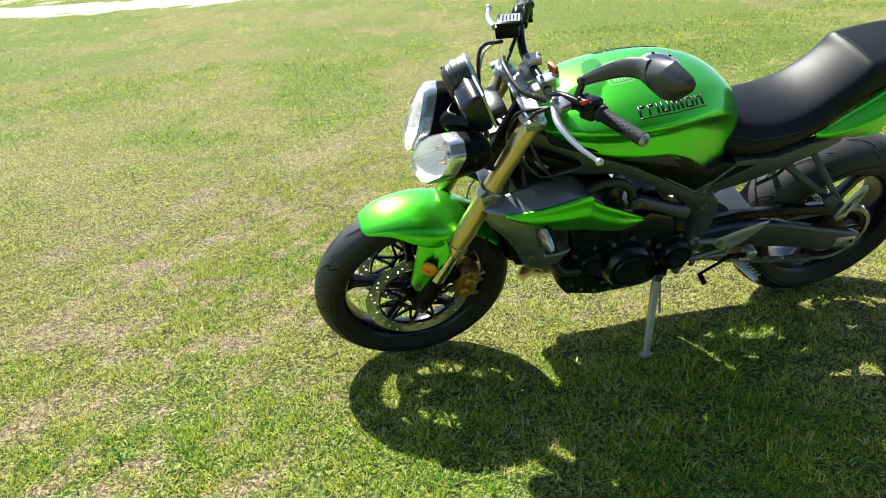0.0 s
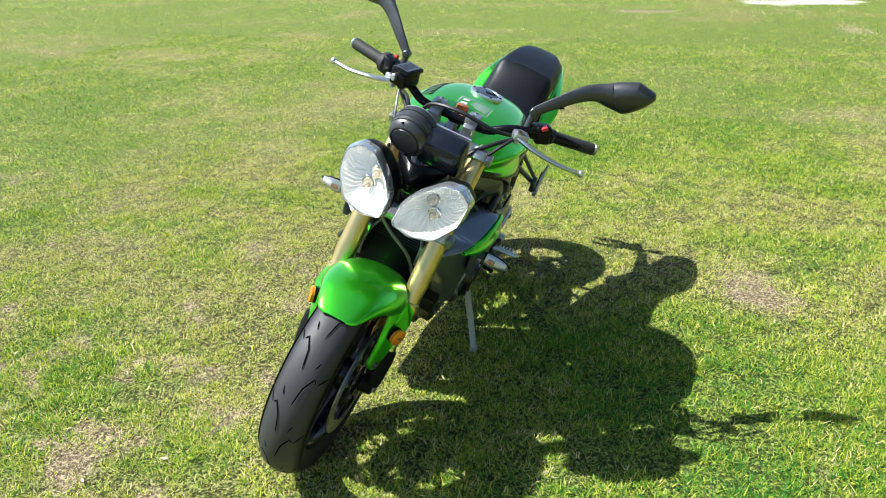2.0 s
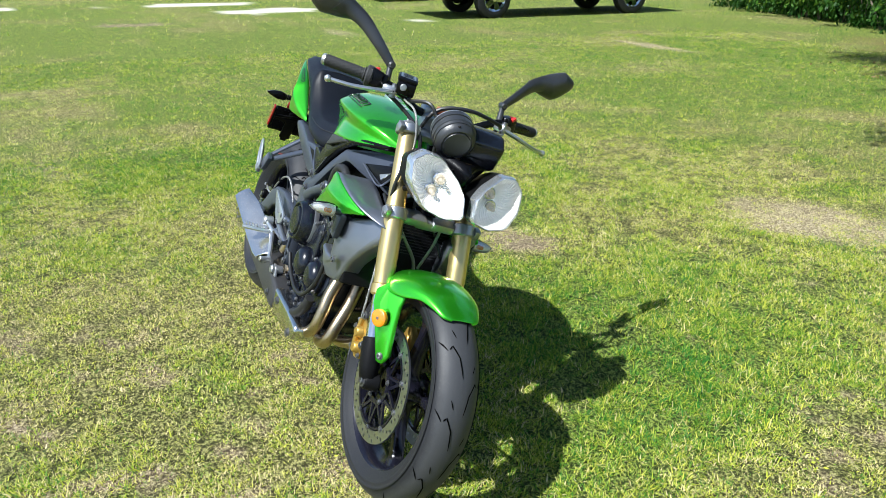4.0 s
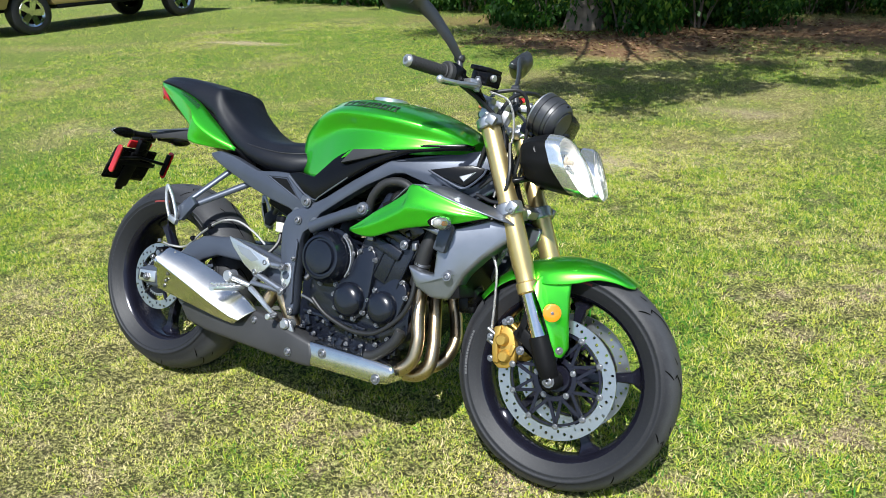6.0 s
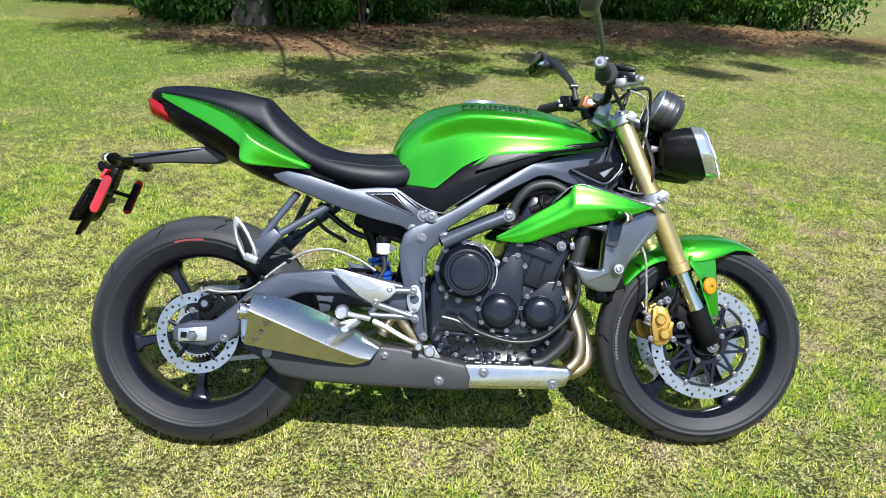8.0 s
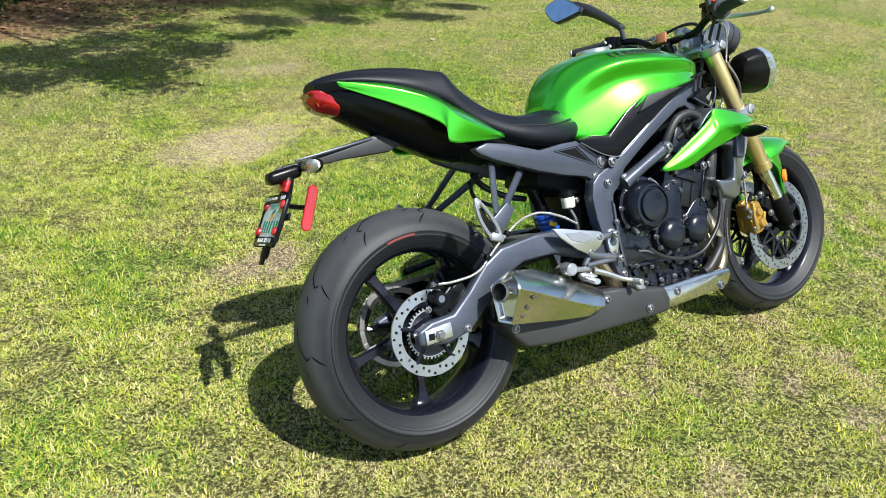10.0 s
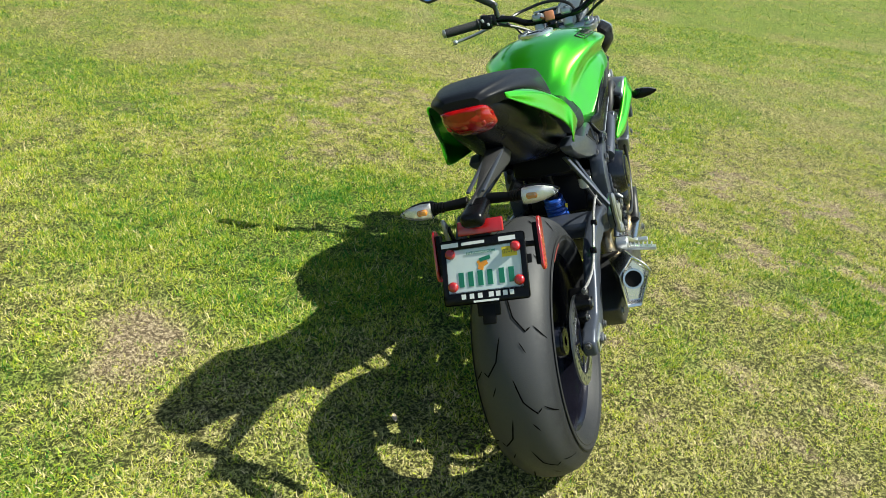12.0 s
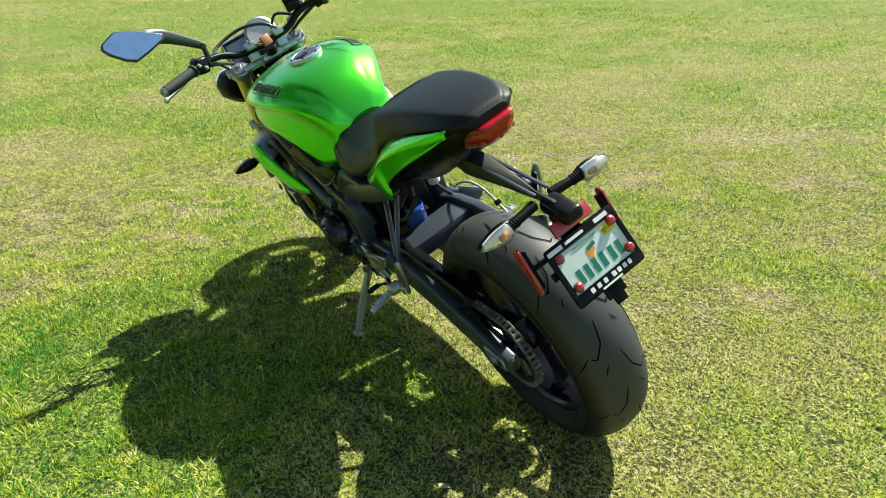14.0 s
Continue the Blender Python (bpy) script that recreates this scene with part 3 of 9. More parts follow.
def sow(x0, x1, y0, y1, count, per, size, keep, name, bend):
    """Matted grass: small tufts, each of a few blades that spread from one root."""
    x, y = rng.uniform(x0, x1, count), rng.uniform(y0, y1, count)
    ok = keep(x, y)
    x, y = x[ok], y[ok]
    wb_, wp_, ws_, wl2 = worn_fields(x, y)
    clump = 0.7 * value_noise(x, y, 0.045, 21) + 0.3 * value_noise(x, y, 0.16, 22)
    lush = lush_and_shade(x, y)
    p = np.clip(0.40 + 2.3 * (clump - 0.44), 0.06, 1) * (1 - 0.42 * np.clip(wb_, 0, 1)) * (1 - ws_) * (1 - 0.85 * wl2)
    ok = rng.random(len(x)) < p
    x, y, lush, wb_ = x[ok], y[ok], lush[ok], wb_[ok]
    n = len(x)
    tall = (0.6 + 0.6 * rng.random(n) ** 1.6) * (0.62 + 0.8 * np.clip(lush - 0.25, 0, 0.6)) * (1 - 0.35 * wb_)
    tone = 0.46 + 0.55 * (lush - 0.5) + rng.normal(0, 0.22, n) - 0.3 * wb_ * rng.random(n)
    tone[rng.random(n) < 0.10 + 0.42 * wb_] -= 0.45
    x, y, tall, tone = (np.repeat(a, per) for a in (x, y, tall, tone))
    n = len(x)
    az, far_ = rng.random(n) * 2 * math.pi, np.abs(rng.normal(0, 0.013 * size, n))
    x, y = x + np.cos(az) * far_, y + np.sin(az) * far_
    tone = np.clip(tone + rng.normal(0, 0.20, n), 0, 1)
    tall = tall * (0.6 + 0.6 * rng.random(n))
    ob = blades(name, x, y, az + rng.normal(0, 0.9, n), 0.029 * size * tall, (0.0038 * size) * (0.5 + 0.8 * rng.random(n)), np.clip(rng.normal(1.02, 0.36, n), 0.15, 1.5), tone, BLADE, bend)
    return tagged(ob, "short patchy lawn grass, yellow-green with dry blades", "grass", kind="stuff")


NEAR = lambda x, y: rng.random(len(x)) < np.clip((1.28 - ring_of(x, y)) / 0.5, 0, 1)
sow(-3.4, 4.6, -3.3, 4.4, GRASS_NEAR, 5, 1.0, NEAR, "lawn_grass", False)
sow(-3.4, 4.6, -3.3, 4.4, GRASS_LONG, 4, 1.15, NEAR, "lawn_grass", True)
sow(-7.5, 8.5, -7.0, 9.5, GRASS_MID, 4, 1.30, lambda x, y: rng.random(len(x)) < np.clip((ring_of(x, y) - 0.72) / 0.5, 0, 1) * np.clip(3.0 - 2 * np.maximum(np.abs(x - 0.5) / 8.0, np.abs(y - 1.25) / 8.2), 0, 1), "lawn_grass", False)
sow(-26.0, 28.0, -27.0, 14.0, GRASS_FAR, 3, 2.2, lambda x, y: rng.random(len(x)) < np.clip(3.0 * (np.maximum(np.abs(x - 0.5) / 7.4, np.abs(y - 1.25) / 7.6) - 0.72), 0, 1), "lawn_grass", False)

# ---------------------------------------------------------------- trees, bushes and litter beyond the lawn
BARK = surface("oak_bark", (0.17, 0.14, 0.11), 0.9, 0.0, 0.35, 1.0, 60, spec=0.2)
LEAF = blade_material("oak_leaf", (0.10, 0.14, 0.02), (0.05, 0.115, 0.012), (0.025, 0.07, 0.008))
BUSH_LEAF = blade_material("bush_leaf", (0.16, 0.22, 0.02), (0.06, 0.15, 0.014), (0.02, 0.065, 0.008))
DRY_LEAF = blade_material("dry_leaf", (0.45, 0.30, 0.18), (0.24, 0.13, 0.07), (0.10, 0.05, 0.025))


def leaf_cloud(name, pos, size, tone, mat, flat=False):
    """Many small pointed leaves, each two triangles, at the places given."""
    n = len(pos)
    a = rng.random(n) * 2 * math.pi
    tilt = rng.normal(0.3 if flat else 0.9, 0.25 if flat else 0.5, n)
    d = np.column_stack((np.cos(a) * np.cos(tilt), np.sin(a) * np.cos(tilt), -np.sin(tilt) if not flat else np.abs(np.sin(tilt)) * 0.5))
    b = a + math.pi / 2 + rng.normal(0, 0.4, n)
    s = np.column_stack((np.cos(b), np.sin(b), rng.normal(0, 0.35, n)))
    L, W = size[:, None], size[:, None] * 0.26
    v0, v1, v2, v3 = pos, pos + d * L * 0.45 + s * W, pos + d * L, pos + d * L * 0.45 - s * W
    co = np.stack((v0, v1, v2, v3), 1).reshape(-1, 3)
    k = np.arange(n)[:, None] * 4
    tris = np.concatenate((k + [0, 1, 2], k + [0, 2, 3]), 1).reshape(-1, 3)
    return from_arrays(name, co, tris, np.repeat(tone, 4), mat)


def clumps(cs, per, spread=1.0):
    """Leaf places in uneven clumps: cs holds (x, y, z, radius)."""
    out = []
    for x, y, z, r in cs:
        for _ in range(max(3, int(4 * r / 0.5))):
            c = np.array((x, y, z)) + rng.normal(0, r * 0.45, 3) * (1, 1, 0.6)
            out.append(c + rng.normal(0, r * 0.30 * spread, (int(per * r / 4), 3)))
    return np.concatenate(out)


def oak(trunk_at, height, limbs, crown, label, per=900, leaf=0.10):
    t = tagged(new("oak_tree"), label, "tree")
    x, y = trunk_at
    bm = bmesh.new()
    g = float(ground_z(np.array([x]), np.array([y]))[0])
    tube(bm, [(x, y, g - 0.1), (x + 0.02, y, g + 0.35), (x - 0.05, y + 0.03, g + 1.2), (x + 0.04, y - 0.05, g + height * 0.6), (x, y, g + height)], (0.40, 0.27, 0.23, 0.19, 0.10), 16, 6)
    for v in bm.verts:
        h = noise.noise(v.co * 3.0) * 0.035 + noise.noise(v.co * 9.0) * 0.015
        v.co += Vector((v.co.x - x, v.co.y - y, 0)).normalized() * h
    part("trunk", bm, BARK, t, "grey furrowed oak trunk")
    for tip in limbs:
        bm = bmesh.new()
        b = Vector((x, y, g + height * (0.45 + 0.4 * random.random())))
        e = Vector(tip)
        m1, m2 = b.lerp(e, 0.35) + Vector((0, 0, 0.5)), b.lerp(e, 0.7) + Vector((random.uniform(-0.3, 0.3), 0, 0.35))
        tube(bm, [b, m1, m2, e], (0.075, 0.045, 0.025, 0.008), 8, 5)
        part("limb", bm, BARK, t)
    pos = clumps(crown, per)
    ob = leaf_cloud("crown", pos, leaf * (0.7 + 0.6 * rng.random(len(pos))), rng.random(len(pos)), LEAF)
    ob.parent = t
    return t


def over(sx, sy, r, h):
    """A clump so high that its shade falls at (sx, sy)."""
    return (sx + h * 0.1846, sy - h * 0.689, h, r)


low_crown = [over(*q) for q in ((-0.7, 5.3, 0.50, 3.5), (0.1, 5.0, 0.50, 3.6), (0.35, 5.8, 0.65, 4.0), (-0.7, 6.3, 0.55, 3.9), (0.95, 5.7, 0.35, 3.6), (-0.1, 6.8, 0.55, 4.3), (1.7, 6.3, 0.35, 3.8), (2.0, 7.4, 0.60, 4.4),
                                (2.9, 6.9, 0.45, 4.3), (3.7, 6.8, 0.50, 4.4), (4.6, 7.3, 0.45, 4.5), (3.2, 8.0, 0.70, 4.8), (1.0, 7.8, 0.70, 4.8), (-1.5, 7.5, 0.65, 4.6), (-2.7, 8.3, 0.70, 4.8), (0.2, 8.7, 0.9, 5.3), (-0.2, 5.6, 0.4, 3.4))]
high_crown = [over(*q) for q in ((2.0, 9.2, 1.1, 6.0), (4.2, 8.8, 1.0, 5.8), (6.0, 8.5, 0.8, 5.6), (-3.8, 9.4, 0.9, 5.6), (-1.6, 9.6, 1.1, 6.0), (0.6, 10.4, 1.2, 6.4), (3.0, 10.6, 1.3, 6.5), (5.2, 10.4, 1.2, 6.2), (7.0, 9.8, 1.0, 6.0), (-2.8, 11.0, 1.2, 6.5), (1.6, 12.0, 1.4, 7.0), (4.6, 12.2, 1.4, 7.0), (-0.8, 12.4, 1.4, 7.0))]
oak((-2.0, 9.9), 5.0, [c[:3] for c in low_crown[::2]], low_crown + high_crown[:7], "spreading oak that shades the lawn's edge", 2600, 0.085)
oak((3.4, 13.2), 6.0, [c[:3] for c in high_crown[7::2]], high_crown[7:], "oak standing in the shade of the wood", 1300, 0.11)

shade_crown = [over(*q) for q in ((22.9, -6.9, 0.8, 6.0), (21.5, -7.6, 1.0, 6.2), (20.5, -8.8, 1.1, 6.4), (22.6, -8.8, 1.2, 6.6), (20.0, -10.3, 1.2, 6.8), (21.9, -10.4, 1.3, 7.0), (19.6, -12.0, 1.2, 6.8), (21.4, -12.3, 1.3, 7.2), (23.2, -12.4, 1.3, 7.2), (20.4, -14.0, 1.3, 7.0), (22.6, -14.4, 1.3, 7.2), (24.2, -15.8, 1.2, 6.8))]
oak((24.6, -19.6), 6.0, [c[:3] for c in shade_crown[::2]], shade_crown, "oak that shades the black pickup truck", 1500, 0.36)


def bush(seed, w, h, n, label):
    t = tagged(new("bush"), label, "bush")
    r = np.random.default_rng(seed)
    for k in range(6):
        bm = bmesh.new()
        a = 2 * math.pi * k / 6 + r.random()
        q = w * 0.35 * (0.4 + r.random())
        tube(bm, [(0.05 * math.cos(a), 0.05 * math.sin(a), -0.05), (q * 0.5 * math.cos(a), q * 0.5 * math.sin(a), h * 0.45), (q * math.cos(a), q * math.sin(a), h * 0.85)], (0.02, 0.014, 0.005), 6, 4)
        part("stem", bm, BARK, t)
    cs = []
    for k in range(16):
        a, q, z = r.random() * 2 * math.pi, w * 0.5 * math.sqrt(r.random()), h * (0.12 + 0.8 * r.random())
        cs.append((q * math.cos(a), q * math.sin(a), z, 0.22 + 0.18 * r.random()))
    pos = clumps(cs, n, 1.1)
    pos = pos[pos[:, 2] > 0.01]
    # lower leaves get darker tones: the bush's own shade put into leaf colour
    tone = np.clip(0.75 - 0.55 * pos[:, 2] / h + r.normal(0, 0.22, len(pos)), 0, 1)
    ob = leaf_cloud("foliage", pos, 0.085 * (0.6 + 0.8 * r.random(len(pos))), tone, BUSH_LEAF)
    ob.parent = t
    return t


kinds = [bush(31, 1.5, 1.1, 540, "leafy green bush at the edge of the wood"), bush(32, 1.9, 1.6, 590, "tall leafy bush at the edge of the wood"), bush(33, 1.2, 0.7, 470, "low green undergrowth at the edge of the wood")]
spots = []
for i in range(44):
    u = i / 43
    x = -12.0 + 19.5 * u
    edge = np.interp(x, (-12, -8, -4.2, -2.4, -1, 1, 3, 5, 7.5), (13.9, 12.6, 11.5, 10.9, 11.2, 12.6, 12.6, 12.4, 11.9))
    spots.append((x + random.uniform(-0.25, 0.25), edge + random.uniform(0, 0.5), i))
    spots.append((x + random.uniform(-0.3, 0.3), edge + random.uniform(1.0, 1.9), i + 1))
spots += [(-2.7, 10.0, 2), (-1.35, 9.7, 2), (-3.2, 10.5, 2), (-1.2, 10.4, 0), (-0.4, 10.3, 2), (0.2, 11.0, 2)]
for n_, (x, y, i) in enumerate(spots):
    b = kinds[i % 3]
    sc = random.uniform(0.75, 1.2)
    m = pose(x, y, float(ground_z(np.array([x]), np.array([y]))[0]), 0, 0, random.uniform(0, 360)) @ Matrix.Diagonal((sc, sc, sc, 1))
    if n_ < 3:
        b = kinds[n_]
        b.matrix_world = m
    else:
        c = copy_thing(b, m)
        c.scale = (sc, sc, sc)
    tagged(b, group="bushes along the wood")
# the dense wood behind
wood = []
for k in range(120):
    x = random.uniform(-14, 9)
    wood.append((x, np.interp(x, (-14, -4, 9), (16.5, 14.6, 14.6)) + random.uniform(0, 2.5), random.uniform(0.4, 7.0), random.uniform(0.7, 1.1)))
pos = clumps(wood, 330, 1.2)
tagged(leaf_cloud("wood_foliage", pos, 0.20 * (0.7 + 0.6 * rng.random(len(pos))), np.clip(rng.normal(0.7, 0.25, len(pos)), 0, 1), LEAF), "dark dense foliage of the wood behind", "wood", kind="stuff")
bm = bmesh.new()
for k in range(24):
    x = -13 + k * 0.95 + random.uniform(-0.3, 0.3)
    y = float(np.interp(x, (-14, -4, 9), (15.5, 14.0, 14.0))) + random.uniform(0, 2)
    tube(bm, [(x, y, -0.1), (x + random.uniform(-0.2, 0.2), y, 3), (x + random.uniform(-0.4, 0.4), y, 7)], (0.16, 0.12, 0.06), 8, 3)
tagged(finish("wood_trunks", bm, BARK), "grey trunks in the shade of the wood", "wood", kind="stuff")
n = 5200
x = np.concatenate((rng.normal(-0.9, 1.3, n // 3), rng.uniform(-3.5, 7.5, n - n // 3)))
y = np.concatenate((rng.normal(8.8, 0.8, n // 3), rng.normal(10.6, 0.9, n - n // 3)))
pos = np.column_stack((x, y, ground_z(x, y) + 0.012))
tagged(leaf_cloud("leaf_litter", pos, 0.06 * (0.6 + 0.8 * rng.random(n)), rng.random(n), DRY_LEAF, True), "brown fallen leaves on shaded soil", "leaf litter", kind="stuff")

# small broad-leaved weeds in loose patches
WEED = blade_material("weed_leaf", (0.50, 0.54, 0.05), (0.30, 0.42, 0.03), (0.13, 0.27, 0.02))
n = 900
x, y = rng.uniform(-2.6, 3.8, n), rng.uniform(-2.6, 3.4, n)
ok = value_noise(x, y, 0.5, 61) * 0.7 + value_noise(x, y, 0.14, 62) * 0.3 > 0.56
x, y = x[ok], y[ok]
tone = np.clip(0.25 + rng.normal(0, 0.2, len(x)), 0, 1)
x, y, tone = (np.repeat(a, 14) for a in (x, y, tone))
x, y = x + rng.normal(0, 0.022, len(x)), y + rng.normal(0, 0.022, len(x))
pos = np.column_stack((x, y, ground_z(x, y) + rng.uniform(0.008, 0.022, len(x))))
tagged(leaf_cloud("weeds", pos, rng.uniform(0.008, 0.016, len(x)), np.clip(tone + rng.normal(0, 0.15, len(x)), 0, 1), WEED, True), "small yellow-green broad-leaved weeds among the grass", "weeds", kind="stuff")

# ---------------------------------------------------------------- vehicles
TAN_PAINT = paint_flake("tan_car_paint", (0.36, 0.25, 0.115), 0.3, 1.0, 0.3)
WHITE_PAINT = surface("white_car_paint", (0.72, 0.73, 0.74), 0.25, 0.0, 0.04, coat=1.0)
DARK_PAINT = surface("black_car_paint", (0.012, 0.012, 0.014), 0.2, 0.0, 0.1, coat=1.0)
BLUE_PAINT = paint_flake("blue_car_paint", (0.01, 0.05, 0.42), 0.28, 1.0, 0.3)
CAR_GLASS = surface("dark_car_glass", (0.02, 0.025, 0.028), 0.05, 0.0, 0.05, coat=1.0)


def car_wheel(parent, x, y, r, out):
    bm = bmesh.new()
    w_ = 0.25
    lathe(bm, [(r * 0.60, -w_ * 0.45), (r * 0.80, -w_ * 0.52), (r * 0.96, -w_ * 0.42), (r, -w_ * 0.25), (r, w_ * 0.25), (r * 0.96, w_ * 0.42), (r * 0.80, w_ * 0.52), (r * 0.60, w_ * 0.45)], (x, y, r), 40)
    wh = part("wheel", bm, RUBBER, parent, "black tyre on a chromed wheel")
    bm = bmesh.new()
    c = y + out * 0.10
    lathe(bm, [(r * 0.50, c), (r * 0.62, c + out * 0.02), (r * 0.62, c - out * 0.08), (r * 0.50, c - out * 0.08)], (x, 0, r), 36)
    rod(bm, (x, c - out * 0.06, r), (x, c + out * 0.01, r), r * 0.20, r * 0.17, 18, 0.01)
    for k in range(5):
        a = 2 * math.pi * k / 5
        p0, p1 = Vector((x + r * 0.12 * math.cos(a), c - out * 0.01, r + r * 0.12 * math.sin(a))), Vector((x + r * 0.54 * math.cos(a), c, r + r * 0.54 * math.sin(a)))
        s_ = Vector((-math.sin(a), 0, math.cos(a))) * r * 0.13
        t_ = Vector((0, out * 0.02, 0))
        rings(bm, [[p0 + s_ - t_, p0 + s_ + t_, p0 - s_ + t_, p0 - s_ - t_], [p1 + s_ * 1.2 - t_, p1 + s_ * 1.2 + t_, p1 - s_ * 1.2 + t_, p1 - s_ * 1.2 - t_]])
    part("rim", bm, CHROME, wh)
    bm = bmesh.new()
    rod(bm, (x, c - out * 0.07, r), (x, c - out * 0.05, r), r * 0.56, n=24)
    part("brake_backplate", bm, BLACK_MATT, wh)
    return wh


def car(name, label, m, paint, L, W, wb, r, front, sill, belt, roof, pickup, chrome):
    """A parked car or pickup; x ahead, wheels at +-wb/2, its own ground at z 0."""
    t = tagged(new(name), label, "car" if not pickup else "pickup truck")
    t.matrix_world = m
    x1, x0 = wb / 2 + front, wb / 2 + front - L
    def arch(cx):
        return [(cx + r * 1.16 * math.cos(a), max(sill, r + r * 1.16 * math.sin(a))) for a in np.linspace(0, math.pi, 11)]
    prof = [(x1 - 0.04, sill + 0.06), (x1, sill + 0.25), (x1 - 0.02, belt - 0.14), (x1 - 0.20, belt - 0.03), (x1 - 1.15, belt + 0.02), (x0 + 0.04, belt + 0.02), (x0, belt - 0.05), (x0, sill + 0.12), (x0 + 0.05, sill)]
    prof += arch(-wb / 2)[::-1] + arch(wb / 2)[::-1]
    bm = bmesh.new()
    prism(bm, prof, -W / 2, W / 2, 0.035, 2)
    for v in bm.verts:
        k = (v.co.z - sill) / (belt - sill)
        v.co.y *= 1 - 0.03 * abs(k - 0.45) * 2 - 0.05 * max(0, abs(v.co.x - (x0 + x1) / 2) - L * 0.38) / (L * 0.12)
    body = part("body", bm, paint, t)
    cab0, cab1 = (x0 + 1.95, x1 - 1.15) if pickup else (x0 + 0.15, x1 - 1.0)
    cabin = [(cab1 + 0.30, belt), (cab1 - 0.40, roof - 0.03), (cab1 - 0.65, roof), (cab0 + 0.35, roof), (cab0 + 0.05, roof - 0.06), (cab0 - 0.05, belt)]
    bm = bmesh.new()
    prism(bm, cabin, -W * 0.44, W * 0.44, 0.04, 2)
    for v in bm.verts:
        v.co.y *= 1 - 0.16 * (v.co.z - belt) / (roof - belt)
    part("cabin", bm, paint, t)
    mid_ = (cab0 + cab1) / 2
    for sd in (-1, 1):
        for a, b in (((cab0 + 0.12), mid_ - 0.05), (mid_ + 0.05, cab1 - 0.12)):
            bm = bmesh.new()
            zz0, zz1 = belt + 0.05, roof - 0.09
            vs = [(a, zz0), (b + (0.25 if b > mid_ + 0.2 else 0), zz0), (b - (0.10 if b > mid_ + 0.2 else 0), zz1), (a + 0.05, zz1)]
            prism(bm, vs, sd * W * 0.425, sd * W * 0.445, 0.01, 1)
            for v in bm.verts:
                v.co.y *= 1 - 0.16 * (v.co.z - belt) / (roof - belt)
            part("window", bm, CAR_GLASS, t)
        for xx in (mid_, cab1 - 0.05, cab0 + 0.05):
            bm = bmesh.new()
            block(bm, (xx, sd * (W / 2 - 0.006), (sill + belt) / 2 + 0.05), (0.012, 0.012, (belt - sill) * 0.8), (0, 0, 0), 0)
            part("door_gap", bm, BLACK_MATT, t)
        bm = bmesh.new()
        block(bm, (mid_ - 0.15, sd * (W / 2 + 0.005), belt - 0.14), (0.20, 0.03, 0.035), (0, 0, 0), 0.008)
        part("door_handle", bm, BLACK_PLASTIC, t)
        bm = bmesh.new()
        block(bm, (x0 + 0.01, sd * W * 0.43, belt - 0.18), (0.05, 0.13, 0.26), (0, 0, 0), 0.01)
        part("tail_lamp", bm, RED_LENS, t)
        bm = bmesh.new()
        block(bm, (x1 - 0.06, sd * W * 0.38, belt - 0.20), (0.10, 0.28, 0.14), (0, 0, 0), 0.02)
        part("head_lamp", bm, SMOKED_CLEAR, t)
        bm = bmesh.new()
        block(bm, (0, sd * (W / 2 - 0.05), sill - 0.03), (wb - 2.6 * r, 0.06, 0.07), (0, 0, 0), 0.02)
        part("sill", bm, BLACK_MATT, t)
        for cx in (-wb / 2, wb / 2):
            car_wheel(t, cx, sd * (W / 2 - 0.15), r, sd)
    for xx, nm_ in ((x1 + 0.02, "front_bumper"), (x0 - 0.03, "rear_bumper")):
        bm = bmesh.new()
        block(bm, (xx, 0, sill + 0.10), (0.16, W * 0.98, 0.22), (0, 0, 0), 0.05, 3)
        part(nm_, bm, CHROME if chrome else paint, t)
    bm = bmesh.new()
    block(bm, (x0 - 0.118, 0, sill + 0.11), (0.012, 0.32, 0.15), (0, 0, 0), 0)
    part("rear_plate", bm, PLATE_WHITE, t)
    bm = bmesh.new()
    block(bm, ((x0 + x1) / 2, 0, sill + 0.02), (L * 0.8, W * 0.62, 0.20), (0, 0, 0), 0.03)
    part("underbody", bm, BLACK_MATT, t)
    return t


def on_ground(x, y, turn):
    return pose(x, y, float(ground_z(np.array([float(x)]), np.array([float(y)]))[0]) - 0.01, 0, 0, turn)


car("pickup_truck", "tan pickup truck with chromed wheels parked on grass", on_ground(-12.0, 8.5, 90), TAN_PAINT, 5.6, 1.95, 3.4, 0.385, 0.95, 0.48, 1.10, 1.85, True, True)
car("van", "white van parked beside the tan pickup", on_ground(-17.2, 8.5, 90), WHITE_PAINT, 4.9, 1.9, 3.0, 0.36, 0.9, 0.36, 1.15, 1.95, False, False)
car("pickup_truck", "black pickup truck parked far off on grass", on_ground(-20.3, 4.4, 43), DARK_PAINT, 5.4, 1.95, 3.2, 0.39, 0.95, 0.5, 1.12, 1.85, True, False)
car("car", "blue hatchback parked far off beside the road", on_ground(-33.0, -11.5, 95), BLUE_PAINT, 4.4, 1.8, 2.6, 0.32, 0.9, 0.28, 0.95, 1.5, False, False)
car("pickup_truck", "black pickup truck in the shade of a white building", on_ground(21.3, -11.2, 177), DARK_PAINT, 5.5, 1.95, 3.3, 0.40, 0.95, 0.5, 1.15, 1.9, True, True)

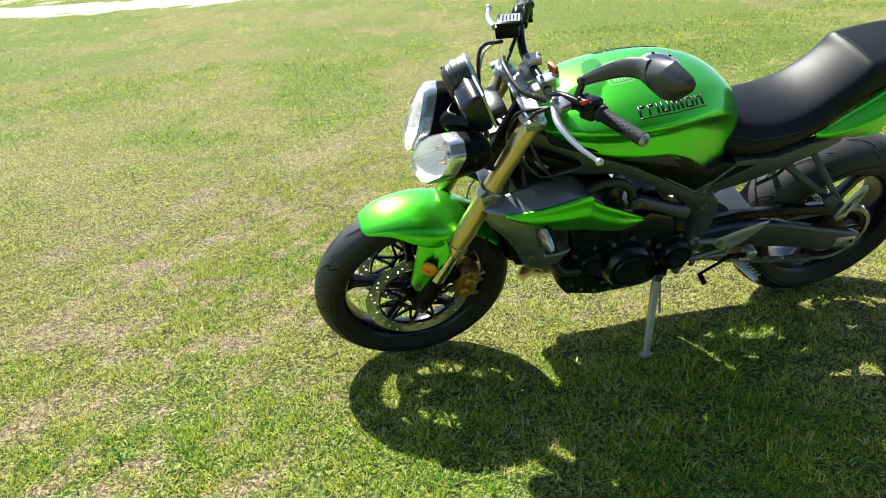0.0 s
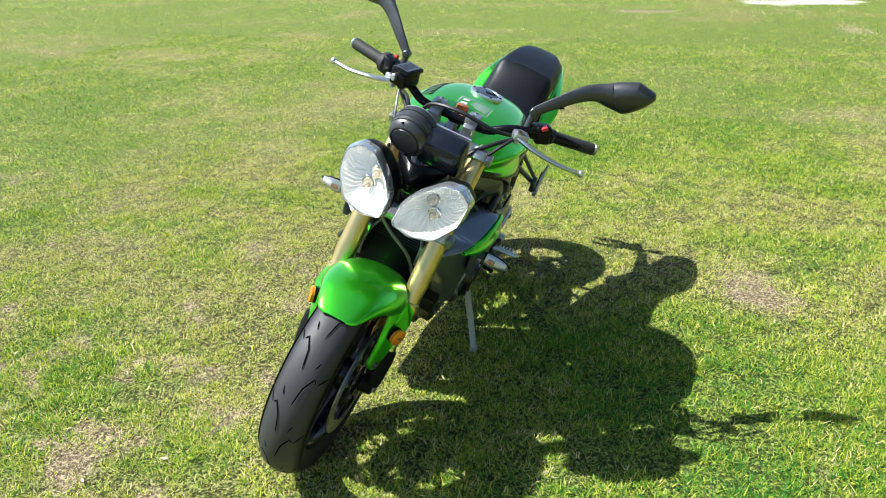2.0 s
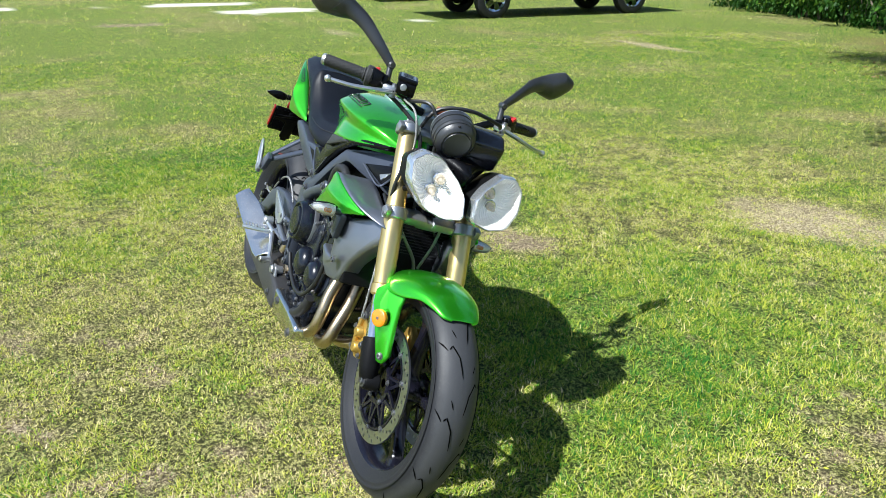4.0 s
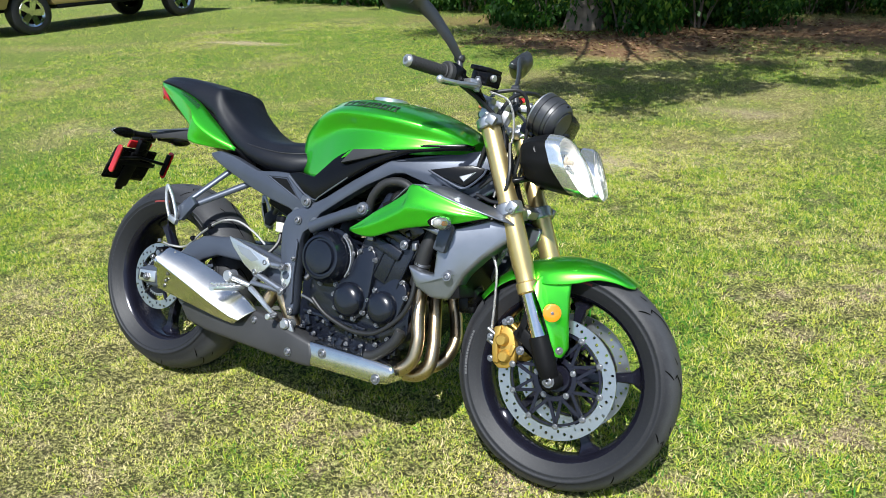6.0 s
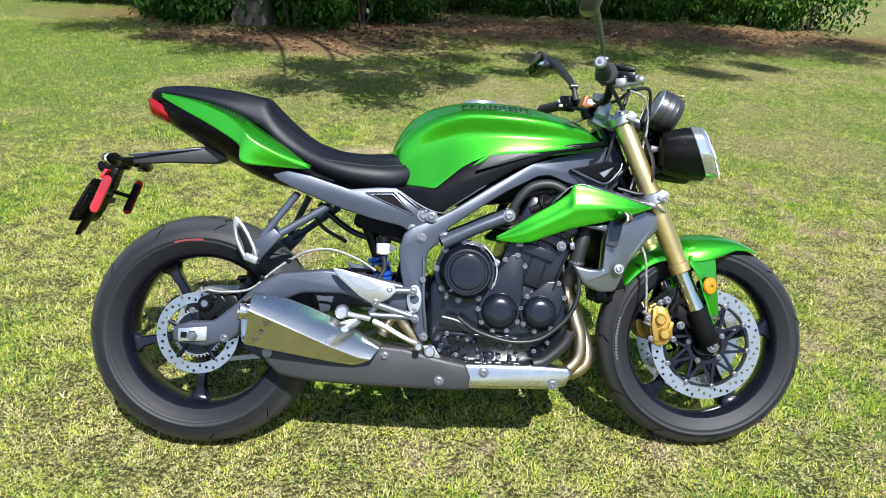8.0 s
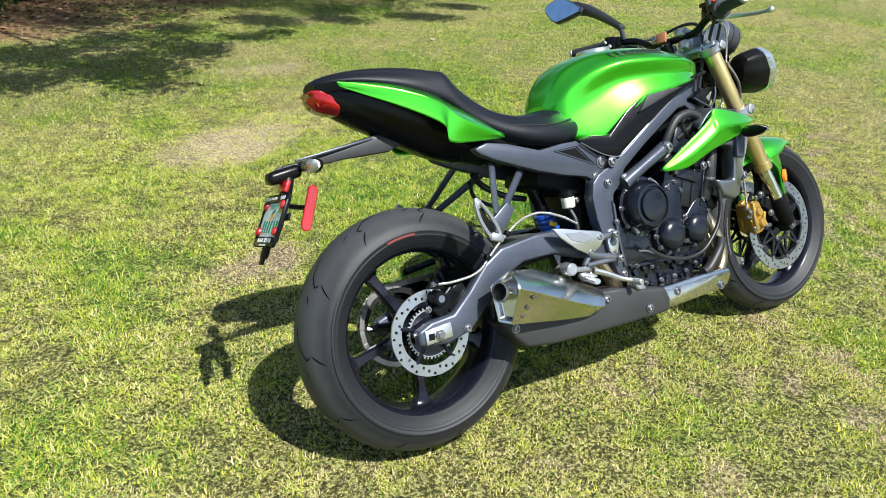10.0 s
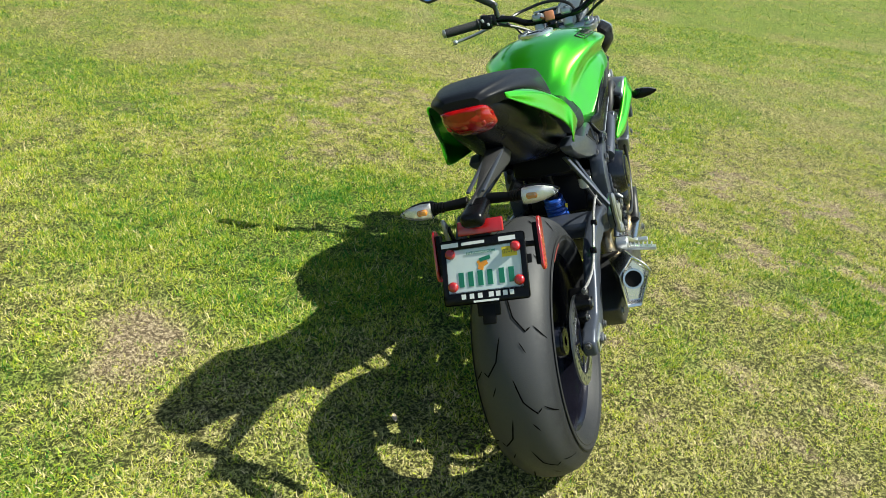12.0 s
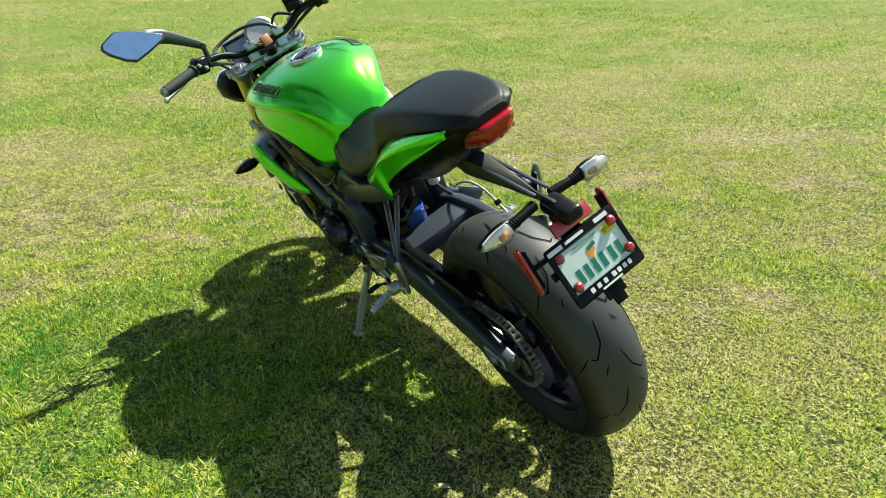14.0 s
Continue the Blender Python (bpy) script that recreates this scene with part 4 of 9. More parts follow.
# ---------------------------------------------------------------- white building and small far things
SIDING = surface("white_painted_siding", (0.74, 0.75, 0.76), 0.55, 0.0, 0.06, 0.4, 120)
ROOF_METAL = surface("grey_roof_sheet", (0.30, 0.31, 0.32), 0.45, 0.6, 0.15, 0.3, 60)
DOOR_RED = surface("dark_red_door_paint", (0.20, 0.04, 0.03), 0.5)
hs = tagged(new("white_building"), "long white sided building with a low roof", "building")
hs.matrix_world = pose(26.0, -7.4, 0, 0, 0, 69.5)       # its own x runs along the wall we see
bm = bmesh.new()
block(bm, (0, -4.0, 1.9), (14.0, 7.8, 4.0), (0, 0, 0), 0)
part("wall", bm, SIDING, hs)
for k in range(18):
    bm = bmesh.new()
    block(bm, (0, -0.085, 0.25 + 0.2 * k), (14.0, 0.03, 0.19), (4, 0, 0), 0)
    part("siding_board", bm, SIDING, hs)
bm = bmesh.new()
prism(bm, [(-7.6, 3.9), (7.6, 3.9), (7.6, 4.1), (-7.6, 4.1)], -8.5, 0.75, 0.02)
part("roof", bm, ROOF_METAL, hs)
bm = bmesh.new()
block(bm, (1.1, -0.04, 1.1), (0.95, 0.12, 2.15), (0, 0, 0), 0.01)
part("door", bm, DOOR_RED, hs)
for x in (-2.0, 4.2):
    bm = bmesh.new()
    block(bm, (x, -0.05, 0.42), (0.36, 0.10, 0.28), (0, 0, 0), 0.01)
    part("vent", bm, BLACK_MATT, hs)
for x in (-4.2, 3.0):
    bm = bmesh.new()
    block(bm, (x, -0.05, 1.9), (1.1, 0.12, 1.0), (0, 0, 0), 0.02)
    wn_ = part("window", bm, SIDING, hs)
    bm = bmesh.new()
    block(bm, (x, 0.0, 1.9), (0.95, 0.05, 0.85), (0, 0, 0), 0)
    part("pane", bm, CAR_GLASS, wn_)
WOOD_POST = surface("weathered_orange_post", (0.40, 0.17, 0.05), 0.8, 0.0, 0.25, 0.6, 80)
ps = tagged(new("wooden_post"), "short weathered orange-brown wooden post", "post")
ps.matrix_world = on_ground(12.6, 10.0, 20)
bm = bmesh.new()
block(bm, (0, 0, 0.55), (0.14, 0.14, 1.3), (0, 0, 0), 0.012)
part("shaft", bm, WOOD_POST, ps)
bm = bmesh.new()
block(bm, (0, 0, 1.23), (0.18, 0.18, 0.06), (0, 0, 0), 0.012)
part("cap", bm, WOOD_POST, ps)
pole = tagged(new("utility_pole"), "dark wooden pole standing far off", "pole")
pole.matrix_world = on_ground(-30.5, -14.8, 0)
bm = bmesh.new()
tube(bm, [(0, 0, -0.3), (0.02, 0, 3), (0, 0, 7)], (0.17, 0.15, 0.12), 12, 3)
part("shaft", bm, BARK, pole)

# a few fallen leaves on the open lawn
PALE_LEAF = surface("pale_dead_leaf", (0.52, 0.42, 0.31), 0.7, 0.0, 0.25, 0.4, 300)


def dead_leaf(x, y, size, turn):
    bm = bmesh.new()
    grid = []
    for u in np.linspace(-1, 1, 7):
        w_ = 0.42 * math.sqrt(max(0.02, 1 - u * u))
        grid.append([(u * size, v * w_ * size, 0.25 * size * (v * v * 0.8 + 0.3 * u * u) + 0.012) for v in (-1, -0.5, 0, 0.5, 1)])
    patch(bm, grid, 2, 2)
    ob = finish("dead_leaf", bm, PALE_LEAF)
    ob.matrix_world = on_ground(x, y, turn) @ pose(0, 0, 0.006)
    thicken(ob, 0.0008, 0)
    return tagged(ob, "curled pale dead leaf lying on the lawn", "leaf", group="dead leaves on the lawn")


for x, y, size, turn in ((-0.07, 0.46, 0.015, 30), (1.56, -0.36, 0.012, 100), (1.22, -1.26, 0.010, 10), (3.05, 5.23, 0.045, 70), (7.83, -2.82, 0.07, 20), (8.31, -4.88, 0.06, 140), (1.70, -0.52, 0.009, 60)):
    dead_leaf(x, y, size, turn)

# ---------------------------------------------------------------- the motorcycle (x ahead, y to its left, z up along its own lean)
LEAN = 21.7
bike = new("motorcycle")
bike.empty_display_size = 0.2
bike.matrix_world = pose(0, 0, 0, -LEAN) @ pose(0, -0.005, 0)
tagged(bike, "green naked sports motorcycle leaning on its side stand on grass", "motorcycle")
RX, RZ, FX, FZ = 0.003, 0.336, 1.405, 0.335        # axles
SIDES = ((-1, "right"), (1, "left"))
bolt_mesh = {}


def bolt(at, d, parent, r=0.008, h=0.006, mat=None):
    """A socket-head bolt whose head points along d."""
    key = (round(r, 4), round(h, 4), mat.name if mat else "")
    if key not in bolt_mesh:
        bm = bmesh.new()
        rings(bm, [[(q * math.cos(2 * math.pi * k / 10), q * math.sin(2 * math.pi * k / 10), z) for k in range(10)]
                   for z, q in ((0, r * 1.45), (h * 0.25, r * 1.45), (h * 0.25, r), (h * 0.9, r), (h, r * 0.85), (h, r * 0.5), (h * 0.5, r * 0.45))])
        ob = finish("bolt", bm, mat or BOLT_STEEL, angle=30)
        bolt_mesh[key] = ob.data
        bpy.data.objects.remove(ob)
    ob = new("bolt", bolt_mesh[key])
    ob.parent = parent
    ob.matrix_basis = Matrix.Translation(at) @ Vector(d).to_track_quat("Z", "Y").to_matrix().to_4x4()
    return ob


# ---- wheels
def tyre_profile(R, w):
    drop = 0.44 * w
    pts = []
    for a in np.linspace(-80, 80, 23):
        s, c = math.sin(radians(a)), math.cos(radians(a))
        pts.append((R - drop * (1 - c ** 0.85) if c > 0 else R - drop, w / 2 * s * (1.0 if abs(a) < 80 else 1.0)))
    side = [(0.262, w * 0.500), (0.2605, w * 0.506), (0.257, w * 0.506), (0.2555, w * 0.498), (0.249, w * 0.492), (0.2475, w * 0.497), (0.244, w * 0.490), (0.242, w * 0.478), (0.235, w * 0.455), (0.224, w * 0.40), (0.216, w * 0.36)]
    return [(r, -o) for r, o in side[::-1]] + pts + side


def tread_cut(bm, R, w, cx, cz, line, width, lift=0.0016):
    """A dark groove that follows the crown: line holds (angle along the tyre, part of the half width)."""
    drop = 0.44 * w
    def at(a, s, k):
        t = math.asin(max(-0.98, min(0.98, s)))
        r = R - drop * (1 - math.cos(t) ** 0.85) + lift
        return Vector((cx + r * math.cos(a), w / 2 * s, cz + r * math.sin(a)))
    fine = []
    for (a0, s0), (a1, s1) in zip(line, line[1:]):
        for k in range(3):
            fine.append((a0 + (a1 - a0) * k / 3, s0 + (s1 - s0) * k / 3))
    fine.append(line[-1])
    le, ri = [], []
    for i, (a, s) in enumerate(fine):
        b, e = fine[max(0, i - 1)], fine[min(len(fine) - 1, i + 1)]
        da, ds = (e[0] - b[0]) * R, (e[1] - b[1]) * w / 2
        ln = math.hypot(da, ds) or 1
        tw = width * (0.35 if i in (0, len(fine) - 1) else 1.0)
        oa, os_ = -ds / ln * tw / 2 / R, da / ln * tw / 2 / (w / 2)
        le.append(bm.verts.new(at(a + oa, s + os_, 1)))
        ri.append(bm.verts.new(at(a - oa, s - os_, 1)))
    for i in range(len(fine) - 1):
        bm.faces.new((le[i], le[i + 1], ri[i + 1], ri[i]))


def drilled_disc(bm, c, r0, r1, sectors, t, hole=0.0042):
    """A brake disc with real drilled holes, staggered in three rows."""
    cx, cy, cz = c
    for sd in (-1, 1):
        for k in range(sectors):
            a0, a1 = 2 * math.pi * k / sectors, 2 * math.pi * (k + 1) / sectors
            am, rm = (a0 + a1) / 2, (r0 + r1) / 2
            hr = r0 + (r1 - r0) * (0.27, 0.52, 0.77)[k % 3]
            outer = [(r0, a0), (r0, am), (r0, a1), (rm, a1), (r1, a1), (r1, am), (r1, a0), (rm, a0)]
            hx, hz = cx + hr * math.cos(am), cz + hr * math.sin(am)
            vo = [bm.verts.new((cx + r * math.cos(a), cy + sd * t / 2, cz + r * math.sin(a))) for r, a in outer]
            vi, vb = [], []
            for r, a in outer:
                ox, oz = cx + r * math.cos(a) - hx, cz + r * math.sin(a) - hz
                ln = math.hypot(ox, oz)
                vi.append(bm.verts.new((hx + ox / ln * hole, cy + sd * t / 2, hz + oz / ln * hole)))
                vb.append(bm.verts.new((hx + ox / ln * hole, cy, hz + oz / ln * hole)))
            for i in range(8):
                j = (i + 1) % 8
                q = (vo[i], vo[j], vi[j], vi[i])
                bm.faces.new(q if sd > 0 else q[::-1])
                q = (vi[i], vi[j], vb[j], vb[i])
                bm.faces.new(q if sd > 0 else q[::-1])
    for r, flip in ((r0, 1), (r1, 0)):
        for k in range(sectors * 2):
            a0, a1 = math.pi * k / sectors, math.pi * (k + 1) / sectors
            q = [bm.verts.new((cx + r * math.cos(a), cy + o, cz + r * math.sin(a))) for a, o in ((a0, -t / 2), (a1, -t / 2), (a1, t / 2), (a0, t / 2))]
            bm.faces.new(q[::-1] if flip else q)
    return bm


def wheel(name, cx, cz, R, w, turn, label):
    bm = bmesh.new()
    h = w * 0.36
    lathe(bm, [(0.216, -h), (0.228, -h - 0.006), (0.231, -h - 0.002), (0.222, -h + 0.008), (0.213, -h + 0.018), (0.209, -0.012), (0.209, 0.012),
               (0.213, h - 0.018), (0.222, h - 0.008), (0.231, h + 0.002), (0.228, h + 0.006), (0.216, h),
               (0.207, h - 0.010), (0.203, h - 0.022), (0.201, 0.014), (0.201, -0.014), (0.203, -h + 0.022), (0.207, -h + 0.010)], (cx, 0, cz), 80)
    rim = part(name, bm, WHEEL_BLACK, bike, label)
    bm = bmesh.new()
    lathe(bm, tyre_profile(R, w), (cx, 0, cz), 96)
    ty = part("tyre", bm, TYRE, rim, "worn black road tyre with slanted tread cuts")
    ca_ = ty.data.attributes.new("crown", "FLOAT", "POINT")
    ca_.data.foreach_set("value", [max(0.0, min(1.0, (math.hypot(v.co.x - cx, v.co.z - cz) - (R - 0.27 * w)) / (0.20 * w))) for v in ty.data.vertices])
    n = 11
    for k in range(n):
        a = 2 * math.pi * k / n
        for sg, ph in ((-1, 0.0), (1, math.pi / n)):
            b = a + ph
            for line, wd in (([(b, sg * 0.10), (b + 0.16, sg * 0.24), (b + 0.26, sg * 0.50), (b + 0.23, sg * 0.60)], 0.0032), ([(b + 0.22, sg * 0.66), (b + 0.31, sg * 0.90)], 0.0028), ([(b + 0.33, sg * 0.34), (b + 0.40, sg * 0.46)], 0.0026)):
                bm = bmesh.new()
                tread_cut(bm, R, w, cx, cz, line, wd)
                part("tread_groove", bm, GROOVE_BLACK, rim, recalc=False)
    for k in range(5):
        a = radians(turn + 72 * k)
        ca, sa = math.cos(a), math.sin(a)
        bm = bmesh.new()
        loops = []
        for r, hw, ht in ((0.035, 0.030, 0.026), (0.055, 0.019, 0.022), (0.10, 0.0125, 0.018), (0.145, 0.0115, 0.016), (0.180, 0.015, 0.017), (0.197, 0.028, 0.020), (0.204, 0.038, 0.024)):
            lo = []
            for s_, y_ in ((-1, -0.75), (-0.75, -1), (0.75, -1), (1, -0.75), (1, 0.75), (0.75, 1), (-0.75, 1), (-1, 0.75)):
                tx = hw * s_
                lo.append((cx + r * ca - tx * sa, ht * y_, cz + r * sa + tx * ca))
            loops.append(lo)
        rings(bm, loops)
        part("spoke", bm, WHEEL_BLACK, rim)
    bm = bmesh.new()
    lathe(bm, [(0.012, -0.06), (0.034, -0.06), (0.040, -0.052), (0.044, -0.02), (0.044, 0.02), (0.040, 0.052), (0.034, 0.06), (0.012, 0.06)], (cx, 0, cz), 32)
    part("hub", bm, WHEEL_BLACK, rim)
    return rim


front_wheel = wheel("front_wheel", FX, FZ, 0.2945, 0.122, 84, "black five-spoke front wheel with a worn road tyre")
rear_wheel = wheel("rear_wheel", RX, RZ, 0.318, 0.184, 121, "black five-spoke rear wheel with a wide worn tyre")

# white and red marks on the tyre walls
for wh, cx, cz, w, a0, a1, mat in ((front_wheel, FX, FZ, 0.124, 164, 192, TYRE_PRINT), (front_wheel, FX, FZ, 0.124, 78, 92, DECAL_RED),
                                   (rear_wheel, RX, RZ, 0.184, 88, 112, DECAL_RED)):
    bm = bmesh.new()
    k, a = 0, a0
    while a < a1:
        st = 2.0 if mat is TYRE_PRINT else a1 - a0
        seg = 6
        for i in range(seg):
            b0, b1 = radians(a + st * 0.75 * i / seg), radians(a + st * 0.75 * (i + 1) / seg)
            r0, r1 = (0.2492, 0.2552)
            vs = [bm.verts.new((cx + r * math.cos(b), -w * 0.508 - 0.0006, cz + r * math.sin(b))) for r, b in ((r0, b0), (r1, b0), (r1, b1), (r0, b1))]
            bm.faces.new(vs)
        a += st
    part("tyre_marking", bm, mat, wh)

# front brake discs on black carriers
for sd, nm in SIDES:
    y = sd * 0.068
    bm = bmesh.new()
    drilled_disc(bm, (FX, y, FZ), 0.122, 0.154, 54, 0.005)
    part("brake_disc", bm, DISC_STEEL, front_wheel, "drilled steel brake disc", angle=60)
    bm = bmesh.new()
    lathe(bm, [(0.044, y - 0.004), (0.056, y - 0.004), (0.056, y + 0.004), (0.044, y + 0.004)], (FX, 0, FZ), 40)
    part("carrier_hub", bm, WHEEL_BLACK, front_wheel)
    bm = bmesh.new()
    lathe(bm, [(0.113, y - 0.003), (0.119, y - 0.003), (0.119, y + 0.003), (0.113, y + 0.003)], (FX, 0, FZ), 60)
    part("carrier_ring", bm, WHEEL_BLACK, front_wheel)
    for k in range(10):
        a, b, c = (radians(36 * q + 10) for q in (k, k + 0.5, k - 0.5))
        bm = bmesh.new()
        for e in (b, c):
            p0 = Vector((FX + 0.052 * math.cos(a), y, FZ + 0.052 * math.sin(a)))
            p1 = Vector((FX + 0.116 * math.cos(e), y, FZ + 0.116 * math.sin(e)))
            d = (p1 - p0).normalized()
            s_ = Vector((d.z, 0, -d.x)) * 0.004
            t_ = Vector((0, 0.003, 0))
            rings(bm, [[p0 + s_ + t_, p0 - s_ + t_, p0 - s_ - t_, p0 + s_ - t_], [p1 + s_ + t_, p1 - s_ + t_, p1 - s_ - t_, p1 + s_ - t_]])
        part("carrier_arm", bm, WHEEL_BLACK, front_wheel)
    for k in range(10):
        a = radians(36 * k + 28)
        bolt((FX + 0.119 * math.cos(a), y + sd * 0.002, FZ + 0.119 * math.sin(a)), (0, sd, 0), front_wheel, 0.0065, 0.004)
    for k in range(5):
        a = radians(72 * k + 28)
        bolt((FX + 0.05 * math.cos(a), y + sd * 0.004, FZ + 0.05 * math.sin(a)), (0, sd, 0), front_wheel, 0.0055, 0.005)

# rear disc and sensor ring, right side; sprocket and chain, left side
bm = bmesh.new()
drilled_disc(bm, (RX, -0.098, RZ), 0.082, 0.110, 36, 0.005)
part("brake_disc", bm, DISC_STEEL, rear_wheel, "drilled steel rear brake disc", angle=60)
bm = bmesh.new()
lathe(bm, [(0.03, -0.100), (0.058, -0.100), (0.058, -0.094), (0.03, -0.094)], (RX, 0, RZ), 40)
part("sensor_hub", bm, WHEEL_BLACK, rear_wheel)
bm = bmesh.new()
lathe(bm, [(0.058, -0.099), (0.061, -0.099), (0.061, -0.095), (0.058, -0.095)], (RX, 0, RZ), 40)
for k in range(40):
    a = 2 * math.pi * k / 40
    block(bm, (RX + 0.0635 * math.cos(a), -0.097, RZ + 0.0635 * math.sin(a)), (0.006, 0.003, 0.004), (0, -math.degrees(a), 0), 0)
part("sensor_ring", bm, CAST_ALU, rear_wheel)
for k in range(5):
    a = radians(72 * k + 15)
    bm = bmesh.new()
    rod(bm, (RX + 0.04 * math.cos(a), -0.096, RZ + 0.04 * math.sin(a)), (RX + 0.086 * math.cos(a), -0.096, RZ + 0.086 * math.sin(a)), 0.007, 0.006, 8)
    part("carrier_arm", bm, WHEEL_BLACK, rear_wheel)
bm = bmesh.new()
teeth = 47
for sd in (-0.004, 0.004):
    outer = []
    for k in range(teeth * 2):
        a = math.pi * k / teeth
        outer.append(bm.verts.new((RX + (0.112 if k % 2 else 0.104) * math.cos(a), 0.098 + sd, RZ + (0.112 if k % 2 else 0.104) * math.sin(a))))
    inner = [bm.verts.new((RX + 0.088 * math.cos(math.pi * k / teeth), 0.098 + sd, RZ + 0.088 * math.sin(math.pi * k / teeth))) for k in range(teeth * 2)]
    for k in range(teeth * 2):
        j = (k + 1) % (teeth * 2)
        bm.faces.new((outer[k], outer[j], inner[j], inner[k]))
part("sprocket", bm, SPROCKET_DARK, rear_wheel, "toothed steel rear sprocket")
for k in range(5):
    a = radians(72 * k + 30)
    bm = bmesh.new()
    rod(bm, (RX + 0.02 * math.cos(a), 0.09, RZ + 0.02 * math.sin(a)), (RX + 0.092 * math.cos(a), 0.098, RZ + 0.092 * math.sin(a)), 0.012, 0.009, 8)
    part("sprocket_arm", bm, WHEEL_BLACK, rear_wheel)

chain_path = []
for a in np.linspace(75, 265, 24):
    chain_path.append((RX + 0.108 * math.cos(radians(a + 7)), RZ + 0.108 * math.sin(radians(a + 7))))
for t in np.linspace(0.05, 1, 22):
    chain_path.append((RX - 0.004 + (0.60 - RX) * t, RZ - 0.107 + t * 0.140 - 0.025 * math.sin(math.pi * t)))
for a in np.linspace(-80, 85, 6):
    chain_path.append((0.60 + 0.038 * math.cos(radians(a)), 0.407 + 0.038 * math.sin(radians(a))))
for t in np.linspace(0.0, 0.95, 22):
    chain_path.append((0.60 + (RX - 0.60) * t, 0.445 + t * (RZ + 0.108 - 0.445)))
bm = bmesh.new()
pts = [Vector((x, 0.098, z)) for x, z in chain_path]
run = []
tot = 0.0
for a, b in zip(pts, pts[1:] + pts[:1]):
    run.append((tot, a, b))
    tot += (b - a).length
nl = int(tot / 0.0159)
for k in range(nl):
    s = tot * k / nl
    t0, a, b = [r for r in run if r[0] <= s][-1]
    d = (b - a).normalized()
    p = a + d * (s - t0)
    ang = -math.degrees(math.atan2(d.z, d.x))
    off = 0.0065 if k % 2 else 0.0085
    for sd in (-1, 1):
        block(bm, (p.x, 0.098 + sd * off, p.z), (0.0235, 0.0018, 0.013), (0, ang, 0), 0)
    rod(bm, (p.x - d.x * 0.008, 0.091, p.z - d.z * 0.008), (p.x - d.x * 0.008, 0.105, p.z - d.z * 0.008), 0.0052, n=6)
part("drive_chain", bm, CHAIN_STEEL, bike, "oily steel roller chain", flat=True)

# ---- fork
AX = Vector((0.405, 0, -0.914))
def fork_at(s, y):
    """A point on a fork leg, s metres below its top."""
    return Vector((1.131, y, 0.953)) + AX * s


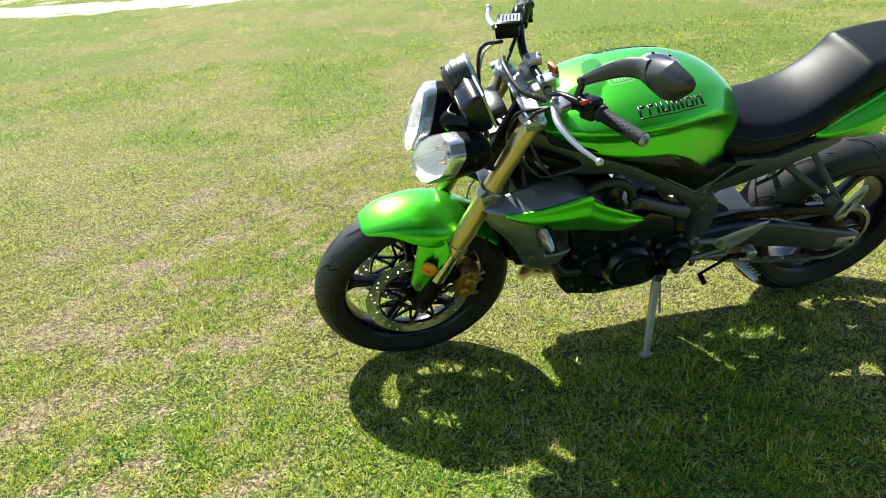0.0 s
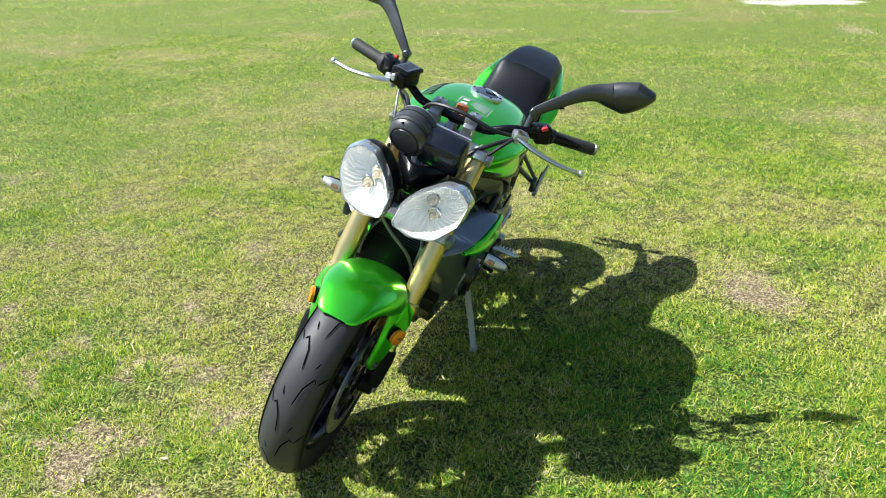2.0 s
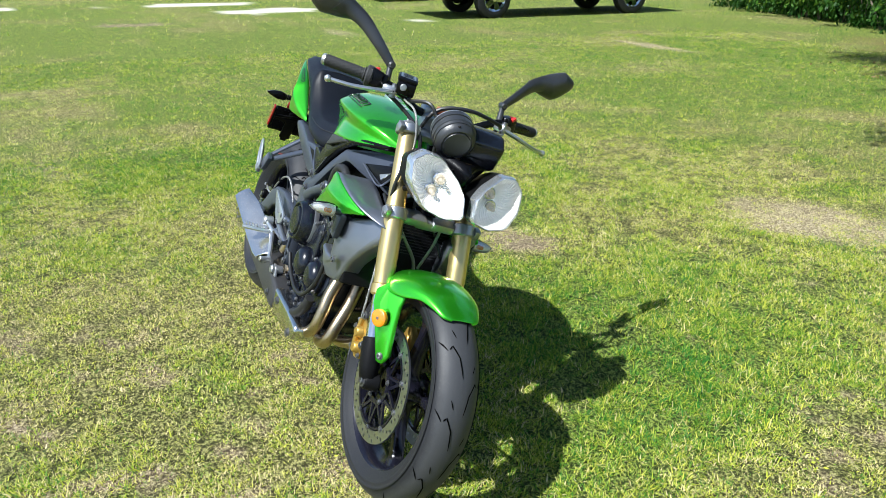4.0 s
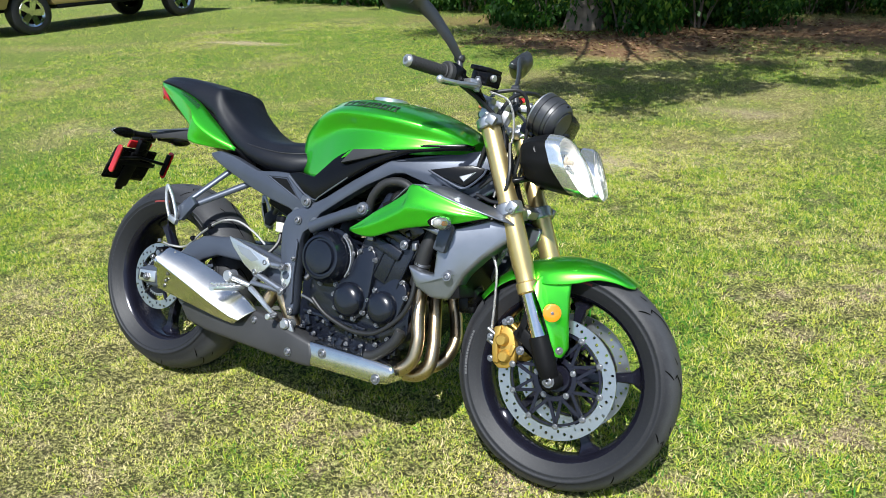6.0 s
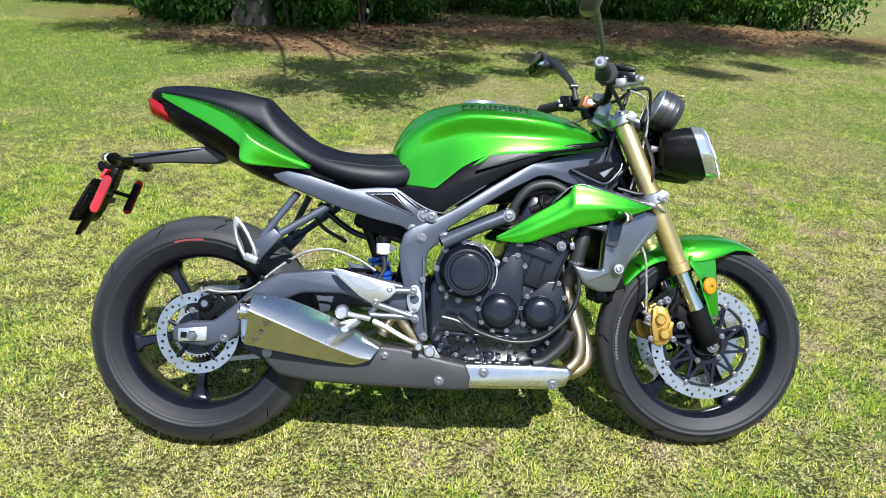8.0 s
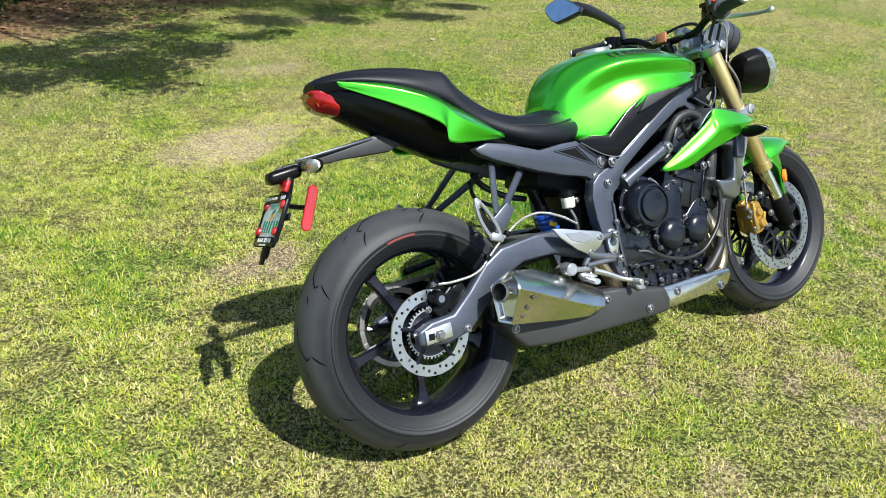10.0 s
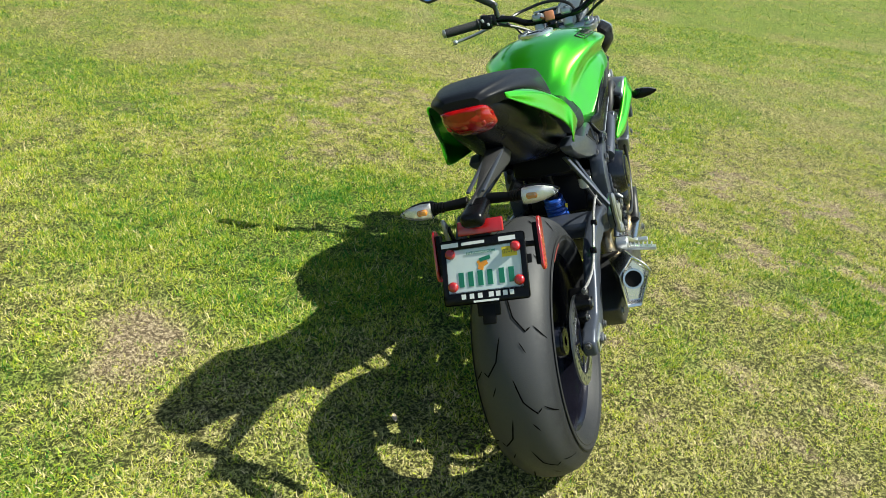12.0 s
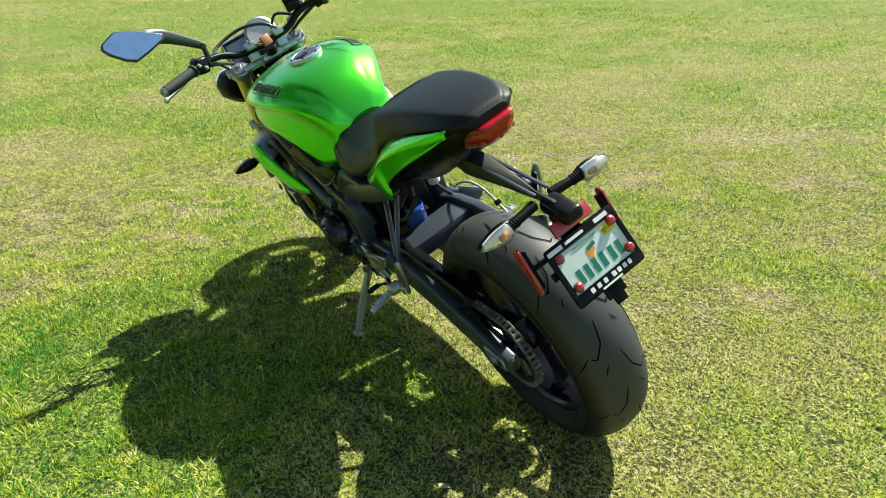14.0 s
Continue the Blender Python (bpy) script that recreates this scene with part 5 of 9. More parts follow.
for sd, nm in SIDES:
    y = sd * 0.107
    bm = bmesh.new()
    rings(bm, [[fork_at(s, y) + r * (math.cos(2 * math.pi * k / 28) * Vector((0, 1, 0)) + math.sin(2 * math.pi * k / 28) * Vector((0.914, 0, 0.405))) for k in range(28)]
               for s, r in ((-0.004, 0.023), (0.0, 0.025), (0.20, 0.025), (0.225, 0.0275), (0.235, 0.0275), (0.38, 0.0275), (0.40, 0.0255), (0.425, 0.0255), (0.428, 0.029), (0.452, 0.029), (0.456, 0.024))])
    leg = part("fork_leg", bm, GOLD, bike, "gold anodised upside-down fork tube")
    bm = bmesh.new()
    rod(bm, fork_at(-0.014, y), fork_at(-0.002, y), 0.021, 0.024, 24, 0.002)
    rod(bm, fork_at(-0.022, y), fork_at(-0.014, y), 0.009, n=6)
    part("fork_cap", bm, CAST_ALU, leg)
    bm = bmesh.new()
    rod(bm, fork_at(0.45, y), fork_at(0.60, y), 0.0215, n=28)
    part("stanchion", bm, CHROME, leg, "polished chrome fork stanchion")
    bm = bmesh.new()
    rings(bm, [[fork_at(s, y) + r * (math.cos(2 * math.pi * k / 24) * Vector((0, 1, 0)) + math.sin(2 * math.pi * k / 24) * Vector((0.914, 0, 0.405))) for k in range(24)]
               for s, r in ((0.565, 0.024), (0.568, 0.0275), (0.60, 0.0285), (0.64, 0.026), (0.668, 0.022), (0.676, 0.016))])
    rod(bm, (FX, y - sd * 0.028, FZ), (FX, y + sd * 0.012, FZ), 0.026, 0.021, 20, 0.004)
    block(bm, fork_at(0.60, y) + Vector((-0.045, -sd * 0.012, 0.012)), (0.085, 0.013, 0.034), (0, 35, 0), 0.004)
    block(bm, fork_at(0.575, y) + Vector((-0.052, -sd * 0.012, 0.035)), (0.02, 0.013, 0.10), (0, 12, 0), 0.004)
    part("fork_foot", bm, BLACK_MATT, leg, "black cast fork foot")
    bolt((FX, y + sd * 0.012, FZ), (0, sd, 0), leg, 0.011, 0.008)
    # caliper behind each leg
    bm = bmesh.new()
    for q, rr in (((1.262, 0.405), 0.019), ((1.274, 0.365), 0.019)):
        rod(bm, (q[0], sd * 0.082, q[1]), (q[0], sd * 0.116, q[1]), rr, rr * 0.8, 20, 0.004)
        rod(bm, (q[0], sd * 0.035, q[1]), (q[0], sd * 0.058, q[1]), rr, n=16, bev=0.004)
    cal_out = [(1.262, 0.448), (1.285, 0.432), (1.299, 0.395), (1.302, 0.352), (1.285, 0.335), (1.258, 0.330), (1.243, 0.342), (1.236, 0.375), (1.234, 0.41), (1.245, 0.438)]
    prism(bm, cal_out, sd * 0.076, sd * 0.098, 0.004)
    prism(bm, [(1.240, 0.436), (1.256, 0.440), (1.252, 0.395), (1.262, 0.345), (1.246, 0.345), (1.238, 0.385)], sd * 0.096, sd * 0.108, 0.003)
    block(bm, (1.292, sd * 0.100, 0.385), (0.012, 0.014, 0.030), (0, 15, 0), 0.003)
    prism(bm, cal_out, sd * 0.038, sd * 0.060, 0.006)
    block(bm, (1.247, sd * 0.068, 0.39), (0.022, 0.05, 0.09), (0, -10, 0), 0.005)
    cal = part("brake_caliper", bm, CALIPER_GOLD, leg, "gold painted brake caliper")
    for q in ((1.262, 0.452), (1.300, 0.352), (1.228, 0.407), (1.238, 0.352)):
        bolt((q[0], sd * 0.104, q[1]), (0, sd, 0), cal, 0.006, 0.005)
    for q in ((1.277, 0.459), (1.317, 0.391)):
        bolt((q[0], sd * 0.110, q[1]), (0, sd, 0), leg, 0.008, 0.009)
    bm = bmesh.new()
    for q in ((1.232, 0.415), (1.236, 0.388)):
        rod(bm, (q[0] + 0.012, sd * 0.094, q[1] - 0.006), (q[0] - 0.018, sd * 0.094, q[1] + 0.010), 0.006, n=10, bev=0.001)
    part("hose_fitting", bm, BOLT_STEEL, cal)
    bm = bmesh.new()
    tube(bm, [(1.225, sd * 0.094, 0.420), (1.222, sd * 0.098, 0.50), (1.214, sd * 0.10, 0.58), (1.185, sd * 0.095, 0.63), (1.165, sd * 0.07, 0.68), (1.15, sd * 0.03, 0.74)], 0.0034, 8)
    part("brake_hose", bm, BRAIDED if sd < 0 else BLACK_CABLE, leg)
    # round reflectors
    bm = bmesh.new()
    dome(bm, (1.386, sd * 0.122, 0.503), 0.0225, 0.004, (0.55, sd, 0), 24, 4, 0.008)
    rf = part("side_reflector", bm, ORANGE_REFLECTOR, leg, "round amber reflector")
    bolt((1.391, sd * 0.1315, 0.503), (0.55, sd, 0), rf, 0.004, 0.003)
    bm = bmesh.new()
    rod(bm, (1.381, sd * 0.113, 0.503), (1.3863, sd * 0.1226, 0.503), 0.0225, n=24)
    rod(bm, (1.37, sd * 0.09, 0.503), (1.375, sd * 0.1, 0.503), 0.01, n=10)
    part("reflector_back", bm, BLACK_PLASTIC, leg)

# triple clamps
for s, tk, clamp_name in ((0.238, 0.032, "lower_fork_clamp"), (0.008, 0.026, "triple_clamp")):
    rr = 0.034
    bm = bmesh.new()
    for sd, nm in SIDES:
        rod(bm, fork_at(s - tk / 2, sd * 0.107), fork_at(s + tk / 2, sd * 0.107), rr, n=28, bev=0.003)
        c = fork_at(s, sd * 0.055)
        block(bm, c + Vector((-0.012, 0, 0.0)), (0.045, 0.09, tk * 0.8), (0, 24, 0), 0.005)
        block(bm, fork_at(s, sd * 0.138) + Vector((0.018, 0, 0.006)), (0.026, 0.016, tk * 0.9), (0, 24, 0), 0.003)
    block(bm, fork_at(s, 0) + Vector((-0.03, 0, 0)), (0.07, 0.07, tk * 0.85), (0, 24, 0), 0.006)
    clamp = part(clamp_name, bm, CAST_ALU, bike, "silver cast fork clamp")
bm = bmesh.new()
rod(bm, fork_at(0.02, 0) + Vector((-0.035, 0, 0)), fork_at(0.235, 0) + Vector((-0.035, 0, 0)), 0.032, n=24)
part("steering_stem", bm, BLACK_PLASTIC, clamp)
bm = bmesh.new()
rod(bm, fork_at(-0.03, 0) + Vector((-0.035, 0, 0)), fork_at(0.0, 0) + Vector((-0.035, 0, 0)), 0.016, n=6, bev=0.002)
part("stem_nut", bm, BOLT_STEEL, clamp)
for sd, nm in SIDES:
    bm = bmesh.new()
    block(bm, (1.098, sd * 0.05, 0.982), (0.036, 0.034, 0.045), (0, 20, 0), 0.007)
    block(bm, (1.088, sd * 0.05, 1.012), (0.042, 0.036, 0.024), (0, 12, 0), 0.006)
    cl = part("handlebar_clamp", bm, CAST_ALU, clamp)
    for dx in (-0.015, 0.015):
        bolt((1.088 + dx, sd * 0.05, 1.024), (-0.2, 0, 1), cl, 0.005, 0.005)
for sd, nm in SIDES:
    bolt(fork_at(0.24, sd * 0.142) + Vector((0.02, 0, 0)), (0, sd, 0), clamp, 0.006, 0.006)

# front mudguard, with arms down beside the fork
bm = bmesh.new()
rows = []
for a, w_, rc, re in ((60, 0.028, 0.299, 0.296), (62, 0.048, 0.301, 0.291), (68, 0.064, 0.303, 0.284), (76, 0.080, 0.305, 0.271), (86, 0.098, 0.305, 0.246), (96, 0.107, 0.305, 0.236), (106, 0.105, 0.304, 0.240),
                      (114, 0.090, 0.303, 0.256), (124, 0.076, 0.302, 0.270), (135, 0.068, 0.301, 0.275), (146, 0.058, 0.299, 0.278)):
    ca, sa = math.cos(radians(a)), math.sin(radians(a))
    row = []
    for u in (-1, -0.93, -0.72, -0.4, 0, 0.4, 0.72, 0.93, 1):
        r = re + (rc - re) * math.cos(u * math.pi / 2) ** 0.85 if abs(u) < 1 else re
        row.append((FX + r * ca, w_ * math.copysign(math.sin(min(1, abs(u) * 1.02) * math.pi / 2), u), FZ + r * sa))
    rows.append(row)
patch(bm, rows, 5, 3)
mud = thicken(part("front_mudguard", bm, GREEN, bike, "glossy metallic green front mudguard", recalc=False), 0.003, 1)
for sd, nm in SIDES:
    bm = bmesh.new()
    prism(bm, [(1.334, 0.585), (1.356, 0.600), (1.412, 0.598), (1.416, 0.55), (1.421, 0.50), (1.432, 0.42), (1.420, 0.392), (1.402, 0.395), (1.384, 0.45), (1.352, 0.525), (1.330, 0.56)], sd * 0.080, sd * 0.092, 0.005, 2, lambda c, sd=sd: sd * max(0.0, 1.430 - c.x) * 0.62 * min(1.0, max(0.0, (0.60 - c.z) / 0.06)))
    ar = part("mudguard_arm", bm, GREEN, mud)
    bolt((1.414, sd * 0.102, 0.412), (0.6, sd, 0), ar, 0.007, 0.006)
    bolt((1.262, sd * 0.071, 0.572), (0, sd, 0.2), ar, 0.005, 0.004, BLACK_PLASTIC)

# ---- handlebar and controls
bm = bmesh.new()
tube(bm, [(0.995, 0.350, 1.043), (1.035, 0.27, 1.043), (1.068, 0.20, 1.042), (1.090, 0.145, 1.030), (1.094, 0.10, 1.006), (1.090, 0.06, 0.999), (1.088, 0, 0.998),
          (1.090, -0.06, 0.999), (1.094, -0.10, 1.006), (1.090, -0.145, 1.030), (1.072, -0.20, 1.042), (1.045, -0.27, 1.044), (1.018, -0.335, 1.045)], 0.0112, 14, 5)
bar = part("handlebar", bm, BLACK_PLASTIC, bike, "black tubular handlebar")
for sd, end, inn in ((1, Vector((0.985, 0.365, 1.043)), Vector((1.035, 0.252, 1.043))), (-1, Vector((1.012, -0.350, 1.045)), Vector((1.052, -0.245, 1.044)))):
    d = (inn - end).normalized()
    bm = bmesh.new()
    u, v = basis(d)
    rod(bm, end + d * 0.006, inn, 0.0155, n=20, bev=0.002)
    for i in range(12):
        for k in range(10):
            a = 2 * math.pi * (k + 0.5 * (i % 2)) / 10
            c = end + d * (0.016 + 0.0085 * i) + 0.0155 * (math.cos(a) * u + math.sin(a) * v)
            t_ = (-math.sin(a) * u + math.cos(a) * v) * 0.0032
            o_ = (math.cos(a) * u + math.sin(a) * v) * 0.0006
            rings(bm, [[c + t_, c + d * 0.003, c - t_, c - d * 0.003], [c + t_ * 0.6 + o_, c + d * 0.002 + o_, c - t_ * 0.6 + o_, c - d * 0.002 + o_]])
    rod(bm, inn - d * 0.002, inn + d * 0.012, 0.020, 0.017, 20, 0.002)
    if sd < 0:
        rod(bm, inn + d * 0.004, inn + d * 0.024, 0.0285, n=24, bev=0.004)
    gr = part("handlebar_grip", bm, GRIP_RUBBER, bar, "black ribbed rubber grip")
    bm = bmesh.new()
    rod(bm, end - d * 0.004, end + d * 0.007, 0.0135, 0.0155, 20, 0.0025)
    be = part("bar_end", bm, CAST_ALU, gr, "round silver bar end")
    bolt(end - d * 0.004, -d, be, 0.004, 0.002)
    # switch block
    bm = bmesh.new()
    c = inn + d * 0.030
    ang = math.degrees(math.atan2(d.y, d.x))
    block(bm, c + Vector((0.002, 0, 0.0)), (0.042, 0.042, 0.048), (0, 12, ang), 0.008, 3)
    block(bm, c + d * 0.026, (0.020, 0.034, 0.038), (0, 0, ang), 0.006)
    sw = part("switch_block", bm, BLACK_PLASTIC, bar)
    bm = bmesh.new()
    block(bm, c + (Vector((-0.012, -sd * 0.004, 0.024)) if sd < 0 else Vector((0.018, 0.002, 0.020))), (0.016, 0.022 if sd > 0 else 0.009, 0.009), (0, -25 if sd < 0 else 35, ang), 0.002)
    part("switch", bm, RED_PLASTIC, sw, "red kill switch" if sd < 0 else "red rocker switch")
    bm = bmesh.new()
    block(bm, c + Vector((-0.020, sd * 0.006, 0.008)), (0.008, 0.016, 0.012), (0, -25, ang), 0.002)
    block(bm, c + Vector((-0.021, -sd * 0.012, -0.008)), (0.008, 0.012, 0.010), (0, 0, ang), 0.002)
    part("switch_button", bm, DECAL_GREY if sd > 0 else BLACK_MATT, sw)
    # lever with its perch
    ball = Vector((1.078, 0.360, 0.998)) if sd > 0 else Vector((1.111, -0.353, 1.006))
    piv = Vector((1.118, sd * 0.178, 1.028))
    bm = bmesh.new()
    mid1, mid2 = piv.lerp(ball, 0.3) + Vector((0.020, 0, -0.002)), piv.lerp(ball, 0.68) + Vector((0.016, 0, -0.004))
    loops = []
    for q, hw, ht in zip(catmull([piv, mid1, mid2, ball], 6), np.interp(range(19), (0, 5, 12, 18), (0.011, 0.0095, 0.0075, 0.0055)), np.interp(range(19), (0, 8, 18), (0.007, 0.006, 0.0055))):
        loops.append([q + Vector((hw * math.cos(b), 0, ht * math.sin(b))) for b in np.linspace(0, 2 * math.pi, 11)[:-1]])
    rings(bm, loops)
    bmesh.ops.create_uvsphere(bm, u_segments=14, v_segments=9, radius=0.0095, matrix=Matrix.Translation(ball))
    lv = part("brake_lever" if sd < 0 else "clutch_lever", bm, SATIN_ALU, bar, "polished alloy hand lever with a ball end")
    bm = bmesh.new()
    block(bm, piv + Vector((-0.014, sd * 0.004, 0.002)), (0.040, 0.040, 0.022), (0, 0, sd * 25), 0.006)
    rod(bm, piv + Vector((0, 0, -0.016)), piv + Vector((0, 0, 0.018)), 0.008, n=12, bev=0.002)
    part("lever_perch", bm, CAST_ALU, bar)
    bolt(piv + Vector((0, 0, 0.018)), (0, 0, 1), lv, 0.006, 0.004)
    # mirror: stem, arm and head
    base = Vector((1.068, sd * 0.184, 1.048))
    el = Vector((1.060, sd * 0.184, 1.088))
    bm = bmesh.new()
    rod(bm, base, el, 0.009, 0.008, 14, 0.001)
    rod(bm, el + Vector((0.013, 0, 0.002)), el + Vector((-0.013, 0, 0.002)), 0.010, n=14, bev=0.003)
    arm_path = [el + Vector((0, 0, 0.002)), Vector((1.045, sd * 0.225, 1.128)), Vector((1.020, sd * 0.275, 1.170)), Vector((1.004, sd * 0.315, 1.188)), Vector((1.0, sd * 0.35, 1.195))]
    loops = []
    for q, hw, ht in zip(catmull(arm_path, 5), np.interp(range(21), (0, 6, 14, 20), (0.012, 0.016, 0.023, 0.031)), np.interp(range(21), (0, 8, 20), (0.006, 0.008, 0.014))):
        wd = Vector((0.05, -sd * 0.55, 0.83))
        dp = Vector((1, 0, 0))
        loops.append([q + wd * hw * math.cos(b) + dp * ht * math.sin(b) for b in np.linspace(0, 2 * math.pi, 13)[:-1]])
    rings(bm, loops)
    part("mirror_arm", bm, MIRROR_PLASTIC, bar, "black moulded mirror arm")
    # mirror head: faceted shell, glass facing the rider
    out = [(0.450, 1.222), (0.442, 1.235), (0.392, 1.249), (0.340, 1.226), (0.278, 1.180), (0.284, 1.166), (0.335, 1.156), (0.388, 1.150), (0.412, 1.166), (0.440, 1.200)]
    oc = Vector((0, sum(p[0] for p in out) / len(out), sum(p[1] for p in out) / len(out)))
    bm = bmesh.new()
    loops = []
    for xo, sc in ((0.0, 0.96), (0.004, 1.0), (0.014, 0.985), (0.026, 0.88), (0.036, 0.66), (0.041, 0.35)):
        loops.append([(0.972 + xo + 0.12 * (oc.y + (p[0] - oc.y) * sc - 0.36) * -0.3, sd * (oc.y + (p[0] - oc.y) * sc), oc.z + (p[1] - oc.z) * sc) for p in out])
    vsr = [[bm.verts.new(p) for p in lo] for lo in loops]
    nn = len(out)
    for a, b in zip(vsr, vsr[1:]):
        for i in range(nn):
            bm.faces.new((a[i], a[(i + 1) % nn], b[(i + 1) % nn], b[i]))
    bm.faces.new(vsr[-1])
    bm.faces.new(vsr[0][::-1])
    hd = part("mirror_head", bm, MIRROR_PLASTIC, bar, "black pointed mirror housing")
    md = hd.modifiers.new("round", "BEVEL")
    md.width, md.segments, md.limit_method, md.angle_limit = 0.004, 2, "ANGLE", radians(30)
    bm = bmesh.new()
    vs = [bm.verts.new((0.9705 - 0.036 * (oc.y + (p[0] - oc.y) * 0.88 - 0.36), sd * (oc.y + (p[0] - oc.y) * 0.92), oc.z + (p[1] - oc.z) * 0.90)) for p in out]
    bm.faces.new(vs)
    gl = part("mirror_glass", bm, MIRROR, hd, "blue-sky reflecting mirror glass", flat=True)
    hd.matrix_basis = Matrix.Translation((0.985, sd * 0.36, 1.20)) @ Matrix.Rotation(radians(sd * 12), 4, "Z") @ Matrix.Rotation(radians(22), 4, "Y") @ Matrix.Translation((-0.985, -sd * 0.36, -1.20))

# brake fluid reservoir box on the right bar, with its label
bm = bmesh.new()
block(bm, (1.125, -0.150, 1.050), (0.062, 0.050, 0.034), (0, 10, -20), 0.005)
block(bm, (1.122, -0.150, 1.072), (0.066, 0.054, 0.012), (0, 10, -20), 0.004)
mc = part("brake_reservoir", bm, BLACK_PLASTIC, bar, "square black brake fluid box")
bm = bmesh.new()
block(bm, (1.121, -0.150, 1.0785), (0.050, 0.040, 0.0015), (0, 10, -20), 0)
part("warning_label", bm, SHROUD_GREY, mc)
bm = bmesh.new()
for i in range(5):
    block(bm, pose(1.121, -0.150, 1.0785, 0, 10, -20) @ Vector((-0.018 + i * 0.009, 0, 0.001)), (0.0028, 0.030 - 0.006 * (i % 2), 0.001), (0, 10, -20), 0)
part("label_line", bm, BLACK_PLASTIC, mc)
bm = bmesh.new()
rod(bm, (1.148, -0.166, 1.049), (1.160, -0.171, 1.048), 0.009, n=14, bev=0.002)
part("sight_glass", bm, CAST_ALU, mc)
# cables and hoses round the headstock
for pts_, r_, mat_ in (([(1.13, 0.16, 1.03), (1.18, 0.12, 1.04), (1.19, 0.02, 1.050), (1.16, -0.06, 1.02), (1.13, -0.08, 0.93), (1.10, -0.07, 0.82)], 0.0055, BLACK_CABLE),
                       ([(1.14, -0.15, 1.02), (1.19, -0.13, 1.00), (1.205, -0.11, 0.93), (1.19, -0.10, 0.84), (1.17, -0.09, 0.76)], 0.0030, BRAIDED),
                       ([(1.14, -0.14, 1.02), (1.21, -0.10, 1.03), (1.22, -0.06, 0.95), (1.20, -0.05, 0.83), (1.19, -0.04, 0.74)], 0.005, BLACK_CABLE),
                       ([(1.07, -0.20, 1.03), (1.12, -0.13, 0.99), (1.16, -0.08, 0.94), (1.17, -0.07, 0.84), (1.12, -0.08, 0.78)], 0.0055, BLACK_CABLE),
                       ([(1.06, 0.20, 1.03), (1.13, 0.13, 0.99), (1.17, 0.08, 0.94), (1.17, 0.06, 0.84), (1.11, 0.09, 0.78)], 0.0055, BLACK_CABLE),
                       ([(1.20, -0.11, 0.90), (1.22, -0.13, 0.82), (1.20, -0.12, 0.75), (1.13, -0.11, 0.76)], 0.005, BLACK_CABLE),
                       ([(1.12, 0.17, 1.02), (1.15, 0.14, 0.98), (1.14, 0.10, 0.90), (1.09, 0.13, 0.80), (1.0, 0.15, 0.74)], 0.0045, BLACK_CABLE)):
    bm = bmesh.new()
    tube(bm, pts_, r_, 8, 6)
    part("control_cable", bm, mat_, bar)
# ignition key with a tan fob
bm = bmesh.new()
rod(bm, (1.070, 0, 0.965), (1.060, 0, 0.990), 0.019, n=20, bev=0.003)
ig = part("ignition_barrel", bm, BLACK_PLASTIC, clamp)
bm = bmesh.new()
block(bm, (1.052, 0.004, 1.012), (0.012, 0.034, 0.034), (0, 20, 15), 0.004)
block(bm, (1.062, 0.022, 1.006), (0.022, 0.030, 0.006), (20, -10, 30), 0.002)
part("key_fob", bm, COPPER_KEY, ig, "tan key fob hanging from the ignition")

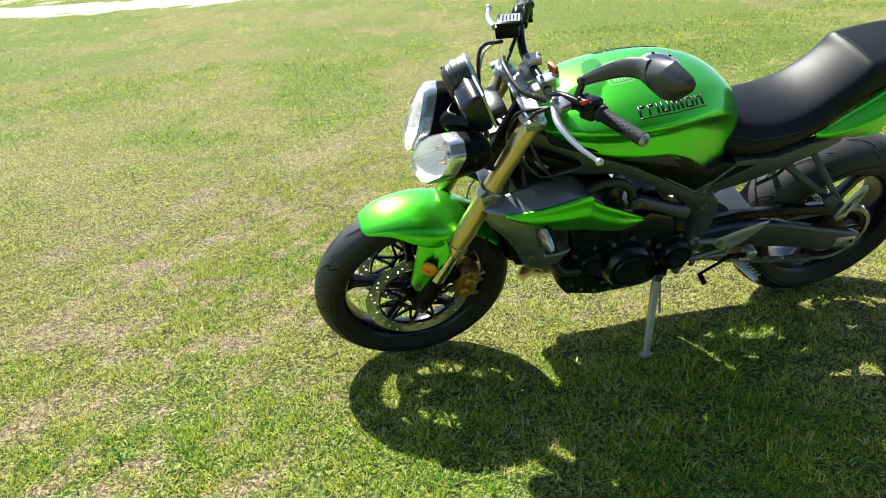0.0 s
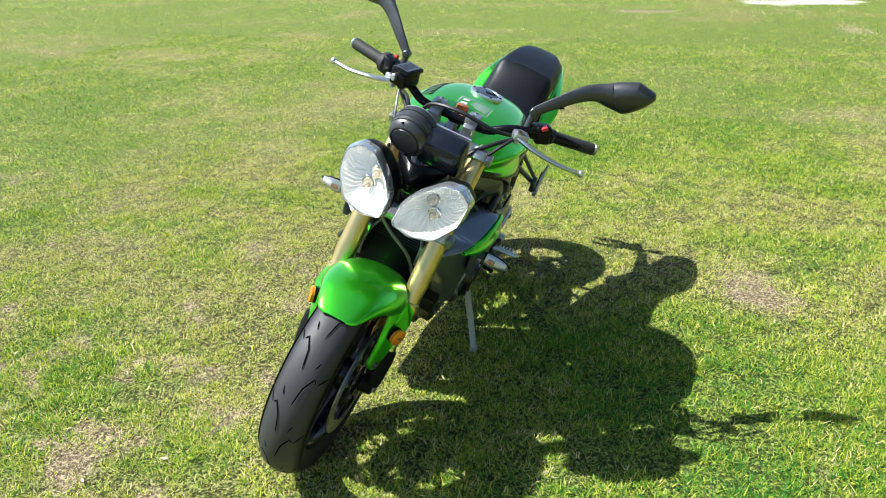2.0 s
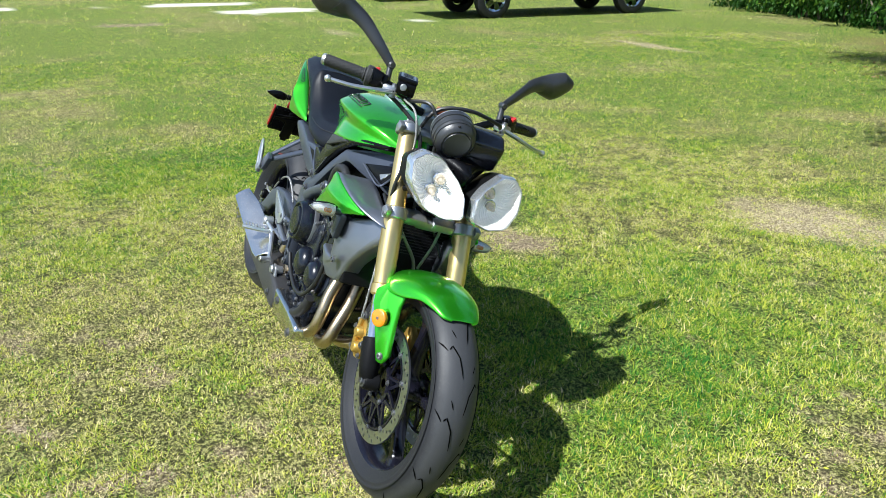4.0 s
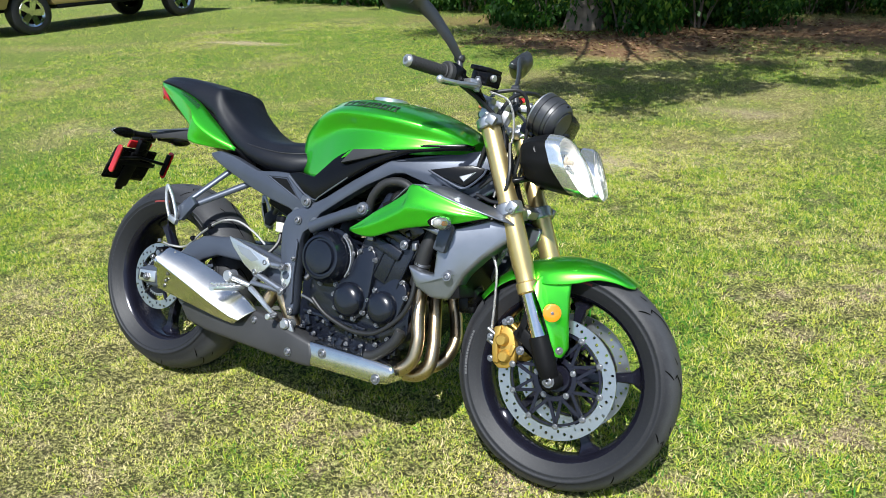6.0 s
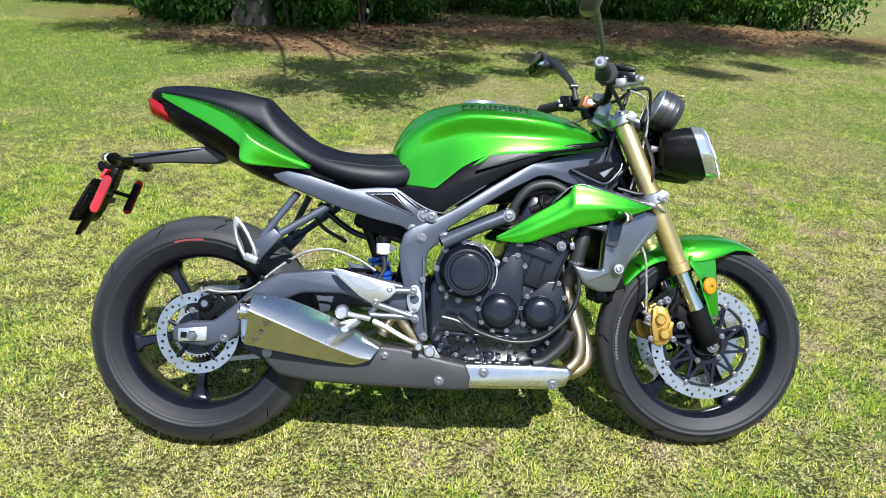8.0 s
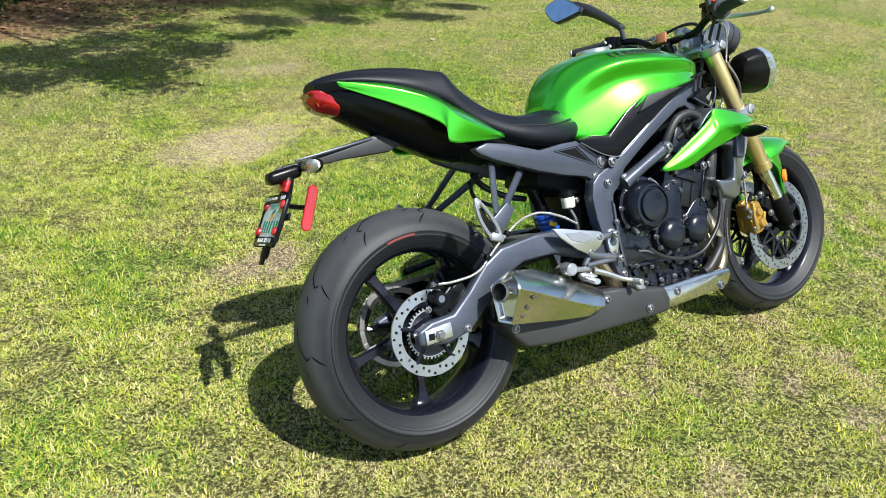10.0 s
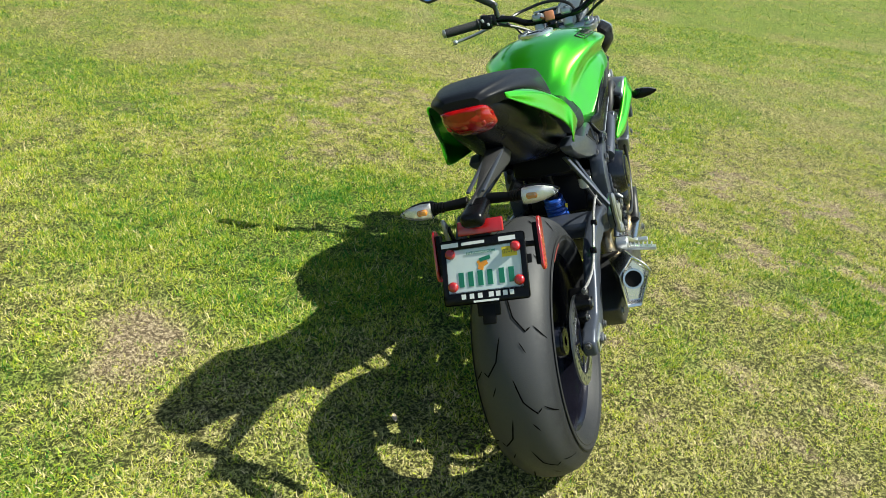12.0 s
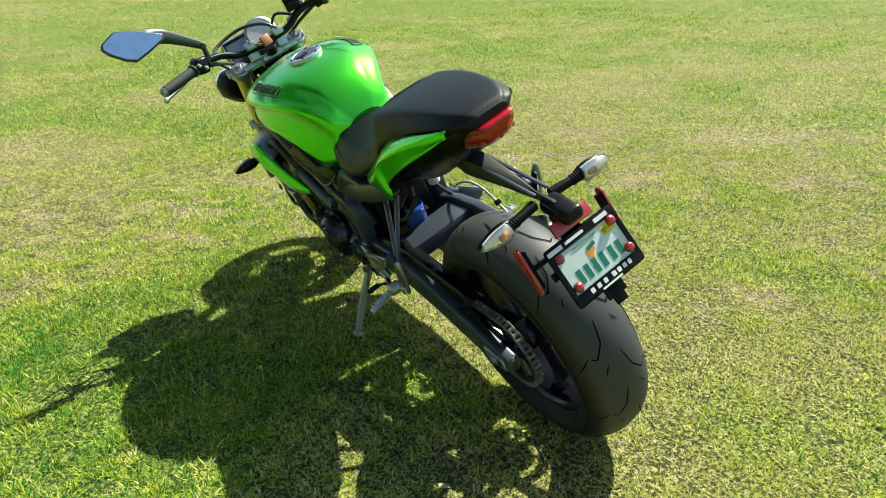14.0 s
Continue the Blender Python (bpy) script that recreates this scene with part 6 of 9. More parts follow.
# ---- headlights, clocks
def lamp_unit(sd):
    out = [(-0.006, 0.800), (-0.010, 0.852), (-0.034, 0.886), (-0.088, 0.929), (-0.132, 0.932), (-0.164, 0.905), (-0.160, 0.850), (-0.118, 0.800), (-0.060, 0.788)]
    out = [(p[0] - 0.004, p[1]) for p in out]
    cy, cz = sum(p[0] for p in out) / 9, sum(p[1] for p in out) / 9
    tight = []
    for a, b in zip(out, out[1:] + out[:1]):
        tight += [(0, a[0] + (b[0] - a[0]) * k, a[1] + (b[1] - a[1]) * k) for k in (0.15, 0.5, 0.85)]
    ring_pts = catmull(tight + [tight[0]], 3)[:-1]
    def loop(x, sc, slope):
        lo = []
        for p in ring_pts:
            y_, z_ = cy + (p.y - cy) * sc, cz + (p.z - cz) * sc
            lo.append((x - (z_ - cz) * slope - abs(y_ - cy + 0.03) * 0.10 + (y_ - cy) * 0.20, -sd * y_, z_))
        return lo
    bm = bmesh.new()
    rings(bm, [loop(1.255, 0.62, 0.1), loop(1.268, 0.78, 0.15), loop(1.30, 0.90, 0.25), loop(1.335, 0.965, 0.345), loop(1.352, 0.97, 0.385)], caps=False)
    bm.verts.ensure_lookup_table()
    n = len(ring_pts)
    bm.faces.new([bm.verts[i] for i in range(n)][::-1])
    body = part("headlight_shell", bm, BLACK_MATT, bike, "black shell of a faceted headlight")
    bm = bmesh.new()
    rings(bm, [loop(1.350, 0.975, 0.385), loop(1.352, 1.00, 0.385), loop(1.372, 1.00, 0.40), loop(1.380, 0.985, 0.40), loop(1.386, 0.945, 0.40), loop(1.385, 0.925, 0.40), loop(1.376, 0.915, 0.40)], caps=False)
    part("headlight_bezel", bm, BEZEL, body, "chromed headlight bezel")
    def fluted(x, sc, slope, k):
        return [(p[0] + (k if i % 2 else -k), p[1], p[2]) for i, p in enumerate(loop(x, sc, slope))]
    bm = bmesh.new()
    rings(bm, [loop(1.380, 0.92, 0.40), fluted(1.370, 0.87, 0.38, 0.0012), fluted(1.362, 0.80, 0.37, -0.0014), fluted(1.355, 0.72, 0.35, 0.0016), fluted(1.349, 0.62, 0.34, -0.0016), fluted(1.344, 0.52, 0.32, 0.0016), fluted(1.340, 0.42, 0.30, -0.0014), fluted(1.336, 0.30, 0.28, 0.0012), loop(1.334, 0.12, 0.25)])
    bm.faces.ensure_lookup_table()
    for f in [f for f in bm.faces if len(f.verts) > 6 and f.calc_center_median().x > 1.34]:
        bm.faces.remove(f)
    part("reflector_bowl", bm, REFLECTOR, body, "faceted bright reflector bowl", flat=True)
    bm = bmesh.new()
    for (yy, zz) in ((-0.075, 0.875), (-0.090, 0.842)):
        rod(bm, (1.328, -sd * yy, zz), (1.364, -sd * yy, zz - 0.004), 0.0075, 0.006, 14, 0.003)
        rod(bm, (1.332, -sd * yy, zz), (1.346, -sd * yy, zz), 0.012, 0.012, 18, 0.002)
    part("bulb", bm, BULB, body, "halogen bulb in a metal cap")
    bm = bmesh.new()
    for (yy, zz) in ((-0.075, 0.875), (-0.090, 0.842)):
        rod(bm, (1.330, -sd * yy, zz), (1.342, -sd * yy, zz), 0.018, 0.018, 24, 0.002)
    part("bulb_collar", bm, CHROME, body, "bright ring round each bulb")
    bm = bmesh.new()
    lo = [loop(1.386, 0.94, 0.40), loop(1.392, 0.89, 0.40), loop(1.396, 0.70, 0.39), loop(1.399, 0.4, 0.39), loop(1.400, 0.1, 0.39)]
    rings(bm, lo, caps=False)
    ln = part("headlight_lens", bm, CLEAR, body, "clear headlight lens")
    ln.visible_shadow = False
    bm = bmesh.new()
    rod(bm, (1.290, -sd * (cy - 0.052), cz + 0.028), (1.296, -sd * (cy - 0.070), cz + 0.030), 0.010, n=12)
    part("shell_recess", bm, BLACK_CABLE, body)
    return body


for sd, nm in SIDES:
    lamp_unit(sd)
bm = bmesh.new()
tube(bm, [(1.185, -0.10, 0.80), (1.23, -0.10, 0.81), (1.27, -0.06, 0.83), (1.275, 0, 0.84), (1.27, 0.06, 0.83), (1.23, 0.10, 0.81), (1.185, 0.10, 0.80)], 0.008, 10, 4)
block(bm, (1.26, 0, 0.86), (0.05, 0.05, 0.06), (0, 10, 0), 0.006)
part("headlight_bracket", bm, BLACK_PLASTIC, bike)

bm = bmesh.new()
ax_c = Vector((0.88, -0.05, -0.42)).normalized()
c0 = Vector((1.249, -0.043, 0.992))
u, v = basis(ax_c)
rings(bm, [[c0 + ax_c * h + r * (math.cos(2 * math.pi * k / 36) * u + math.sin(2 * math.pi * k / 36) * v) for k in range(36)]
           for h, r in ((-0.008, 0.047), (-0.006, 0.056), (0.012, 0.057), (0.013, 0.0545), (0.018, 0.0545), (0.019, 0.057), (0.034, 0.057), (0.036, 0.0545), (0.044, 0.0535), (0.0445, 0.0515), (0.048, 0.0515), (0.049, 0.0530), (0.058, 0.0490), (0.063, 0.0430), (0.065, 0.0400), (0.0625, 0.0385), (0.0625, 0.0360), (0.0665, 0.0340), (0.068, 0.006))])
clock = part("rev_counter", bm, MIRROR_PLASTIC, bike, "round black back of the rev counter")
bm = bmesh.new()
rings(bm, [[c0 + ax_c * h + r * (math.cos(2 * math.pi * k / 36) * u + math.sin(2 * math.pi * k / 36) * v) for k in range(36)] for h, r in ((-0.012, 0.048), (-0.006, 0.0565), (-0.003, 0.0565))], caps=False)
part("clock_rim", bm, CAST_ALU, clock)
bm = bmesh.new()
rod(bm, c0 - ax_c * 0.009, c0 - ax_c * 0.0085, 0.049, n=32)
part("clock_face", bm, DECAL_WHITE, clock, "pale dial face")
for k in range(3):
    a = radians(50 + 120 * k)
    bm = bmesh.new()
    block(bm, c0 + ax_c * 0.056 + 0.048 * (math.cos(a) * u + math.sin(a) * v), (0.012, 0.005, 0.005), (0, -25, 40), 0.001)
    part("clip", bm, BLACK_MATT, clock)
bm = bmesh.new()
prism(bm, [(1.224, 0.924), (1.263, 1.020), (1.286, 1.014), (1.310, 0.986), (1.288, 0.926), (1.250, 0.912)], -0.012, 0.096, 0.010, 3)
prism(bm, [(1.290, 0.985), (1.312, 0.982), (1.298, 0.944), (1.282, 0.940)], 0.000, 0.085, 0.005, 2)
block(bm, (1.215, 0.02, 0.945), (0.06, 0.10, 0.030), (0, 20, 0), 0.006)
lcd = part("instrument_box", bm, ENGINE_BLACK, bike, "black instrument housing beside the rev counter")
bm = bmesh.new()
block(bm, (1.2405, 0.044, 0.972), (0.002, 0.085, 0.080), (0, 22, 0), 0)
part("display", bm, SHROUD_GREY, lcd)
bm = bmesh.new()
tube(bm, [(1.222, -0.008, 0.928), (1.222, 0.094, 0.928), (1.261, 0.094, 1.020), (1.261, -0.008, 1.020)], 0.0035, 8, 1)
part("housing_rim", bm, SATIN_ALU, lcd, "silver rim of the housing")
bm = bmesh.new()
patch(bm, [[(1.262, -0.062, 0.935), (1.285, -0.04, 0.930), (1.312, 0.0, 0.925), (1.285, 0.04, 0.930), (1.262, 0.078, 0.940)],
           [(1.275, -0.056, 0.912), (1.305, -0.03, 0.905), (1.336, 0.002, 0.900), (1.305, 0.032, 0.905), (1.275, 0.07, 0.915)],
           [(1.272, -0.030, 0.872), (1.300, -0.015, 0.868), (1.318, 0.004, 0.866), (1.300, 0.022, 0.868), (1.272, 0.036, 0.872)]], 4, 4)
thicken(part("headlight_cowl", bm, BLACK_PLASTIC, bike, "black pointed cowl between the headlights", recalc=False), 0.003)
for k in range(6):
    bm = bmesh.new()
    block(bm, (1.302 - 0.004 * k, -0.026 + 0.006 * k, 0.900 - 0.012 * k), (0.006, 0.030, 0.004), (0, 0, 35), 0)
    part("cowl_slat", bm, BLACK_MATT, lcd)

# ---- tank
bm = bmesh.new()
# stations from the seat forward: lower edge, knee recess, shoulder, upper edge and crown
ST = ((0.512, .800, .048, .825, .055, .842, .050, .853, .028, .856), (0.534, .767, .090, .812, .090, .860, .088, .894, .048, .900), (0.574, .745, .116, .834, .106, .894, .113, .938, .060, .945),
      (0.630, .737, .139, .865, .123, .920, .146, .966, .074, .974), (0.700, .786, .162, .890, .142, .934, .174, .980, .088, .988), (0.780, .829, .177, .893, .159, .934, .189, .982, .094, .992),
      (0.870, .840, .180, .890, .166, .929, .190, .974, .094, .986), (0.960, .853, .166, .886, .157, .921, .172, .956, .084, .967), (1.035, .866, .130, .884, .126, .908, .132, .931, .068, .938), (1.085, .874, .084, .880, .083, .888, .080, .898, .046, .900))
grid = []
for x, zl, wl, zm, wm, zs, ws, zu, wu, zt in ST:
    dip = -0.004 * min(1, max(0, (x - 0.58) / 0.16)) * min(1, max(0, (1.06 - x) / 0.10))
    def between(a, b, k):
        return (x, a[1] + (b[1] - a[1]) * k, a[2] + (b[2] - a[2]) * k)
    low_, mid_, sho, upp = (x, -wl, zl), (x, -wm, zm), (x, -ws, zs), (x, -wu, zu)
    half = [low_, between(low_, mid_, 0.60), mid_, between(mid_, sho, 0.78), between(sho, upp, 0.14),
            (x, -(0.45 * ws + 0.55 * wu) + 0.5 * dip, 0.45 * zs + 0.55 * zu - dip * 0.8), (x, -wu - 0.3 * dip, zu + 0.15 * dip)]
    grid.append([(x, -wl + 0.02, zl - 0.012)] + half + [(x, 0, zt)] + [(a, -b, c) for a, b, c in half[::-1]] + [(x, wl - 0.02, zl - 0.012)])
vg = patch(bm, grid, 5, 3)
for edge in (vg[0], vg[-1]):
    bm.faces.new(edge if edge is vg[0] else edge[::-1])
tank = part("fuel_tank", bm, GREEN, bike, "glossy metallic green fuel tank", angle=60, recalc=False)


# filler cap
cap_c = Vector((0.757, 0, 0.9945))
for nm_, prof, mat_, lb in (("filler_ring", ((-0.006, 0.051), (0.002, 0.051), (0.004, 0.048), (0.004, 0.038), (0.001, 0.036)), SATIN_ALU, "silver filler ring"),
                            ("filler_lid", ((-0.001, 0.0375), (0.002, 0.0375), (0.0035, 0.034), (0.004, 0.004)), GRAPHITE, "dark filler lid"),):
    bm = bmesh.new()
    rings(bm, [[cap_c + Vector((r * math.cos(2 * math.pi * k / 40), r * math.sin(2 * math.pi * k / 40), h)) for k in range(40)] for h, r in prof])
    part(nm_, bm, mat_, tank, lb)
for k in range(6):
    a = radians(60 * k + 30)
    bolt((0.757 + 0.043 * math.cos(a), 0.043 * math.sin(a), 0.998), (0, 0, 1), tank, 0.0035, 0.002, BLACK_PLASTIC)
bm = bmesh.new()
block(bm, (0.750, 0.010, 0.999), (0.022, 0.034, 0.003), (0, 0, 20), 0.001)
part("key_flap", bm, BLACK_PLASTIC, tank)

# tank lettering: plain dark shapes, one a letter
bpy.context.view_layer.update()


def on_tank(x, s, sd):
    xs = [q[0] for q in ST]
    zs, ws, zu, wu = (float(np.interp(x, xs, [q[k] for q in ST])) for k in (5, 6, 7, 8))
    y_, z_ = ws + (wu - ws) * s, zs + (zu - zs) * s
    _, at, n_, _ = tank.closest_point_on_mesh(Vector((x, sd * (y_ + 0.01), z_ + 0.02)))
    return at + n_ * (0.0014 if n_.z > 0 else -0.0014)


def tank_stroke(bm, p, q, sd):
    """A flat stroke laid along the tank between two corners, in short steps."""
    n = max(1, int(abs(q[0] - p[0]) / 0.006))
    xs = np.linspace(p[0], q[0], n + 1)
    low_ = [bm.verts.new(on_tank(x, p[1], sd)) for x in xs]
    upp_ = [bm.verts.new(on_tank(x, q[1], sd)) for x in xs]
    for k in range(n):
        bm.faces.new((low_[k], low_[k + 1], upp_[k + 1], upp_[k]))


LETTER_LOW, LETTER_TOP = 0.36, 0.64
for sd, nm in SIDES:
    widths = (0.018, 0.016, 0.006, 0.022, 0.032, 0.024, 0.024)
    tot = sum(widths) + 0.007 * 6
    x = 0.795 + tot / 2 - 0.01 if sd > 0 else 0.795 - tot / 2 - 0.01
    dirn = -1 if sd > 0 else 1
    start = x
    for i, w_ in enumerate(widths):
        bm = bmesh.new()
        x0, x1 = x, x + dirn * w_
        t_ = 0.0055 * dirn
        bar_ = 0.06
        tank_stroke(bm, (x0, LETTER_LOW), (x0 + t_, LETTER_TOP), sd)
        if w_ > 0.020:
            tank_stroke(bm, (x1 - t_, LETTER_LOW), (x1, LETTER_TOP), sd)
        if w_ > 0.030:
            tank_stroke(bm, ((x0 + x1) / 2 - t_ / 2, LETTER_LOW), ((x0 + x1) / 2 + t_ / 2, LETTER_TOP - bar_), sd)
        if w_ > 0.010:
            if i in (3, 5):
                tank_stroke(bm, (x0 + t_, LETTER_LOW), (x1 - t_ if w_ > 0.020 else x1, LETTER_LOW + bar_), sd)
            if i != 3:
                tank_stroke(bm, (x0 + t_, LETTER_TOP - bar_), (x1 - t_ if w_ > 0.020 else x1, LETTER_TOP), sd)
        ob = part("tank_lettering", bm, DECAL_BLACK, tank, recalc=True)
        thicken(ob, 0.0012, 0)
        x += dirn * (w_ + 0.007)
    bm = bmesh.new()
    tank_stroke(bm, (start, LETTER_LOW - 0.07), (x, LETTER_LOW - 0.045), sd)
    thicken(part("tank_underline", bm, DECAL_BLACK, tank, recalc=True), 0.0012, 0)
bm = bmesh.new()
for x, y, lx, ly in ((0.850, 0, 0.002, 0.100), (0.910, 0, 0.002, 0.092), (0.880, 0.049, 0.060, 0.002), (0.880, -0.049, 0.060, 0.002), (0.862, 0.020, 0.003, 0.045), (0.870, 0.016, 0.003, 0.052), (0.878, 0.020, 0.003, 0.044), (0.886, 0.016, 0.003, 0.052),
                     (0.895, 0.022, 0.004, 0.038), (0.866, -0.030, 0.014, 0.020), (0.890, -0.030, 0.014, 0.020)):
    ys = np.linspace(y - ly / 2, y + ly / 2, 2 + int(ly / 0.012))
    rows_ = []
    for xx in (x - lx / 2, x + lx / 2):
        row_ = []
        for yy in ys:
            hit, at, n_, _ = tank.ray_cast(Vector((xx, yy, 1.2)), Vector((0, 0, -1)))
            row_.append(bm.verts.new(at + Vector((0, 0, 0.0012))))
        rows_.append(row_)
    for k in range(len(ys) - 1):
        bm.faces.new((rows_[0][k], rows_[1][k], rows_[1][k + 1], rows_[0][k + 1]))
part("info_sticker", bm, DECAL_GREY, tank, "pale printed sticker on the tank top")

# black panels under the tank, with a raised grey edge
for sd, nm in SIDES:
    bm = bmesh.new()
    prism(bm, [(0.528, 0.742), (0.600, 0.693), (0.650, 0.676), (0.672, 0.690), (0.765, 0.752), (0.835, 0.796), (0.945, 0.842), (1.085, 0.872), (1.09, 0.886), (1.0, 0.872), (0.86, 0.846), (0.758, 0.836), (0.70, 0.800), (0.632, 0.742), (0.57, 0.75)],
          sd * 0.105, sd * 0.158, 0.006, 2, lambda c, sd=sd: -sd * max(0, c.x - 0.95) * 0.40 + sd * max(-0.014, min(0.02, (c.x - 0.65) * 0.14)))
    pn = part("tank_side_panel", bm, BLACK_PLASTIC, bike, "satin black panel under the tank")
    bm = bmesh.new()
    tube(bm, [(0.535, sd * 0.144, 0.735), (0.600, sd * 0.152, 0.693), (0.650, sd * 0.159, 0.678), (0.672, sd * 0.162, 0.692), (0.765, sd * 0.175, 0.754)], 0.0020, 6, 5)
    part("panel_edge", bm, SHROUD_GREY, pn)
    bm = bmesh.new()
    prism(bm, [(0.735, 0.790), (0.80, 0.808), (0.86, 0.826), (0.93, 0.842), (0.86, 0.843), (0.772, 0.832)], sd * 0.160, sd * 0.181, 0.003, 2, lambda c, sd=sd: -sd * max(0, c.x - 0.9) * 0.3)
    part("panel_flash", bm, GUARD_GREY, pn, "grey flash along the panel")

# ---- frame
for sd, nm in SIDES:
    bm = bmesh.new()
    beam = [(0.575, 0.640), (0.615, 0.655), (0.680, 0.688), (0.775, 0.750), (0.887, 0.817), (0.979, 0.842), (1.130, 0.884), (1.160, 0.850), (1.150, 0.775), (1.105, 0.742), (1.040, 0.758), (0.984, 0.770), (0.935, 0.786),
            (0.903, 0.782), (0.823, 0.740), (0.745, 0.690), (0.672, 0.640), (0.648, 0.600), (0.620, 0.578), (0.612, 0.545), (0.613, 0.45), (0.622, 0.365), (0.622, 0.336), (0.604, 0.330), (0.588, 0.362), (0.566, 0.430), (0.546, 0.520), (0.541, 0.580), (0.552, 0.620)]
    prism(bm, beam, sd * 0.112, sd * 0.152, 0.006, 2, lambda c, sd=sd: sd * (-max(0, c.x - 0.94) * 0.52 + 0.014 * math.exp(-((c.x - 0.85) / 0.12) ** 2)))
    fr = part("main_frame", bm, GRAPHITE, bike, "dark grey cast twin-spar frame")
    bm = bmesh.new()
    tube(bm, [(0.655, sd * 0.155, 0.60), (0.74, sd * 0.160, 0.640), (0.827, sd * 0.158, 0.676)], (0.020, 0.017, 0.020), 12, 5)
    part("engine_mount", bm, GRAPHITE, fr)
    bm = bmesh.new()
    tube(bm, [(0.832, sd * 0.150, 0.672), (0.850, sd * 0.163, 0.715), (0.885, sd * 0.168, 0.752), (0.935, sd * 0.168, 0.762), (0.975, sd * 0.168, 0.745), (1.01, sd * 0.165, 0.715)], 0.0125, 12, 5)
    part("coolant_pipe", bm, HOSE_RUBBER, fr)
    rod_b = bmesh.new()
    rod(rod_b, (0.827, sd * 0.150, 0.676), (0.827, sd * 0.176, 0.676), 0.019, n=20, bev=0.003)
    part("mount_boss", rod_b, GRAPHITE, fr)
    for q, r_, y_ in (((0.827, 0.676), 0.011, 0.176), ((0.625, 0.668), 0.011, 0.158), ((0.600, 0.612), 0.009, 0.155), ((0.662, 0.615), 0.010, 0.158), ((0.612, 0.348), 0.008, 0.152), ((0.606, 0.500), 0.006, 0.159)):
        bolt((q[0], sd * y_, q[1]), (0, sd, 0), fr, r_, 0.008)
    # raised web down the front of the column
    bm = bmesh.new()
    prism(bm, [(0.604, 0.560), (0.612, 0.548), (0.613, 0.450), (0.621, 0.372), (0.613, 0.366), (0.604, 0.450)], sd * 0.150, sd * 0.159, 0.003)
    part("frame_web", bm, GRAPHITE, fr)
    # chain adjuster eccentric and pivot plate
    bm = bmesh.new()
    pts_ = [(0.585 + (0.020 if abs(math.sin(a)) < 0.8 else 0.024) * math.cos(a), 0.448 + 0.037 * math.sin(a)) for a in np.linspace(0, 2 * math.pi, 17)[:-1]]
    prism(bm, pts_, sd * 0.150, sd * 0.158, 0.002)
    pv = part("pivot_plate", bm, SATIN_ALU, fr, "oval alloy pivot plate")
    bm = bmesh.new()
    rod(bm, (0.585, sd * 0.156, 0.448), (0.585, sd * 0.160, 0.448), 0.0125, n=18, bev=0.002)
    part("pivot_plug", bm, GRAPHITE, pv)
    for dz in (-0.028, 0.028):
        bolt((0.585, sd * 0.158, 0.448 + dz), (0, sd, 0), pv, 0.004, 0.003)
    # triangular air intake by the headstock
    bm = bmesh.new()
    tri = [(0.992, 0.806), (1.10, 0.834), (1.140, 0.829), (1.130, 0.808), (1.095, 0.775), (1.05, 0.786)]
    prism(bm, tri, sd * 0.10, sd * 0.138, 0.004, 2, lambda c, sd=sd: -sd * max(0, c.x - 1.0) * 0.28)
    ai = part("air_intake", bm, BLACK_PLASTIC, fr, "black angular intake moulding")
    bm = bmesh.new()
    prism(bm, [(1.075, 0.800), (1.118, 0.818), (1.090, 0.786)], sd * 0.118, sd * 0.142, 0.002, 1, lambda c, sd=sd: -sd * max(0, c.x - 1.0) * 0.28)
    part("intake_vane", bm, CAST_ALU, ai)
    bm = bmesh.new()
    tube(bm, [(0.996, sd * 0.142, 0.805), (1.05, sd * 0.130, 0.783), (1.096, sd * 0.118, 0.772), (1.134, sd * 0.106, 0.808), (1.142, sd * 0.10, 0.829)], 0.003, 6, 4)
    part("intake_edge", bm, GRAPHITE, ai)
    # seat rail with a pressed triangle
    bm = bmesh.new()
    rail = [(0.200, 0.768), (0.240, 0.779), (0.300, 0.768), (0.405, 0.735), (0.480, 0.742), (0.560, 0.742), (0.610, 0.700), (0.640, 0.676), (0.628, 0.648), (0.585, 0.612), (0.545, 0.640), (0.470, 0.656), (0.390, 0.680), (0.265, 0.728), (0.215, 0.752)]
    prism(bm, rail, sd * 0.104, sd * 0.136, 0.006, 2)
    rl = part("seat_rail", bm, GRAPHITE, bike, "dark grey cast seat rail")
    bm = bmesh.new()
    prism(bm, [(0.455, 0.722), (0.520, 0.724), (0.572, 0.672)], sd * 0.1345, sd * 0.1372, 0.0008, 1)
    part("rail_recess", bm, BLACK_MATT, rl)
    bm = bmesh.new()
    tube(bm, [(0.448, sd * 0.136, 0.726), (0.522, sd * 0.136, 0.729), (0.580, sd * 0.136, 0.668), (0.448, sd * 0.136, 0.726)], 0.0025, 6, 1)
    part("rail_bead", bm, GRAPHITE, rl)
    bolt((0.605, sd * 0.137, 0.672), (0, sd, 0), rl, 0.013, 0.006)
    bolt((0.575, sd * 0.137, 0.636), (0, sd, 0), rl, 0.008, 0.005)
    # passenger peg hanger: two flat struts that meet at the peg
    bm = bmesh.new()
